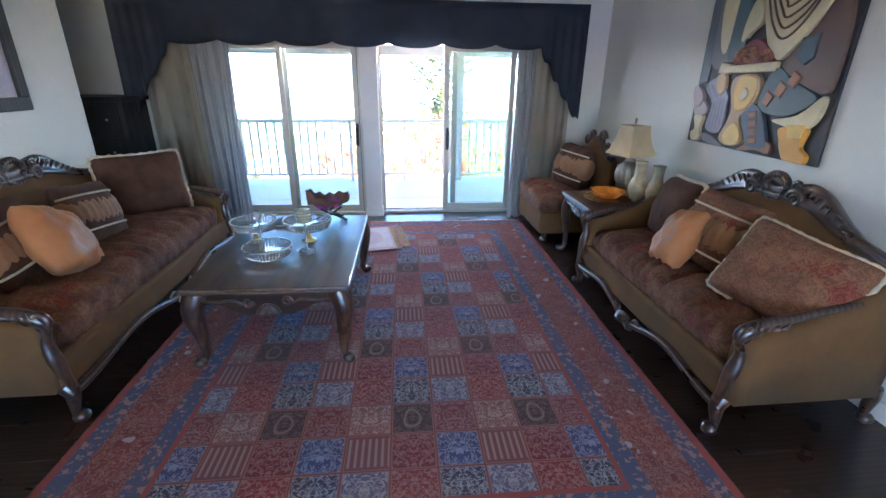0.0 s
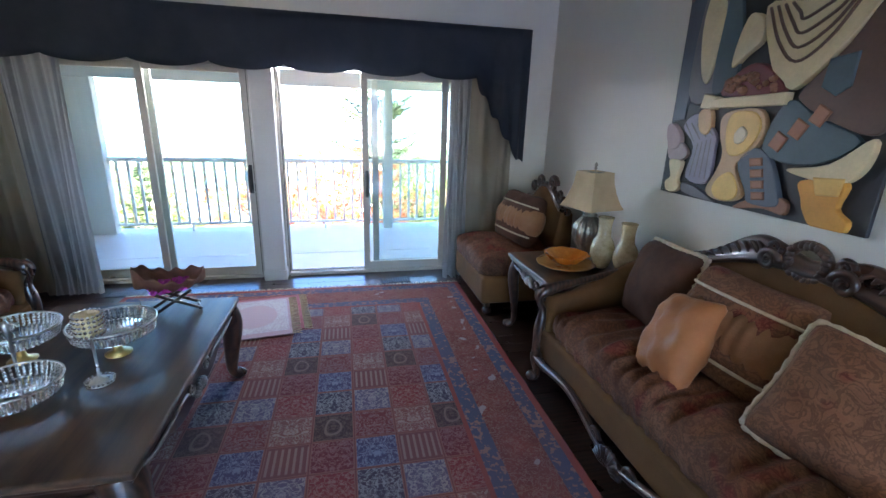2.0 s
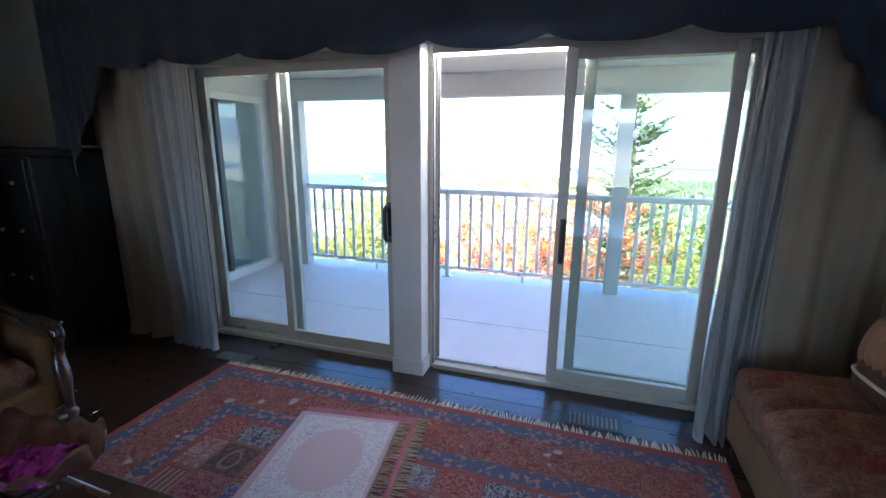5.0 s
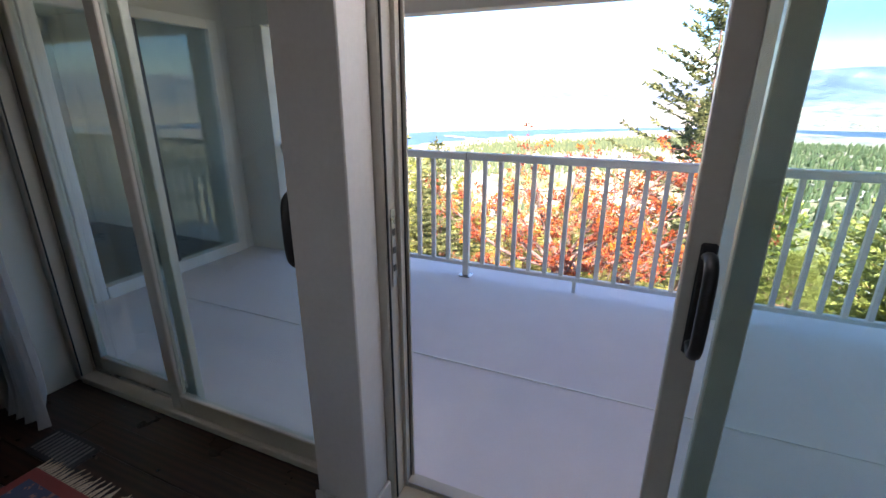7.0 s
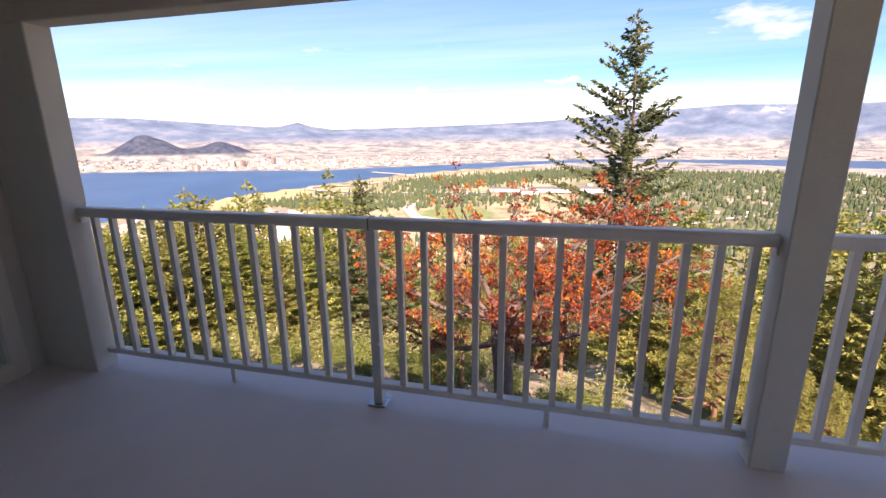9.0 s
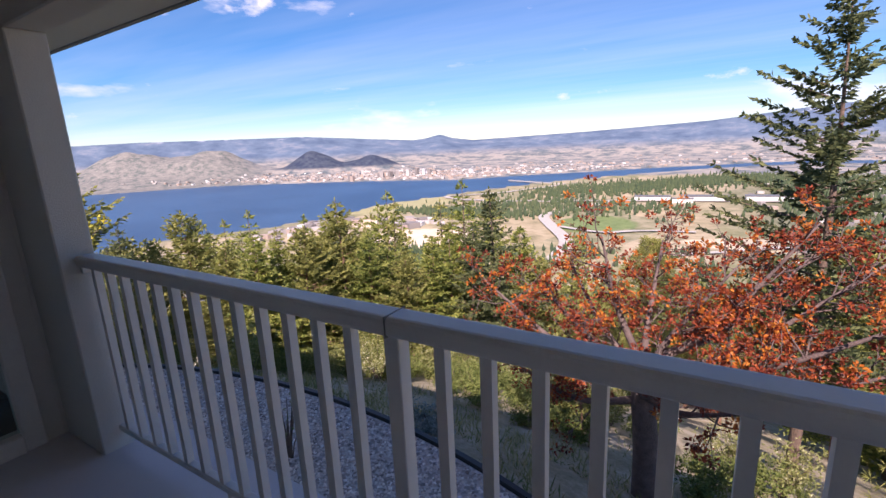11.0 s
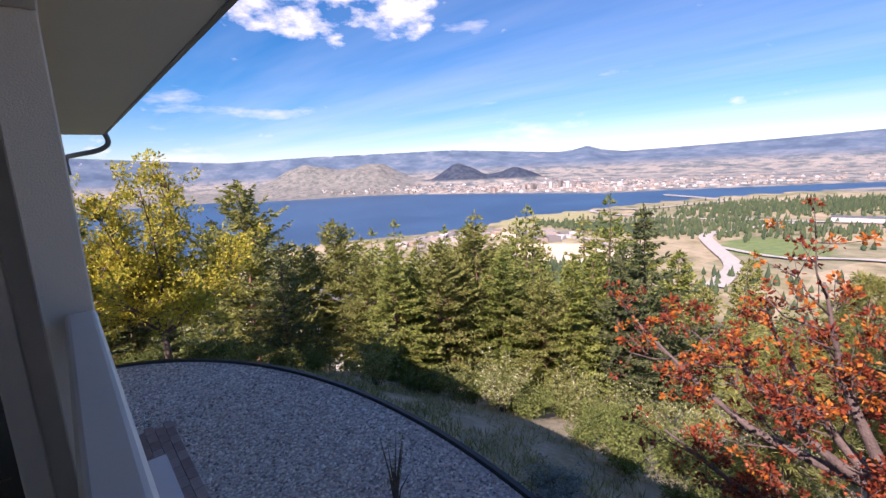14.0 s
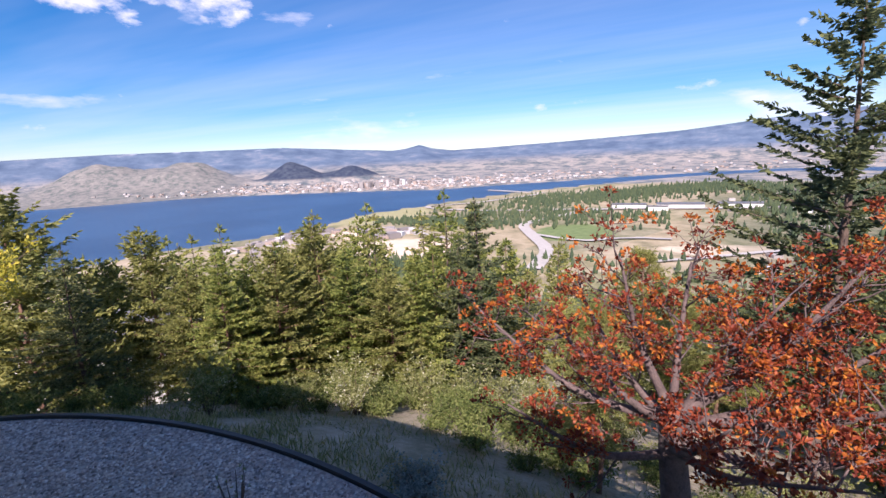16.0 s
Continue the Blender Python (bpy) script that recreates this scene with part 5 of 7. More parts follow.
shape("rust", 0.026, [(0.6, 0.0), (0.68, 0.06), (0.8, 0.1), (0.9, 0.09), (0.9, 0.02), (0.78, 0.03)])
shape("orange", 0.032, [(0.94, 0.2), (1.14, 0.22), (1.13, 0.1), (1.19, 0.05), (1.17, -0.01), (1.06, -0.02), (0.99, 0.05), (0.96, 0.12)])
shape("yellow", 0.04, [(1.0, 0.22), (1.14, 0.23), (1.13, 0.15), (1.03, 0.14)], False)
# upper rows
shape("brown", 0.024, [(0.02, 1.12), (0.1, 1.2), (0.24, 1.24), (0.26, 1.34), (0.06, 1.35)])
shape("tan", 0.03, [(0.55, 1.04), (0.66, 1.06), (0.74, 1.2), (0.7, 1.33), (0.58, 1.3)])
shape("orange", 0.03, [(0.78, 1.08), (0.98, 1.08), (1.06, 1.25), (0.92, 1.34), (0.8, 1.28)])
shape("brown", 0.036, [(0.74, 1.26), (1.1, 1.24), (1.14, 1.34), (0.78, 1.355)])
part("signature", box(1.1, 1.18, -0.0145, -0.0125, 0.025, 0.034), M["art_cream"], art, "small pale illegible signature")

# ---- outdoors: ground, lake, far shore ----
EX, EY = 0.1, 8.25


def lerp_table(table):
    xs, ys = zip(*sorted(table))
    return lambda a: np.interp(a, xs, ys)


ridge_el = lerp_table([(130, 2.4), (88, 2.6), (74.6, 1.65), (64.8, 2.0), (48, 2.1), (35, 1.2), (33.4, 1.35), (31.6, 1.75), (30, 1.25), (27.5, 0.9), (13.6, 1.24), (1.3, 1.67), (-7.2, 2.38), (-17.6, 2.92), (-26.4, 2.6), (-60, 2.4), (-90, 2.2)])
r_far = lerp_table([(130, 2600), (85, 2800), (70, 2757), (60, 2530), (48.6, 2237), (30, 1900), (13.6, 2142), (1.1, 2470), (-8, 2750), (-14, 2700), (-25, 2900), (-60, 2900)])
r_near = lerp_table([(130, 500), (85, 700), (66, 860), (46, 925), (40, 1120), (32, 1261), (20.4, 1560), (9.6, 1881), (-8, 2500), (-23.5, 2250), (-60, 2400)])


def lumps(x, y, s, seed=0.0):
    """Smooth uneven numbers about -1 to 1, from a few crossed waves."""
    v = 0
    for k, (a, b, c) in enumerate(((1.0, 0.37, 0.0), (-0.62, 1.13, 1.7), (1.9, -1.31, 4.1), (2.7, 2.3, 2.2), (-4.1, 3.3, 0.6))):
        v = v + np.sin((x * a + y * b) / s + c + seed) * (0.5, 0.4, 0.22, 0.16, 0.1)[k]
    return v


def terrace_q(x, y):
    return np.sqrt(((x + 5) / 8.3) ** 2 + ((y - 7.5) / 4.95) ** 2)


def ground_z(x, y):
    x, y = np.asarray(x, float), np.asarray(y, float)
    r = np.hypot(x - EX, y - EY)
    a = np.degrees(np.arctan2(-(x - EX), y - EY))
    q = terrace_q(x, y)
    d = np.hypot(x + 5, y - 7.5) * (1 - 1 / np.maximum(q, 1.0))
    slope = -3.1 - 0.5 * np.minimum(d, 45) - 0.3 * np.clip(d - 45, 0, 340)
    slope = slope + 0.18 * lumps(x, y, 2.2) * np.clip(d / 3, 0, 1) + 1.0 * lumps(x, y, 17, 2) * np.clip((d - 15) / 30, 0, 1)
    land = np.maximum(slope, -127.5 + 2.0 * lumps(x, y, 90) + 1.0 * lumps(x, y, 31, 3))
    rn, rf = r_near(a), r_far(a)
    shore = np.clip((rn + 18 * lumps(x, y, 60, 1) - r) / 60, -1, 1) * 6 - 130.3
    land = np.where(r > rn - 400, np.minimum(land, shore + 0 * land + np.where(r < rn, 3, 0)), land)
    crest = 1.4 + 4300 * np.tan(np.radians(ridge_el(a)))
    t = np.clip((r - rf) / (4300 - rf), 0, 1)
    far = -131 + 10 * np.clip((r - rf) / 40, 0, 1) * 0.6 + (crest + 125) * (0.18 * t + 0.82 * np.clip((t - 0.45) / 0.55, 0, 1) ** 1.3)
    far = far + 14 * lumps(x, y, 160, 2) * np.clip(t * 2.2 - 0.6, 0, 1) * (1 - t) * 2.4
    # the dark mound and the brown hillside on the far shore
    for az, w, rr, wr, top in ((47, 4.2, 2950, 260, 120), (40, 4.5, 2850, 230, 82), (65, 9, 3150, 420, 150), (57, 6, 3050, 350, 110)):
        far = far + top * np.exp(-((a - az) / w) ** 2 * 2 - ((r - rr) / wr) ** 2 * 2) * (1 + 0.16 * lumps(x, y, 70, 5))
    far = np.where(r > 4300, far - (r - 4300) * 0.5, far)
    z = np.where(r < (rn + rf) / 2, land, np.maximum(far, -136))
    return np.where((q < 1) | (y < 8.3) & (r < 14), -3.1, z)


AZ = np.concatenate([np.arange(-90, -38, 2.0), np.arange(-38, 100, 0.42), np.arange(100, 271, 6.0)])
RR = np.concatenate([[0.6, 2, 3.2], np.geomspace(4, 60, 70), np.geomspace(63, 1900, 70), np.arange(1925, 4330, 27), [4400, 4600, 4850]])
A2, R2 = np.meshgrid(np.radians(AZ), RR)
GX, GY = EX - R2 * np.sin(A2), EY + R2 * np.cos(A2)
GZ = ground_z(GX, GY)
na, nr = len(AZ), len(RR)
idx = np.arange(na * nr).reshape(nr, na)
quads = np.stack([idx[:-1, :-1], idx[1:, :-1], idx[1:, 1:], idx[:-1, 1:]], -1).reshape(-1, 4)
wrap = np.stack([idx[:-1, -1], idx[1:, -1], idx[1:, 0], idx[:-1, 0]], -1)


def raw_mesh(name, verts, faces, material, smooth=False):
    me = bpy.data.meshes.new(name)
    me.from_pydata(np.asarray(verts).tolist(), [], np.asarray(faces).tolist() if isinstance(faces, np.ndarray) else faces)
    if smooth:
        me.polygons.foreach_set("use_smooth", [True] * len(me.polygons))
    me.materials.append(material)
    return me


# ground material: grass and earth near by, fields and woods in the valley, far wooded hills with haze painted in as
# blue
m = Mat("ground")
px, py, pz = m.xyz()
dx, dy = m.math("SUBTRACT", px, EX), m.math("SUBTRACT", py, EY)
rad = m.math("SQRT", m.math("ADD", m.math("MULTIPLY", dx, dx), m.math("MULTIPLY", dy, dy)))
n1, n2, n3 = m.noise(0.9, 6, 0.65), m.noise(9, 5, 0.7), m.noise(0.16, 4)
near = m.ramp(m.math("ADD", m.math("MULTIPLY", n1, 0.6), m.math("MULTIPLY", n2, 0.4)), [(0.3, (0.15, 0.145, 0.075)), (0.45, (0.27, 0.23, 0.14)), (0.56, (0.4, 0.33, 0.23)), (0.72, (0.54, 0.47, 0.37))])
cell = m.voronoi(0.012, "F1", "Color", m.map((1, 0.55, 0), (0, 0, 0.5)))
cs = m.n.new("ShaderNodeSeparateColor")
m.l.new(cell, cs.inputs[0])
fields = m.ramp(cs.outputs[0], [(0.0, (0.13, 0.15, 0.05)), (0.25, (0.3, 0.24, 0.14)), (0.45, (0.07, 0.1, 0.04)), (0.62, (0.36, 0.29, 0.19)), (0.82, (0.22, 0.2, 0.1))], "CONSTANT")
fn = m.noise(0.03, 8, 0.7)
fields = m.mix(0.55, fields, m.ramp(fn, [(0.35, (0.08, 0.095, 0.04)), (0.46, (0.28, 0.24, 0.14)), (0.6, (0.48, 0.39, 0.27))]))


def blob(cx, cy, rx, ry, soft=0.25):
    u = m.math("DIVIDE", m.math("SUBTRACT", px, cx), rx)
    v = m.math("DIVIDE", m.math("SUBTRACT", py, cy), ry)
    dd = m.math("ADD", m.math("ADD", m.math("MULTIPLY", u, u), m.math("MULTIPLY", v, v)), m.math("MULTIPLY", m.math("SUBTRACT", m.noise(0.02, 5), 0.5), 1.6))
    return m.step(dd, 1.0 + soft, 1.0 - soft)


sand = m.ramp(m.noise(0.05, 8, 0.7), [(0.3, (0.5, 0.39, 0.27)), (0.6, (0.68, 0.55, 0.41)), (0.8, (0.78, 0.68, 0.54))])
lawn = m.ramp(m.noise(0.08, 4), [(0.3, (0.1, 0.15, 0.045)), (0.7, (0.17, 0.22, 0.08))])
straw = m.ramp(m.noise(0.06, 5), [(0.3, (0.26, 0.25, 0.12)), (0.7, (0.38, 0.34, 0.18))])
fields = m.mix(blob(-640, 880, 90, 170), fields, straw)
fields = m.mix(blob(-375, 545, 95, 75), fields, sand)
fields = m.mix(blob(-520, 640, 60, 50), fields, sand)
fields = m.mix(blob(-165, 735, 60, 75), fields, lawn)
fields = m.mix(blob(60, 640, 90, 40), fields, sand)
wooded = m.ramp(m.noise(0.035, 8, 0.75), [(0.36, (0.05, 0.07, 0.035)), (0.5, (0.12, 0.13, 0.07)), (0.62, (0.24, 0.2, 0.13)), (0.75, (0.36, 0.31, 0.22))])
fields = m.mix(m.math("MULTIPLY", m.step(m.math("SUBTRACT", px, m.math("MULTIPLY", py, 0.05)), -90, 120), 0.85), fields, wooded)
mid = m.mix(m.step(rad, 45, 140), near, m.ramp(m.noise(0.05, 6, 0.7), [(0.35, (0.05, 0.07, 0.025)), (0.6, (0.13, 0.14, 0.06)), (0.75, (0.24, 0.2, 0.12))]))
mid = m.mix(m.step(rad, 330, 430), mid, fields)
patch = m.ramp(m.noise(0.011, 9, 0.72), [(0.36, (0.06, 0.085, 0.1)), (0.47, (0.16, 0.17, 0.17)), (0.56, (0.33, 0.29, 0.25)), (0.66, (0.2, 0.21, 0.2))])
# far hills: the blue of distance haze is put into their colour
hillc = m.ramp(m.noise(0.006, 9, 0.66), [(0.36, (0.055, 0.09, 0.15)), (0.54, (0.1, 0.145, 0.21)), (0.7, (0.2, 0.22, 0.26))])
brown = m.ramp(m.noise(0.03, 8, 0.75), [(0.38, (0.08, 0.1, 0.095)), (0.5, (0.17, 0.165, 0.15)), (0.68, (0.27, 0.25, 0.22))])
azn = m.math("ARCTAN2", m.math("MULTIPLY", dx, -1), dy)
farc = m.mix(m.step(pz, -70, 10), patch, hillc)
bh = m.math("MULTIPLY", m.step(azn, radians(51), radians(56)), m.step(rad, 3650, 3350))
farc = m.mix(bh, farc, brown)
dk = m.math("MULTIPLY", m.math("MULTIPLY", m.step(azn, radians(33), radians(37)), m.step(azn, radians(53), radians(50))), m.math("MULTIPLY", m.step(pz, -90, -72), m.step(rad, 3250, 3100)))
farc = m.mix(dk, farc, m.ramp(m.noise(0.03, 6), [(0.4, (0.018, 0.03, 0.06)), (0.7, (0.06, 0.075, 0.1))]))
snow = m.math("MULTIPLY", m.step(pz, 120, 190), m.step(m.noise(0.008, 6), 0.6, 0.68))
farc = m.mix(snow, farc, (0.7, 0.72, 0.76))
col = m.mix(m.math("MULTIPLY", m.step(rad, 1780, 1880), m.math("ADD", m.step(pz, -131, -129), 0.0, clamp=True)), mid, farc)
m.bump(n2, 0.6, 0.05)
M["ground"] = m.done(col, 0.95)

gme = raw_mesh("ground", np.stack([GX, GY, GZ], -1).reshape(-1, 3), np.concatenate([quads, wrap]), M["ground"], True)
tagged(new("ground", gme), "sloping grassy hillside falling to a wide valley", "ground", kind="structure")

w = Mat("lake_water")
rip = w.noise(0.05, 8, 0.75, w.map((1, 3, 1)))
wcol = w.ramp(w.noise(0.004, 5), [(0.35, (0.028, 0.068, 0.14)), (0.7, (0.042, 0.098, 0.19))])
w.bump(rip, 0.35, 1.5)
M["lake"] = w.done(wcol, 0.42, 0, specular_ior_level=0.25)
b = bmesh.new()
bmesh.ops.create_grid(b, x_segments=1, y_segments=1, size=4600, matrix=Matrix.Translation((-400, 0, -130)))
structure("lake", b, M["lake"], "calm deep blue lake far below", "water")

# valley roads, draped a little above the land
m = Mat("pale_road")
M["road"] = m.done(m.ramp(m.noise(0.2, 5), [(0.3, (0.36, 0.33, 0.3)), (0.7, (0.46, 0.43, 0.39))]), 0.9)


def ribbon(name, pts, width, label):
    line = smooth_line([(x, y, 0) for x, y in pts], 8)
    vs, fs = [], []
    for i, p in enumerate(line):
        d = (line[min(i + 1, len(line) - 1)] - line[max(i - 1, 0)]).normalized()
        s = Vector((-d.y, d.x, 0)) * width / 2
        for q in (p + s, p - s):
            vs.append((q.x, q.y, float(ground_z(q.x, q.y)) + 2.2))
    for i in range(len(line) - 1):
        fs.append((2 * i, 2 * i + 1, 2 * i + 3, 2 * i + 2))
    return tagged(new(name, raw_mesh(name, vs, fs, M["road"])), label, "road", kind="structure")


ribbon("road", [(-150, 480), (-167, 589), (-225, 700), (-262, 780), (-252, 850), (-170, 1022), (-60, 1050), (180, 1080)], 19, "pale curving road in the valley")
ribbon("highway", [(-420, 1400), (-500, 1180), (-620, 1060), (-560, 1000), (-400, 985), (-170, 1022)], 16, "pale highway looping over the headland")
ribbon("track", [(-225, 700), (-140, 660), (-90, 690), (-20, 700)], 10, "pale side road past a green field")
ribbon("lane", [(-540, 700), (-450, 690), (-330, 620), (-270, 600)], 7, "pale track above the gravel pit")
ribbon("shore_road", [(420, 900), (250, 760), (60, 620), (-60, 520)], 9, "pale road between the houses")
tagged(part("bridge", box(-150, 150, -5, 5, -1.5, 1.5), M["road"], m=pose(-545, 1512, -126.5, 0, 0, math.degrees(math.atan2(-142, 239)))), "long low pale bridge across the lake", "bridge", kind="structure")


def scatter_boxes(name, n, place, size, height, cols, label, seed, category):
    rng = random.Random(seed)
    vs, fs = [], []
    for _ in range(n):
        x, y = place(rng)
        z = float(ground_z(x, y))
        if z < -129.5 or math.hypot(x, y) > 1900 and z > -95:
            continue
        w_, d_, h_, t = rng.uniform(*size), rng.uniform(*size), rng.uniform(*height), rng.uniform(0, 3.1)
        k = len(vs)
        c, s = math.cos(t), math.sin(t)
        for zz in (z - 2, z + h_):
            for ux, uy in ((-1, -1), (1, -1), (1, 1), (-1, 1)):
                vs.append((x + (ux * w_ * c - uy * d_ * s) / 2, y + (ux * w_ * s + uy * d_ * c) / 2, zz))
        for f in ((4, 5, 6, 7), (0, 1, 5, 4), (1, 2, 6, 5), (2, 3, 7, 6), (3, 0, 4, 7)):
            fs.append(tuple(k + i for i in f))
    mt = Mat(name + "_walls")
    geo = mt.n.new("ShaderNodeNewGeometry")
    M[name] = mt.done(mt.ramp(geo.outputs["Random Per Island"], cols, "CONSTANT"), 0.85)
    return tagged(new(name, raw_mesh(name, vs, fs, M[name])), label, category, kind="stuff")


def polar(a, r):
    return EX - r * math.sin(radians(a)), EY + r * math.cos(radians(a))


PALE = [(0, (0.3, 0.27, 0.25)), (0.3, (0.44, 0.4, 0.37)), (0.5, (0.2, 0.18, 0.17)), (0.68, (0.36, 0.28, 0.23)), (0.9, (0.62, 0.6, 0.58))]


def in_town(rng):
    a = rng.gauss(36, 11) if rng.random() < 0.7 else rng.uniform(-30, 66)
    return polar(a, float(r_far(a)) + 30 + abs(rng.gauss(0, 330)))


scatter_boxes("town", 1700, in_town, (7, 20), (3, 7), PALE, "pale far-off town along the lake shore", 3, "town")
scatter_boxes("town_towers", 26, lambda g: polar(g.gauss(37, 4.5), 2130 + g.uniform(0, 160)), (12, 18), (16, 36), PALE, "pale far-off tower blocks by the lake", 4, "towers")
scatter_boxes("village", 170, lambda g: (g.uniform(60, 900), g.uniform(500, 1500)), (8, 13), (3, 6), PALE, "scattered far-off houses on the valley floor", 5, "houses")
scatter_boxes("works", 26, lambda g: (g.uniform(-520, -420), g.uniform(600, 680)), (8, 24), (4, 10), PALE, "small works buildings beside the gravel pit", 6, "buildings")
scatter_boxes("shore_houses", 60, lambda g: (g.uniform(-640, -560), g.uniform(430, 640)), (8, 16), (4, 8), PALE, "small houses along the near shore", 8, "houses")
for i, (x, y, w_, d_) in enumerate(((-120, 1075, 70, 24), (-20, 1090, 90, 30), (90, 1105, 80, 28), (-60, 1030, 40, 16))):
    h_ = thing("store_building", "long white flat-roofed store building in the valley", "building", pose(x, y, float(ground_z(x, y)), 0, 0, 4), group="valley stores")
    part("wall", box(-w_ / 2, w_ / 2, -d_ / 2, d_ / 2, -2, 8), M["trim"], h_)
    part("roof", box(-w_ / 2 - 1, w_ / 2 + 1, -d_ / 2 - 1, d_ / 2 + 1, 8, 9.2), M["gutter"], h_)

# far woods: many small pointed crowns
rng = random.Random(11)
vs, fs = [], []


def far_tree(x, y, h_, w_):
    z = float(ground_z(x, y))
    if z < -129.4:
        return
    k = len(vs)
    n = 5
    t0 = rng.uniform(0, 6)
    for rr, zz in ((w_ * 0.8, 0.02), (w_, 0.28), (w_ * 0.6, 0.6)):
        for i in range(n):
            q = t0 + 2 * math.pi * i / n
            vs.append((x + rr * rng.uniform(0.7, 1.2) * math.cos(q), y + rr * rng.uniform(0.7, 1.2) * math.sin(q), z + h_ * zz))
    vs.append((x, y, z + h_))
    for ring in range(2):
        for i in range(n):
            j = (i + 1) % n
            fs.append((k + ring * n + i, k + ring * n + j, k + (ring + 1) * n + j, k + (ring + 1) * n + i))
    for i in range(n):
        fs.append((k + 2 * n + i, k + 2 * n + (i + 1) % n, k + 3 * n))


for i in range(9000):
    kind = rng.random() if i < 5200 else 0.7
    if kind < 0.42:
        t = rng.random()
        x, y = -390 + 520 * t + rng.gauss(0, 60), 1130 + 560 * t + rng.gauss(0, 90)
    elif kind < 0.55:
        x, y = rng.gauss(-430, 70), rng.gauss(780, 18)
    elif kind < 0.65:
        x, y = rng.gauss(-250, 130), rng.gauss(900, 60)
    elif kind < 0.8:
        x, y = rng.uniform(100, 900), rng.uniform(550, 1700)
    elif kind < 0.9:
        x, y = rng.gauss(-330, 60), rng.gauss(430, 25)
    else:
        x, y = polar(rng.uniform(-40, 75), rng.uniform(330, 560))
    far_tree(x, y, rng.uniform(7, 16), rng.uniform(2.0, 3.6))
mt = Mat("far_woods")
geo = mt.n.new("ShaderNodeNewGeometry")
M["far_woods"] = mt.done(mt.mix(0.4, mt.ramp(geo.outputs["Random Per Island"], [(0, (0.03, 0.055, 0.03)), (0.5, (0.055, 0.085, 0.035)), (1, (0.1, 0.12, 0.05))]), mt.ramp(mt.noise(0.4, 4), [(0.3, (0.02, 0.04, 0.02)), (0.7, (0.08, 0.11, 0.045))])), 0.9)
tagged(new("far_woods", raw_mesh("far_woods", vs, fs, M["far_woods"])), "dark green conifer woods on the valley floor", "woods", kind="stuff")

# ---- gravel terrace ----
m = Mat("gravel")
vcol = m.voronoi(26, "F1", "Color")
sc = m.n.new("ShaderNodeSeparateColor")
m.l.new(vcol, sc.inputs[0])
m.bump(m.voronoi(26, "F1", "Distance"), 0.9, 0.02)
M["gravel"] = m.done(m.mix(0.3, m.ramp(sc.outputs[1], [(0, (0.26, 0.22, 0.19)), (0.4, (0.47, 0.4, 0.35)), (0.7, (0.62, 0.53, 0.45)), (1, (0.75, 0.68, 0.6))]), m.ramp(m.noise(0.6, 4), [(0.3, (0.3, 0.26, 0.23)), (0.7, (0.48, 0.42, 0.38))])), 0.9)
b = bmesh.new()
ring = [(-5 + 8.26 * math.cos(t), 7.5 + 4.91 * math.sin(t)) for t in np.linspace(0, math.pi, 80)]
f = b.faces.new([b.verts.new((x, max(y, 8.4), -3.02)) for x, y in ring])
ex = bmesh.ops.extrude_face_region(b, geom=[f])
bmesh.ops.translate(b, verts=[v for v in ex["geom"] if isinstance(v, bmesh.types.BMVert)], vec=(0, 0, -0.1))
bmesh.ops.recalc_face_normals(b, faces=b.faces)
structure("gravel_terrace", b, M["gravel"], "flat terrace of grey and tan gravel", "gravel")
m = Mat("pebble")
geo = m.n.new("ShaderNodeNewGeometry")
M["pebble"] = m.done(m.ramp(geo.outputs["Random Per Island"], [(0, (0.2, 0.155, 0.13)), (0.25, (0.43, 0.345, 0.3)), (0.5, (0.62, 0.5, 0.41)), (0.75, (0.75, 0.64, 0.54)), (1, (0.86, 0.8, 0.73))]), 0.85)
rng = np.random.default_rng(5)
N = 26000
X = rng.uniform(-13.2, 1.5, N)
Y = rng.uniform(8.45, 12.4, N)
ok = (terrace_q(X, Y) < 0.985) & ~((X > -9.25) & (X < -4.4) & (Y < 9.2)) & ((Y > 9.3) | (X < -2.5) | (X > 9))
X, Y = X[ok], Y[ok]
N = len(X)
S = rng.uniform(0.018, 0.042, N)
octa = np.array([(1, 0, 0), (-1, 0, 0), (0, 1, 0), (0, -1, 0), (0, 0, 1), (0, 0, -1)], float)
tri = np.array([(0, 2, 4), (2, 1, 4), (1, 3, 4), (3, 0, 4), (2, 0, 5), (1, 2, 5), (3, 1, 5), (0, 3, 5)])
th = rng.uniform(0, 6.28, N)
V = octa[None] * rng.uniform(0.6, 1.3, (N, 6, 1)) * np.array([1, 0.8, 0.6])
Vx = V[..., 0] * np.cos(th)[:, None] - V[..., 1] * np.sin(th)[:, None]
Vy = V[..., 0] * np.sin(th)[:, None] + V[..., 1] * np.cos(th)[:, None]
V = np.stack([Vx, Vy, V[..., 2]], -1) * S[:, None, None] + np.stack([X, Y, np.full(N, -3.012)], -1)[:, None]
tagged(new("pebbles", raw_mesh("pebbles", V.reshape(-1, 3), (tri[None] + 6 * np.arange(N)[:, None, None]).reshape(-1, 3), M["pebble"])), "loose grey, tan and white gravel pebbles", "gravel", kind="stuff")
# dark edging round the gravel
rings = []
for t in np.linspace(0.1, 3.0, 90):
    c, s = math.cos(t), math.sin(t)
    rings.append([(-5 + (8.3 + o) * c, 7.5 + (4.95 + o) * s, z) for o, z in ((-0.03, -3.14), (0.05, -3.14), (0.05, -2.955), (-0.03, -2.955))])
structure("edging", loft(rings), M["black"], "dark weathered edging round the gravel", "edging")

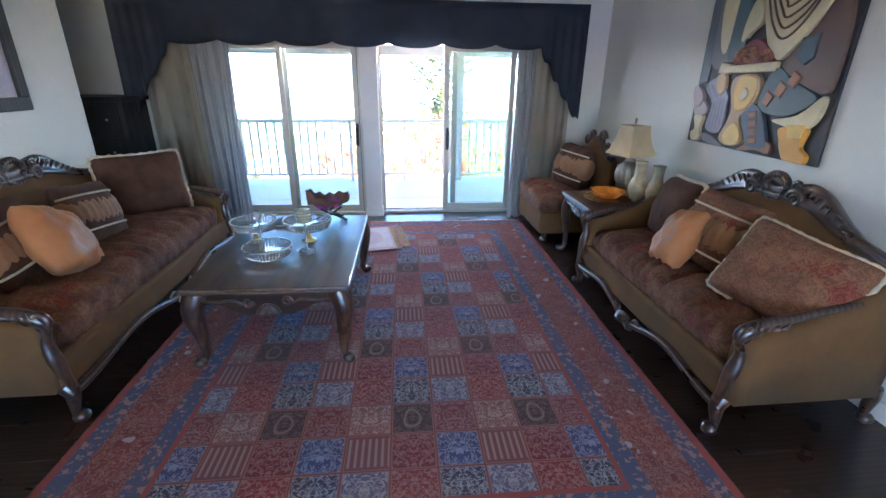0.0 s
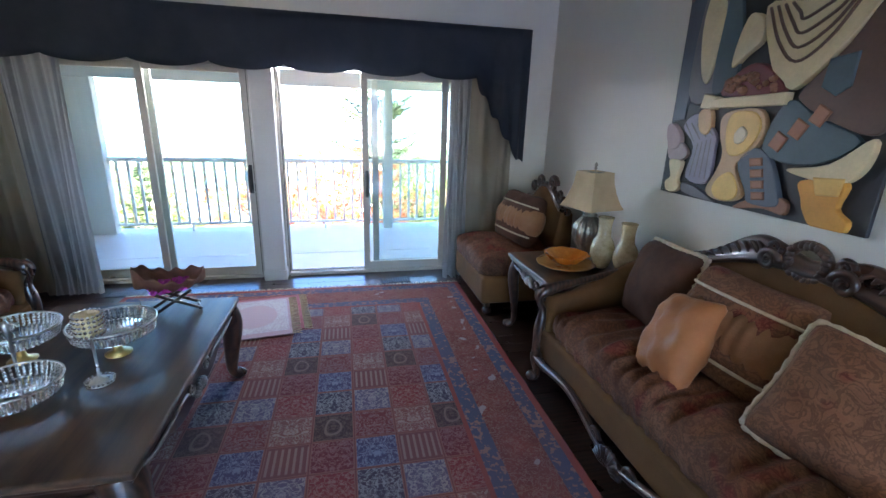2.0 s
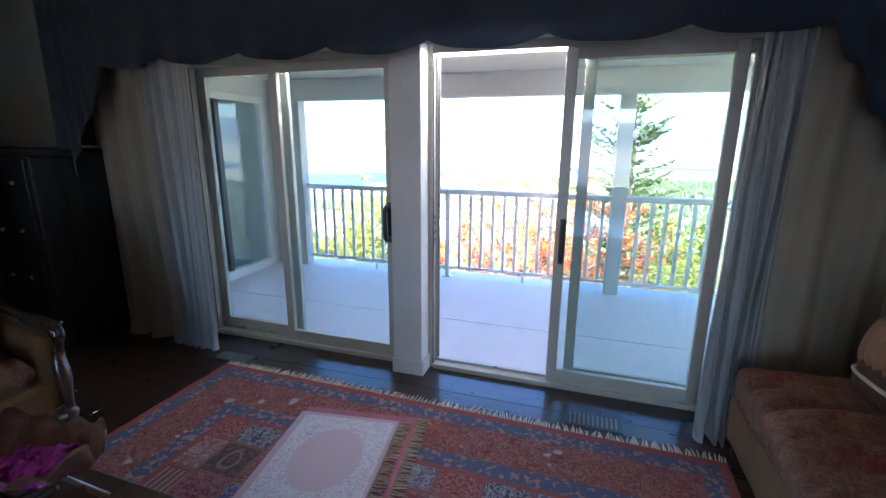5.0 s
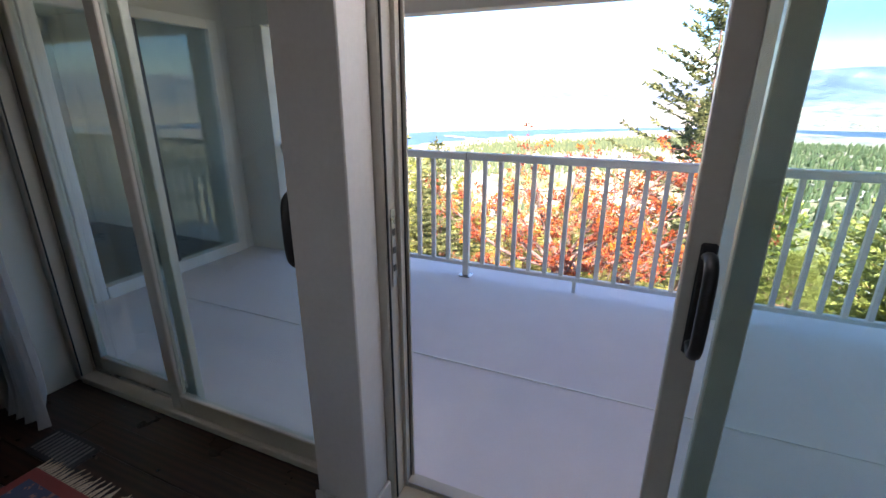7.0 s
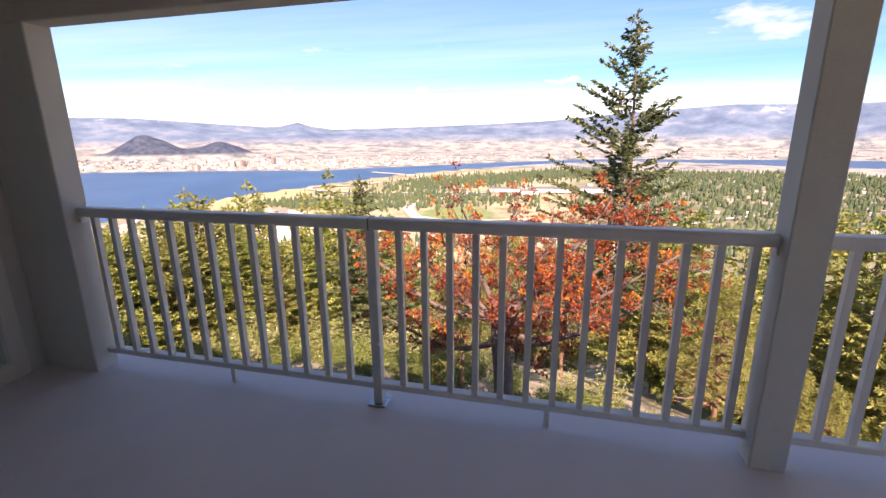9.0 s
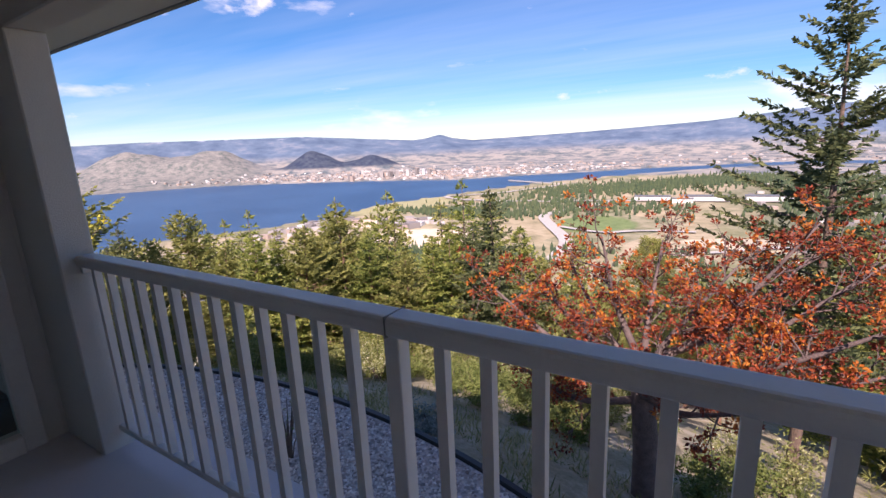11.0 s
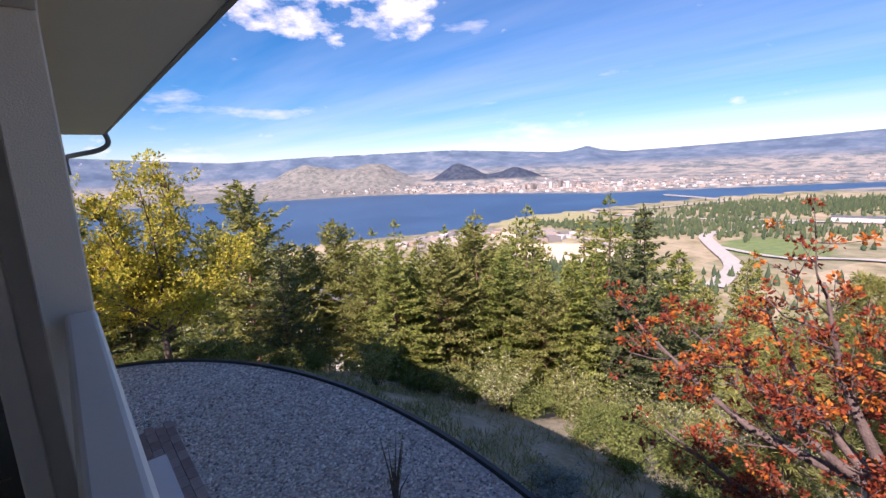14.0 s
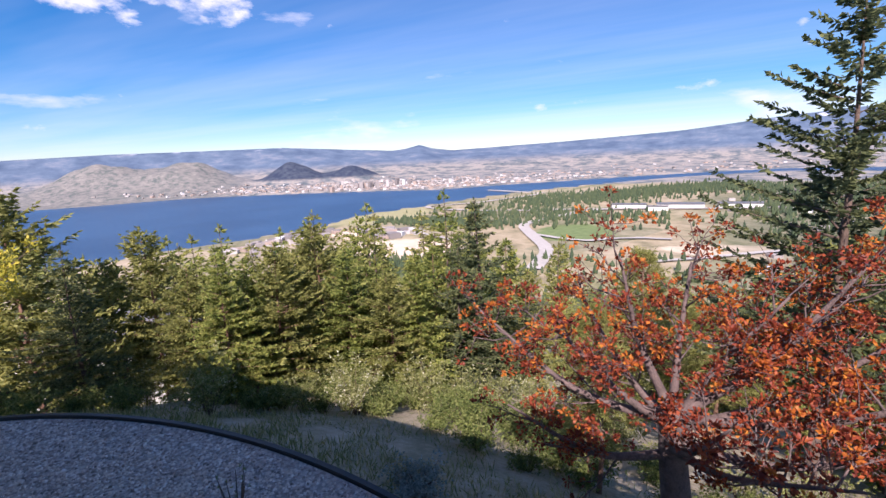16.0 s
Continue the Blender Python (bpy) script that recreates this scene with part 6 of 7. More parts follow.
# ---- trees and shrubs ----
def leafy(name, stops, rough=0.6, trans=0.42, patch=1.2):
    m = Mat(name)
    geo = m.n.new("ShaderNodeNewGeometry")
    inf = m.n.new("ShaderNodeObjectInfo")
    f = m.math("ADD", m.math("MULTIPLY", geo.outputs["Random Per Island"], 0.55), m.math("MULTIPLY", m.noise(patch, 4, 0.6), 0.45))
    f = m.math("ADD", f, m.math("MULTIPLY", m.math("SUBTRACT", inf.outputs["Random"], 0.5), 0.18))
    col = m.ramp(f, stops)
    m.done(col, rough, 0, specular_ior_level=0.25)
    t = m.n.new("ShaderNodeBsdfTranslucent")
    m.l.new(col, t.inputs[0])
    x = m.n.new("ShaderNodeMixShader")
    x.inputs[0].default_value = trans
    m.l.new(m.b.outputs[0], x.inputs[1])
    m.l.new(t.outputs[0], x.inputs[2])
    m.l.new(x.outputs[0], m.n["Material Output"].inputs[0])
    return m.m


M["needle"] = leafy("fir_needles", [(0.2, (0.09, 0.12, 0.03)), (0.5, (0.2, 0.24, 0.055)), (0.85, (0.4, 0.4, 0.1))])
M["needle_dark"] = leafy("dark_fir_needles", [(0.2, (0.05, 0.07, 0.035)), (0.5, (0.125, 0.15, 0.062)), (0.85, (0.27, 0.28, 0.11))])
M["needle_pine"] = leafy("pine_needles", [(0.2, (0.12, 0.13, 0.035)), (0.5, (0.25, 0.255, 0.07)), (0.85, (0.43, 0.41, 0.13))])
# maple leaf in two tones: shaded red and sunlit orange painted in
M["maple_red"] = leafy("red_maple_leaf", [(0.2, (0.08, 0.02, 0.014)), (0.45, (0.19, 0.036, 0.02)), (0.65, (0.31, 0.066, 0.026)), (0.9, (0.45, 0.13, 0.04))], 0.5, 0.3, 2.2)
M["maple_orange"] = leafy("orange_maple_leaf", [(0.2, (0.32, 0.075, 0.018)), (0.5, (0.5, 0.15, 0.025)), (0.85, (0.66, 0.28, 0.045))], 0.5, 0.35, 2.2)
M["maple_yellow"] = leafy("yellow_maple_leaf", [(0.2, (0.2, 0.2, 0.035)), (0.5, (0.42, 0.39, 0.05)), (0.8, (0.62, 0.5, 0.06)), (0.97, (0.66, 0.42, 0.06))], 0.5, 0.35)
M["shrub"] = leafy("shrub_leaf", [(0.2, (0.08, 0.11, 0.03)), (0.55, (0.2, 0.24, 0.065)), (0.9, (0.38, 0.38, 0.14))])
M["blossom"] = leafy("blossom", [(0.2, (0.14, 0.17, 0.05)), (0.55, (0.3, 0.3, 0.1)), (0.72, (0.42, 0.41, 0.2)), (0.8, (0.7, 0.68, 0.5)), (0.95, (0.78, 0.77, 0.64))])
M["sage"] = leafy("grey_sage_leaf", [(0.2, (0.13, 0.17, 0.15)), (0.8, (0.34, 0.4, 0.37))])
M["grass"] = leafy("grass_blade", [(0.2, (0.14, 0.17, 0.06)), (0.5, (0.28, 0.28, 0.11)), (0.8, (0.5, 0.44, 0.26))])
M["bark"] = plain("bark", (0.06, 0.04, 0.03), (0.2, 0.135, 0.1), 7, 0.9, bump=0.9, dist=0.03, fine=30)
M["bark_red"] = plain("pine_bark", (0.12, 0.06, 0.04), (0.32, 0.18, 0.12), 5, 0.9, bump=0.9, dist=0.03, fine=26)
M["bark_grey"] = plain("maple_bark", (0.05, 0.035, 0.032), (0.2, 0.14, 0.125), 6, 0.85, bump=0.7, dist=0.02, fine=40)


class Leaves:
    """Collects many small leaf blades as one mesh."""

    def __init__(self, seed):
        self.v, self.f, self.r = [], [], random.Random(seed)

    def blade(self, p, d, length, width, curl=0.2):
        """A pointed blade from p along d, folded a little."""
        r = self.r
        d = d.normalized()
        s = d.cross(Vector((r.uniform(-1, 1), r.uniform(-1, 1), r.uniform(-0.3, 1)))).normalized()
        n = s.cross(d)
        mid = p + d * length * 0.5 + n * length * curl * r.uniform(-1, 1)
        k = len(self.v)
        self.v += [tuple(p), tuple(mid + s * width / 2), tuple(p + d * length), tuple(mid - s * width / 2)]
        self.f.append((k, k + 1, k + 2, k + 3))

    def mesh(self, name, mat):
        return raw_mesh(name, self.v, self.f, mat)


def conifer(name, label, h, rad, needles, bark, seed, whorls=26, per=7, blade=0.26, dense=1.0, bare=0.12, droop=0.18, ragged=0.25, upturn=0.1, width=0.34, taper=0.85):
    """A tapered trunk with whorls of drooping boughs that carry sprays of needles."""
    r = random.Random(seed)
    L = Leaves(seed)
    root = thing(name, label, "tree")
    lean = Vector((r.uniform(-0.02, 0.02), r.uniform(-0.02, 0.02), 1)) * h
    line = [lean * t + Vector((math.sin(t * 5 + seed) * 0.012 * h * t, math.cos(t * 4) * 0.01 * h * t, 0)) for t in np.linspace(0, 1, 9)]
    bm = tube([(0, 0, -0.6)] + [tuple(p) for p in line], [h * 0.016] + [max(h * 0.013 * (1 - t) ** 0.9, 0.012) for t in np.linspace(0, 1, 9)], 7)
    lopside = r.uniform(0, 6)
    for wi in range(whorls):
        f = bare + (1 - bare) * (wi + r.uniform(-0.3, 0.3)) / whorls
        f = min(max(f, bare * 0.7), 0.985)
        base = line[0].lerp(line[-1], f)
        env = rad * ((1 - f) / (1 - bare)) ** taper * (0.55 + 0.45 * min(1, (f - bare * 0.5) / 0.12 + 0.3))
        for k in range(max(3, int(per * (1 - 0.35 * f) + 0.5))):
            ang = r.uniform(0, 6.283)
            ln = env * r.uniform(1 - ragged * 1.6, 1 + ragged * 0.6) * (1 + 0.15 * math.cos(ang - lopside)) + 0.08
            if ln < 0.06:
                continue
            out = Vector((math.cos(ang), math.sin(ang), 0))
            slope = upturn + 0.55 * f - droop * (1 - f)
            pts = [base + out * ln * t + Vector((0, 0, ln * (slope * t - droop * t * t + 0.12 * t ** 3))) for t in (0, 0.35, 0.7, 1)]
            if ln > rad * 0.3 and r.random() < 0.55:
                tube(pts, [0.011 * ln + 0.006, 0.008 * ln + 0.004, 0.005, 0.003], 3, bm)
            steps = max(2, int(ln * 6.5 * dense / (blade / 0.26)))
            for s in range(steps):
                t = 0.16 + 0.86 * (s + r.random()) / steps
                i = min(2, int(t * 3))
                p = pts[i].lerp(pts[i + 1], min(1.15, t * 3 - i))
                side = Vector((-out.y, out.x, 0))
                for sg in (-1, 1):
                    d = out * r.uniform(0.35, 1.0) + side * sg * r.uniform(0.3, 1.1) + Vector((0, 0, r.uniform(-0.45, 0.35)))
                    L.blade(p, d, blade * r.uniform(0.6, 1.35) * (1.15 - 0.5 * t), blade * width * r.uniform(0.7, 1.3))
                if r.random() < 0.5:
                    L.blade(p, out * 0.6 + Vector((r.uniform(-0.5, 0.5), r.uniform(-0.5, 0.5), r.uniform(0.2, 0.9))), blade * r.uniform(0.4, 0.9), blade * width)
    top = line[-1]
    for _ in range(10):
        L.blade(top - Vector((0, 0, r.uniform(0, 0.5))), Vector((r.uniform(-0.6, 0.6), r.uniform(-0.6, 0.6), r.uniform(0.4, 1.2))), blade * 0.8, blade * 0.3)
    part("trunk", bm, bark, root, smooth=True)
    o = new("crown", L.mesh("crown", needles))
    o.parent = root
    return root


def pine(name, label, h, rad, seed, tuft=0.3, n=230, bare=0.3):
    """A pine: open boughs that end in round tufts of long needles."""
    r = random.Random(seed)
    L = Leaves(seed)
    root = thing(name, label, "tree")
    line = smooth_line([(0, 0, -0.6), (0.02 * h, 0, h * 0.35), (-0.015 * h, 0.02 * h, h * 0.7), (0, 0, h)], 4)
    bm = tube(line, [h * 0.018 * (1 - 0.93 * i / (len(line) - 1)) for i in range(len(line))], 8)
    for k in range(n):
        f = bare + (1 - bare) * (k + r.random()) / n
        base = Vector((0, 0, h * f))
        ang = k * 2.399 + r.uniform(-0.4, 0.4)
        env = rad * (1 - ((f - bare) / (1 - bare)) ** 1.5) ** 0.7
        ln = env * r.uniform(0.45, 1.05) + 0.15
        out = Vector((math.cos(ang), math.sin(ang), 0))
        tip = base + out * ln + Vector((0, 0, ln * r.uniform(0.0, 0.4)))
        if k % 3 == 0:
            tube([base, base.lerp(tip, 0.5) - Vector((0, 0, 0.06 * ln)), tip], [0.03 * ln + 0.008, 0.015 * ln, 0.005], 4, bm)
        for c in [tip, base.lerp(tip, 0.75) + Vector((r.uniform(-.2, .2), r.uniform(-.2, .2), r.uniform(-0.1, 0.2)))]:
            for _ in range(22):
                d = Vector((r.gauss(0, 1), r.gauss(0, 1), r.gauss(0.25, 0.8))) + out * 0.5
                L.blade(c, d, tuft * r.uniform(0.6, 1.3), tuft * 0.1, 0.1)
    part("trunk", bm, M["bark_red"], root, smooth=True)
    o = new("crown", L.mesh("crown", M["needle_pine"]))
    o.parent = root
    return root


def broadleaf(name, label, trunk_h, spread, top, leaf, bark, seed, limbs=7, leaf_size=0.09, cluster=14, twigs=5, flat=0.75, trunk_r=0.13, tilt=(0, 0), fill=1.0, stems=1, droop=0.0):
    """A forked trunk, limbs, twigs, and clusters of small leaves at the twigs' ends."""
    r = random.Random(seed)
    L = Leaves(seed)
    root = thing(name, label, "tree")
    bm = bmesh.new()
    fork = Vector((tilt[0], tilt[1], trunk_h))
    tube(smooth_line([(0, 0, -0.8), (0.03, 0.02, trunk_h * 0.4), tuple(fork)], 5), [trunk_r * (1.25 - 0.45 * i / 10) for i in range(11)], 10, bm)

    def cluster_at(c, d, n):
        for _ in range(n):
            v = Vector((r.gauss(0, 1), r.gauss(0, 1), r.gauss(0.1, 0.8))) + d * 0.6
            L.blade(c + v * leaf_size * 0.7, v, leaf_size * r.uniform(0.7, 1.5), leaf_size * r.uniform(0.5, 0.9), 0.35)

    for k in range(limbs):
        ang = 2 * math.pi * k / limbs + r.uniform(-0.35, 0.35)
        up = r.uniform(0.12, 1.0) if k % 3 else r.uniform(0.75, 1.0)
        end = Vector((math.cos(ang) * spread * math.sqrt(max(0.05, 1.05 - up * up)), math.sin(ang) * spread * flat * math.sqrt(max(0.05, 1.05 - up * up)), trunk_h + (top - trunk_h) * up - droop * (1 - up)))
        a = fork - Vector((0, 0, trunk_h * r.uniform(0, 0.22)))
        mid = a.lerp(end, 0.5) + Vector((r.uniform(-0.2, 0.2), r.uniform(-0.2, 0.2), 0.12 * spread * (0.3 - up)))
        line = smooth_line([a, mid, end], 5)
        tube(line, [trunk_r * 0.62 * (1 - 0.85 * i / (len(line) - 1)) for i in range(len(line))], 7, bm)
        for t in range(int(twigs * fill * (0.7 + 0.6 * r.random()))):
            q = r.uniform(0.22, 1.0)
            i = int(q * (len(line) - 1))
            p = line[i]
            along = (line[min(i + 1, len(line) - 1)] - line[max(i - 1, 0)]).normalized()
            d = (along * 0.7 + Vector((r.gauss(0, 0.8), r.gauss(0, 0.8), r.gauss(0.25, 0.55)))).normalized()
            ln = spread * r.uniform(0.16, 0.42)
            e = p + d * ln
            tube([p, p.lerp(e, 0.5) + Vector((0, 0, 0.04)), e], [trunk_r * 0.14 + 0.004, trunk_r * 0.09 + 0.002, 0.004], 4, bm)
            for s in range(5):
                c = p.lerp(e, 0.3 + 0.75 * s / 4) + Vector((r.gauss(0, 0.07), r.gauss(0, 0.07), r.gauss(0.02, 0.07))) * spread * 0.5
                if s % 2:
                    tube([p.lerp(e, 0.3 + 0.5 * s / 4), c], [0.005, 0.003], 3, bm)
                cluster_at(c, d, int(cluster * r.uniform(0.6, 1.2)))
    part("trunk", bm, bark, root, smooth=True)
    o = new("crown", L.mesh("crown", leaf))
    o.parent = root
    return root


def shrub(name, label, w_, h_, leaf, seed, n=420, size=0.07):
    """A low bush: bent stems with many small leaves, open inside."""
    r = random.Random(seed)
    L = Leaves(seed)
    root = thing(name, label, "shrub")
    bm = bmesh.new()
    for _ in range(14):
        a, up = r.uniform(0, 6.28), r.uniform(0.5, 1)
        e = Vector((math.cos(a) * w_ * r.uniform(0.2, 0.95), math.sin(a) * w_ * r.uniform(0.2, 0.95), h_ * up))
        tube([(0, 0, -0.15), (e.x * 0.4, e.y * 0.4, h_ * 0.5 * up), tuple(e)], [0.018, 0.012, 0.004], 4, bm)
        for _ in range(n // 14):
            q = r.uniform(0.35, 1.1)
            c = Vector((e.x * q, e.y * q, h_ * up * min(1.05, q + 0.1))) + Vector((r.gauss(0, 1), r.gauss(0, 1), r.gauss(0, 0.8))) * w_ * 0.16
            for _ in range(3):
                L.blade(c, Vector((r.gauss(0, 1), r.gauss(0, 1), r.gauss(0.3, 0.8))), size * r.uniform(0.7, 1.5), size * 0.6)
    part("stem", bm, M["bark"], root)
    o = new("foliage", L.mesh("foliage", leaf))
    o.parent = root
    return root


def stand(x, y, turn=0, scale=1.0, sink=0.05):
    return pose(x, y, float(ground_z(x, y)) - sink, 0, 0, turn) @ Matrix.Scale(scale, 4)


def put_at(az, r, scale=1.0, turn=0.0):
    x, y = polar(az, r)
    return stand(x, y, turn, scale)


def place(root, m_):
    root.matrix_basis = m_
    return root


def red_maple(label, seed, fork, limbs, trunk_r=0.17):
    """A low-forked maple; limbs as bearing, reach and rise. Light is put into the leaf colours: dark red as shaded
    within, orange as sunlit at the shoots' ends.
    """
    r = random.Random(seed)
    # first set carries the painted shade, second (young) the painted sunlight
    shaded_leaves, young = Leaves(seed), Leaves(seed + 1)
    root = thing("red_maple", label, "tree")
    bm = bmesh.new()
    top = Vector((-0.1, 0, fork))
    tube(smooth_line([(0.05, 0, -0.6), (0.03, 0.02, fork * 0.35), (-0.06, 0, fork * 0.75), tuple(top)], 4), [trunk_r * (1.3 - 0.4 * i / 12) for i in range(13)], 10, bm)

    def tuft(c, d, L, n, size):
        for _ in range(n):
            v = Vector((r.gauss(0, 1), r.gauss(0, 1), r.gauss(0.1, 0.7))) + d * 0.5
            L.blade(c + v.normalized() * size * r.uniform(0.1, 1.1), v, size * r.uniform(0.7, 1.3), size * r.uniform(0.45, 0.8), 0.3)

    def shoot(p, d, ln, depth, rad):
        e = p + d * ln
        bend = p.lerp(e, 0.5) + Vector((r.gauss(0, 0.06), r.gauss(0, 0.06), -0.05)) * ln
        tube([p, bend, e], [rad, rad * 0.7, max(rad * 0.4, 0.003)], 5 if depth else 4, bm)
        if depth:
            for k in range(4 + depth):
                q = r.uniform(0.3, 1.0)
                w = (d * 0.75 + Vector((r.gauss(0, 0.65), r.gauss(0, 0.65), r.gauss(0.2, 0.45)))).normalized()
                shoot(p.lerp(e, q), w, ln * r.uniform(0.4, 0.65), depth - 1, rad * 0.5)
            return
        # higher shoots more often take the sunlit orange, the rest the shaded red
        L = young if e.z > fork + 0.5 + r.gauss(0, 0.75) and r.random() < 0.45 else shaded_leaves
        tuft(e, d, L, r.randint(13, 20), 0.06)
        tuft(bend, d, shaded_leaves, r.randint(4, 9), 0.055)

    for k, (az_, reach, rise) in enumerate(limbs):
        a = radians(az_)
        end = Vector((math.cos(a) * reach, math.sin(a) * reach, fork + rise)) + Vector((-0.1, 0, 0))
        start = top - Vector((0, 0, r.uniform(0.0, 0.3) + (0.4 if rise < 0.9 else 0)))
        low = start.lerp(end, 0.45) + Vector((r.gauss(0, 0.08), r.gauss(0, 0.08), -0.13 * reach + 0.05 * rise))
        line = smooth_line([start, low, end], 6)
        tube(line, [trunk_r * 0.42 * (1 - 0.8 * i / (len(line) - 1)) for i in range(len(line))], 8, bm)
        total = (end - start).length
        for t in range(int(3 + total * 3.6)):
            q = r.uniform(0.28, 1.0) ** 0.8
            i = min(int(q * (len(line) - 1)), len(line) - 2)
            along = (line[i + 1] - line[i]).normalized()
            d = (along * 0.6 + Vector((r.gauss(0, 0.7), r.gauss(0, 0.7), r.gauss(0.25, 0.45)))).normalized()
            shoot(line[i], d, r.uniform(0.4, 0.75), 1, 0.014)
    part("trunk", bm, M["bark_grey"], root, smooth=True)
    for nm, L, k, lb in (("crown", shaded_leaves, "maple_red", ""), ("new_growth", young, "maple_orange", "bright orange leaves, coloured as sunlit")):
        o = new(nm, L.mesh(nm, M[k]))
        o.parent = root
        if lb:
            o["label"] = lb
    return root


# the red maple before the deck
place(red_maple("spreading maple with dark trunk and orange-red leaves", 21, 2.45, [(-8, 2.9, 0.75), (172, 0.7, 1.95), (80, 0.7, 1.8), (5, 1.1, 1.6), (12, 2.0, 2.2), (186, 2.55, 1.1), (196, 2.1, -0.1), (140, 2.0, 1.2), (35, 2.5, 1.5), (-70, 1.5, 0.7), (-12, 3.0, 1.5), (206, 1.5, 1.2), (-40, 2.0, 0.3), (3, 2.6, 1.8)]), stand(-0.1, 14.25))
# the tall fir beyond it
place(conifer("tall_fir", "tall ragged fir with upswept grey-green boughs", 11.4, 2.35, M["needle_dark"], M["bark"], 31, whorls=38, per=8, blade=0.2, dense=2.2, ragged=0.55, droop=0.1, upturn=0.05, bare=0.3, taper=0.8), stand(3.05, 22.0, 30, 1.2))
# pines to its side
pn = place(pine("pine", "light green long-needled pine on the slope", 7.0, 1.9, 41, 0.24, 260), stand(5.6, 19.6, 0, 0.8))
for x, y, s, t in ((8.3, 19.2, 0.62, 70), (9.6, 23.5, 0.75, 200), (7.2, 25.5, 1.0, 130), (12.5, 21.0, 0.6, 20)):
    copy_thing(pn, stand(x, y, t, s))
for az, r_, el_ in ((5.2, 24, -6.0), (10.5, 22, -14.5), (0.5, 27, -13.5), (-3.5, 25, -12.5)):
    x, y = polar(az, r_)
    copy_thing(pn, stand(x, y, az * 31, (1.37 + r_ * math.tan(radians(el_)) - float(ground_z(x, y))) / 7.2))
# paired reddish trunks just past the maple
p2 = place(pine("pine", "young pine with two reddish trunks on the slope", 5.0, 1.5, 43, 0.3, 90, 0.45), stand(-1.45, 16.5, 0, 0.66))
copy_thing(p2, stand(-1.7, 16.7, 80, 0.6))

# firs in the middle distance: azimuth, distance, height
base_h = 10.0
firs = [conifer("fir", "green bushy fir on the hillside", base_h, 2.9, M["needle"], M["bark_red"], 51, whorls=30, per=12, blade=0.34, dense=2.0, ragged=0.32, bare=0.15, taper=0.8, width=0.3),
        conifer("fir", "yellow-green fir with loose spreading boughs", base_h, 3.3, M["needle_pine"], M["bark_red"], 52, whorls=26, per=12, blade=0.36, dense=1.9, ragged=0.45, bare=0.2, taper=0.7, width=0.3, droop=0.1),
        conifer("fir", "dark fir with an open layered crown", base_h, 2.8, M["needle_dark"], M["bark"], 53, whorls=24, per=12, blade=0.33, dense=1.9, ragged=0.5, bare=0.14, taper=0.85, width=0.3)]
# azimuth, distance, elevation of the top in degrees, kind
FIRS = [(74, 23.5, 1.5, 1), (70.5, 20, -5.0, 2), (63.7, 25.4, -3.9, 1), (66.8, 27, -6.5, 1), (60.5, 27, -8.5, 1), (57.0, 22.5, -7.8, 0), (54.6, 24, -8.6, 0), (51.3, 24, -7.2, 1), (48.3, 27, -8.2, 1), (45.5, 27, -5.2, 1), (42.5, 25, -8.6, 0), (39.5, 27, -11.0, 0), (37.0, 24, -12.0, 1), (34.0, 25, -10.0, 0), (31.0, 28, -9.3, 0), (28.2, 26, -8.2, 2), (25.1, 29, -3.6, 2), (21.5, 27, -8.6, 0), (19.0, 25, -12.5, 1), (77.5, 30, -2.5, 2), (86, 26, -1.0, 2), (91, 25, 0.0, 1), (-14, 30, -7.5, 1), (-18, 34, -7, 0), (-30, 27, -5.5, 1), (-34, 32, -6, 0), (-39, 25, -6, 1)]
used = set()
for az_, r_, el_, kd in FIRS:
    r_ *= 0.68 if 24 < az_ < 62 else 0.92
    x, y = polar(az_, r_)
    h_ = 1.37 + r_ * math.tan(radians(el_ - 1.8)) - float(ground_z(x, y))
    mm = stand(x, y, az_ * 37, h_ / base_h)
    if kd in used:
        copy_thing(firs[kd], mm).matrix_basis = mm
    else:
        place(firs[kd], mm)
        used.add(kd)
low = [conifer("hillside_fir", "green fir further down the hillside", base_h, 2.3, M["needle"], M["bark"], 61, whorls=22, per=8, blade=0.34, dense=1.5, bare=0.08),
       conifer("hillside_fir", "yellowish fir further down the hillside", base_h, 2.5, M["needle_pine"], M["bark"], 62, whorls=22, per=8, blade=0.34, dense=1.5, bare=0.1, ragged=0.4)]
rng = random.Random(77)
first = [True, True]
for i in range(150):
    az_ = -42 + 140 * (i + rng.random()) / 150
    r_ = rng.uniform(31, 95)
    if 15 < az_ < 36 and r_ > 60:
        continue
    el_ = rng.uniform(-17, -12) if az_ > -10 else rng.uniform(-15, -10)
    el_ -= 2.5 if -6 < az_ < 14 else 0
    x, y = polar(az_, r_)
    gz = float(ground_z(x, y))
    h_ = min(1.37 + r_ * math.tan(radians(el_)) - gz, 15)
    if h_ < 2.2:
        continue
    k = i % 2
    mm = stand(x, y, rng.uniform(0, 360), h_ / base_h)
    if first[k]:
        place(low[k], mm)
        first[k] = False
    else:
        o = copy_thing(low[k], mm)
        if az_ < 14:
            o.matrix_basis = mm

# the yellow maple at the terrace's end, and a smaller orange one
place(broadleaf("yellow_maple", "spreading maple with yellow-green spring leaves", 1.7, 3.3, 6.6, M["maple_yellow"], M["bark_grey"], 71, limbs=15, leaf_size=0.095, cluster=22, twigs=19, trunk_r=0.1, flat=1.0), put_at(83.5, 15.2, 0.92))
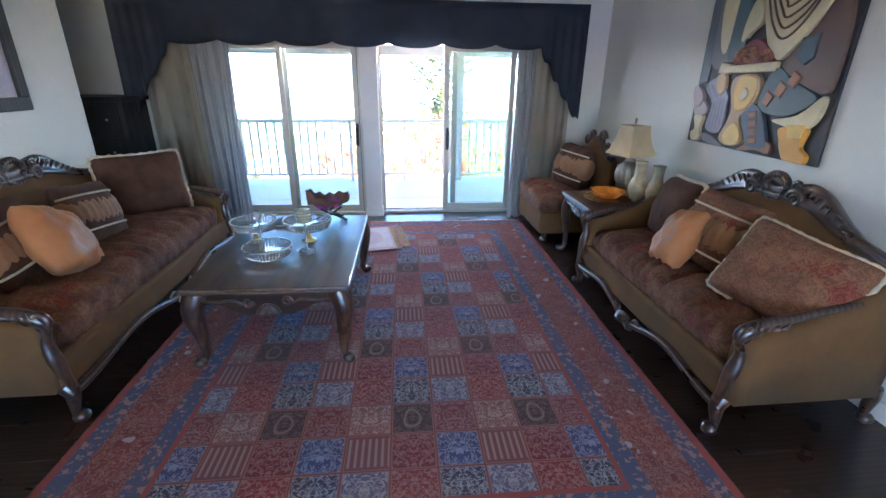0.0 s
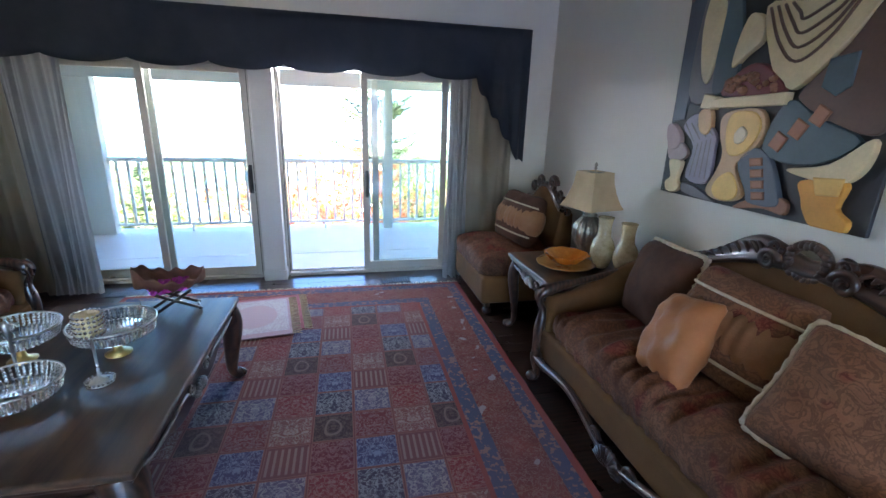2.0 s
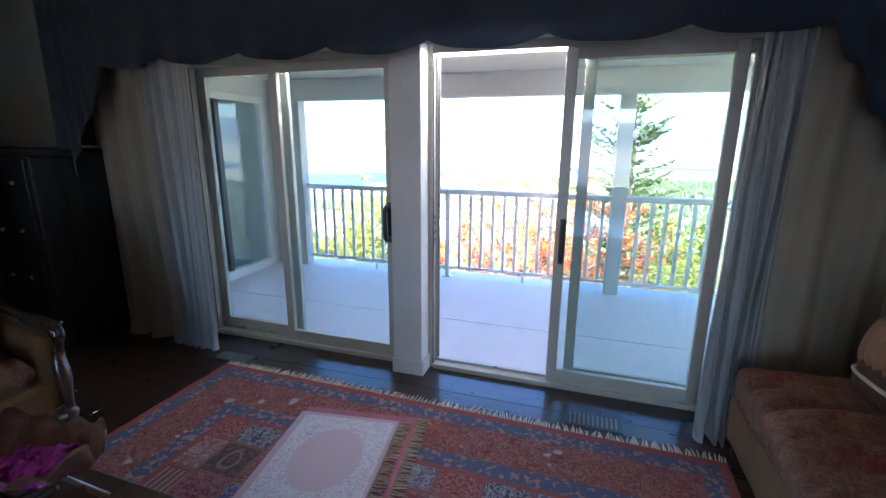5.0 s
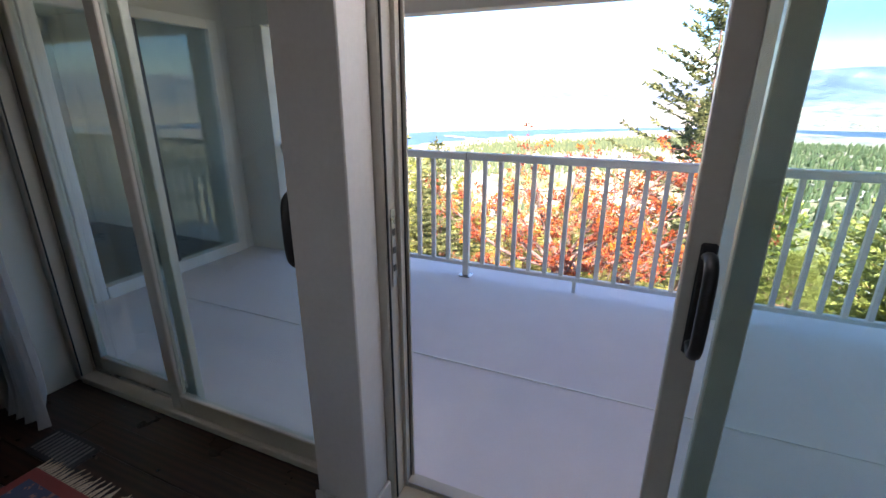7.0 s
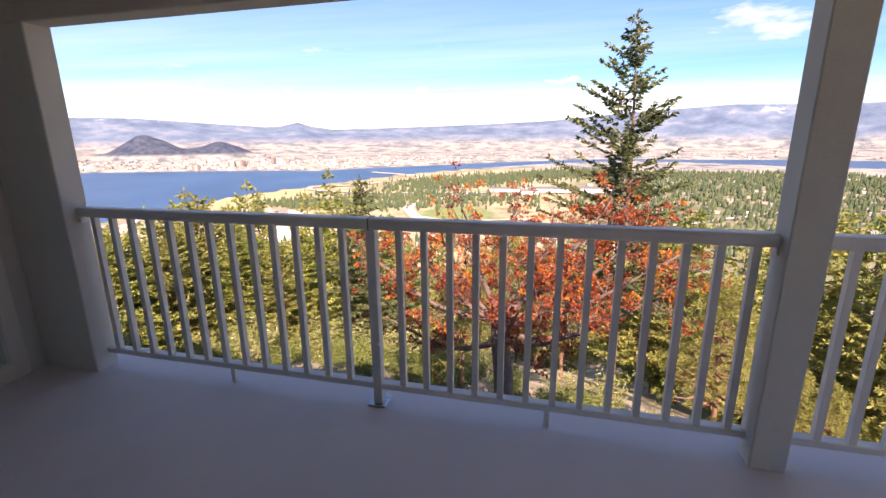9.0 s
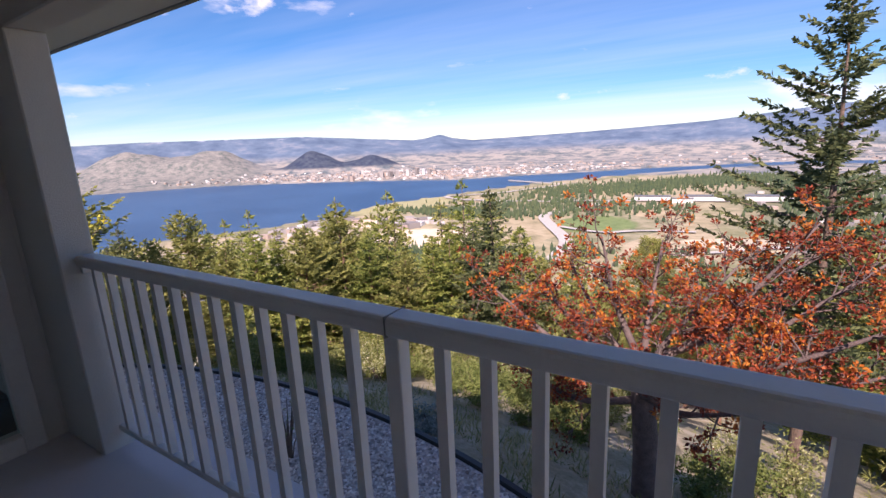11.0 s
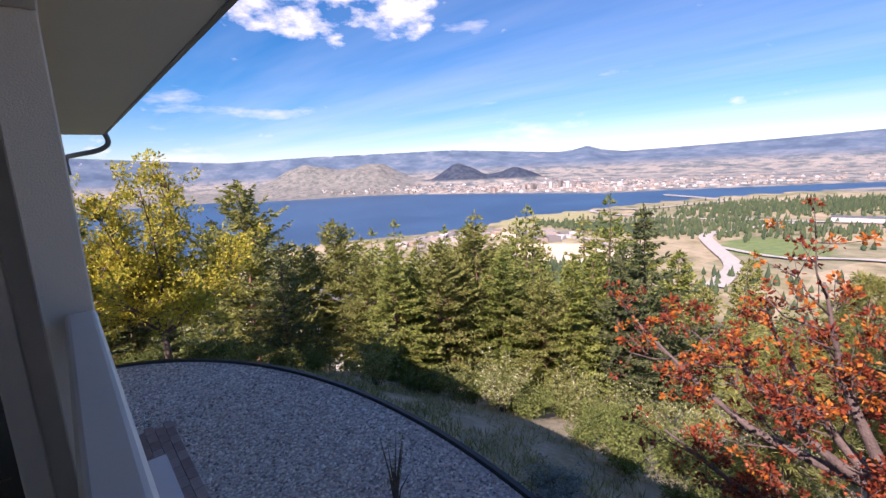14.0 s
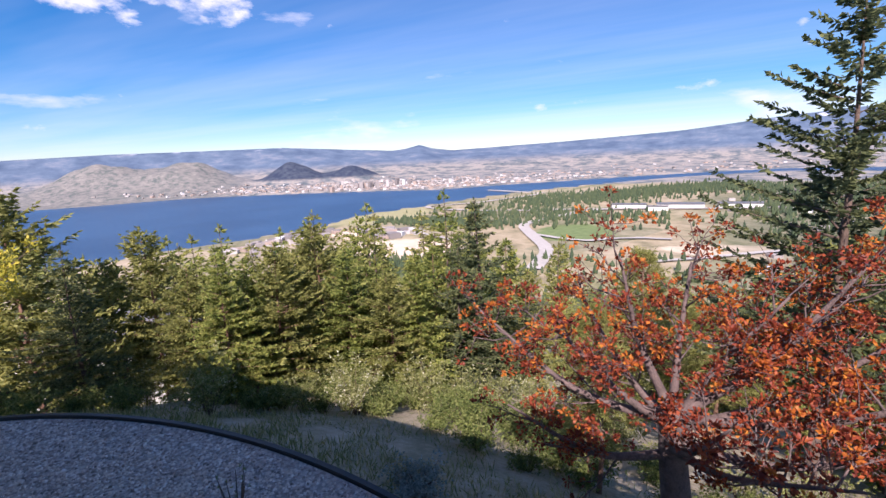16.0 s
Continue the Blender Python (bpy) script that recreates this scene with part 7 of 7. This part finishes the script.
place(broadleaf("yellow_maple", "young maple with golden and orange leaves", 1.8, 1.8, 5.6, M["maple_yellow"], M["bark_grey"], 72, limbs=9, leaf_size=0.085, cluster=14, twigs=14, trunk_r=0.08), put_at(91.5, 15.0))

# shrubs on the slope
bl = shrub("blossom_shrub", "loose shrub with white blossom on the slope", 1.1, 1.7, M["blossom"], 81, 700, 0.075)
gr = shrub("green_shrub", "dense green shrub on the slope", 0.9, 1.0, M["shrub"], 82, 700, 0.075)
BL = [(41, 17.5), (38, 18.5), (44, 18), (35.5, 17), (47, 19), (33, 19), (63, 20), (66, 18.5), (29, 16), (24, 15), (15, 13), (-6, 13), (-12, 12)]
GR = [(26, 12), (22, 10.5), (30, 13), (18, 11.5), (50, 16), (56, 17), (71, 16.5), (-3, 10.5), (4, 11), (-9, 10), (-15, 11), (-22, 11), (-28, 12.5), (12, 8.8), (35, 13.5), (60, 15.5), (76, 15.5), (-18, 9), (-25, 9), (1, 8.2), (-5, 7.6), (-12, 7.2), (40, 12.5), (44, 14.5), (32, 10.2), (27, 9), (20, 8.5), (16, 9.5), (53, 13.8), (68, 14.6), (80, 14.2), (86, 14.5), (37, 15.5), (24, 13.5), (9, 12.5), (-8, 12), (29.5, 11.2), (47.5, 15.8)]
for i, (az_, r_) in enumerate(BL):
    (place if i == 0 else copy_thing)(bl, put_at(az_, r_, 0.8 + 0.5 * ((i * 7) % 5) / 5, i * 67))
for i, (az_, r_) in enumerate(GR):
    (place if i == 0 else copy_thing)(gr, put_at(az_, r_, 0.75 + 0.6 * ((i * 3) % 7) / 7, i * 53))
rs = random.Random(19)
for i in range(46):
    az_ = rs.uniform(2, 62)
    mm = put_at(az_, rs.uniform(11.5, 17) - (1.5 if az_ < 25 else 0), rs.uniform(0.7, 1.35), rs.uniform(0, 360))
    copy_thing(bl if i % 3 == 0 else gr, mm)
place(shrub("sage_bush", "low silver-grey sage cushion beside the edging", 0.55, 0.35, M["sage"], 83, 900, 0.05), stand(-3.45, 13.1))
place(shrub("sapling", "bare thin twiggy sapling in the gravel", 0.28, 0.95, M["shrub"], 84, 30, 0.03), pose(-4.55, 11.0, -3.02))
# grass on the slope by the edging
L = Leaves(9)
for _ in range(17000):
    t, o = L.r.uniform(0.2, 2.9), abs(L.r.gauss(0, 3.0)) + 0.1
    x, y = -5 + (8.35 + o) * math.cos(t), 7.5 + (5.0 + o) * math.sin(t)
    if math.sin(x * 1.7) * math.sin(y * 2.1 + x) < -0.35:
        continue
    z = float(ground_z(x, y))
    L.blade(Vector((x, y, z - 0.02)), Vector((L.r.gauss(0, 0.5), L.r.gauss(0, 0.5), 1)), L.r.uniform(0.08, 0.3), 0.022, 0.1)
tagged(new("slope_grass", L.mesh("slope_grass", M["grass"])), "tufts of green and dry grass below the terrace", "grass", kind="stuff")


def far_house(x, y, z, turn, w_, d_, h_, rise, label):
    h = thing("house", label, "house", pose(x, y, z, 0, 0, turn))
    part("wall", box(-w_ / 2, w_ / 2, -d_ / 2, d_ / 2, -3, h_), M["stucco"], h)
    b = bmesh.new()
    o = 0.5
    P = [b.verts.new(p) for p in ((-w_ / 2 - o, -d_ / 2 - o, h_), (w_ / 2 + o, -d_ / 2 - o, h_), (w_ / 2 + o, d_ / 2 + o, h_), (-w_ / 2 - o, d_ / 2 + o, h_), (-w_ / 4, 0, h_ + rise), (w_ / 4, 0, h_ + rise))]
    for f in ((0, 1, 5, 4), (1, 2, 5), (2, 3, 4, 5), (3, 0, 4), (3, 2, 1, 0)):
        b.faces.new([P[i] for i in f])
    part("roof", b, M["shingle"], h)
    for sx in (-0.25, 0.25):
        part("window", box(sx * w_ - 0.6, sx * w_ + 0.6, -d_ / 2 - 0.04, -d_ / 2, 0.6, h_ - 0.5), M["black"], h)
    return h


M["shingle"] = plain("grey_shingles", (0.1, 0.1, 0.11), (0.2, 0.195, 0.2), 4, 0.9, bump=0.8, dist=0.04, fine=14)
far_house(22.5, 46, -15.5, 25, 13, 9, 2.8, 2.2, "neighbouring house with a grey hipped roof below")
x, y = polar(66.5, 44)
far_house(x, y, -13.2, 40, 11, 8, 2.2, 1.8, "grey-roofed house half hidden by firs")

# ---- hardwood boards, paver patio and gutter elbow, last ----
rp = random.Random(8)
fl_ob = [o for o in scene.objects if o.name == "floor"][0]
lens_ = (0.9, 1.2, 1.6)
boards = []
for ln in lens_:
    o_b = box(-ln / 2 + 0.001, ln / 2 - 0.001, -0.0615, 0.0615, -0.0118, 0.0, 0.0012)
    boards.append(o_b)
meshes = []
for ln, b in zip(lens_, boards):
    me = bpy.data.meshes.new("board")
    b.to_mesh(me)
    b.free()
    me.materials.append(M["floor"])
    meshes.append(me)
stuff_v, stuff_f = [], []
y = YF - 0.01
while y > 0.2:
    x = XLL + rp.uniform(-0.4, 0.0)
    while x < XR - 0.05:
        k = rp.randrange(3)
        ln = min(lens_[k], XR - x)
        shown = (y > 5.3 or x + ln > 1.95 or x < -0.8) and y > 1.2
        if ln == lens_[k] and x > XLL and shown:
            o = new("board", meshes[k])
            o.parent, o.matrix_basis = fl_ob, pose(x + ln / 2, y - 0.0625, 0)
        else:
            x0 = max(x, XLL)
            n = len(stuff_v)
            stuff_v += [(x0, y - 0.124, -0.0005), (x + ln - 0.002, y - 0.124, -0.0005), (x + ln - 0.002, y - 0.001, -0.0005), (x0, y - 0.001, -0.0005)]
            stuff_f.append((n, n + 1, n + 2, n + 3))
        x += ln
    y -= 0.125
o = tagged(new("covered_boards", raw_mesh("covered_boards", stuff_v, stuff_f, M["floor"])), kind="stuff")
o.parent = fl_ob

patio = tagged(part("patio", box(-9.25, -4.4, 8.4, 9.17, -3.08, -3.0), M["gravel"]), "narrow brick-paved strip beside the gravel", "paving", kind="structure")
m = Mat("paver")
inf = m.n.new("ShaderNodeObjectInfo")
m.bump(m.noise(60, 4), 0.4, 0.006)
M["paver"] = m.done(m.mix(0.35, m.ramp(inf.outputs["Random"], [(0, (0.2, 0.12, 0.1)), (0.5, (0.3, 0.2, 0.17)), (1, (0.38, 0.28, 0.24))]), m.ramp(m.noise(9, 4), [(0.3, (0.16, 0.11, 0.1)), (0.7, (0.36, 0.28, 0.25))])), 0.9)
pm = bpy.data.meshes.new("paver")
b = box(-0.148, 0.148, -0.07, 0.07, 0, 0.035, 0.006)
b.to_mesh(pm)
b.free()
pm.materials.append(M["paver"])
for i in range(15):
    for j in range(5):
        o = new("paver", pm)
        o.parent, o.matrix_basis = patio, pose(-9.05 + i * 0.305 + (0.15 if j % 2 else 0), 8.5 + j * 0.148, -3.0 + rp.uniform(-0.003, 0.003), 0, 0, rp.uniform(-0.6, 0.6))
gd = thing("downspout", "dark bent gutter pipe at the eave's end", "gutter", pose(0, 0, 0))
part("elbow", tube(smooth_line([(-10.4, 9.02, 2.34), (-10.4, 9.05, 2.14), (-10.5, 8.9, 2.02), (-10.8, 8.55, 1.95), (-11.0, 8.42, 1.9), (-11.0, 8.42, 1.6)], 5), 0.045, 10), M["gutter"], gd, smooth=True)
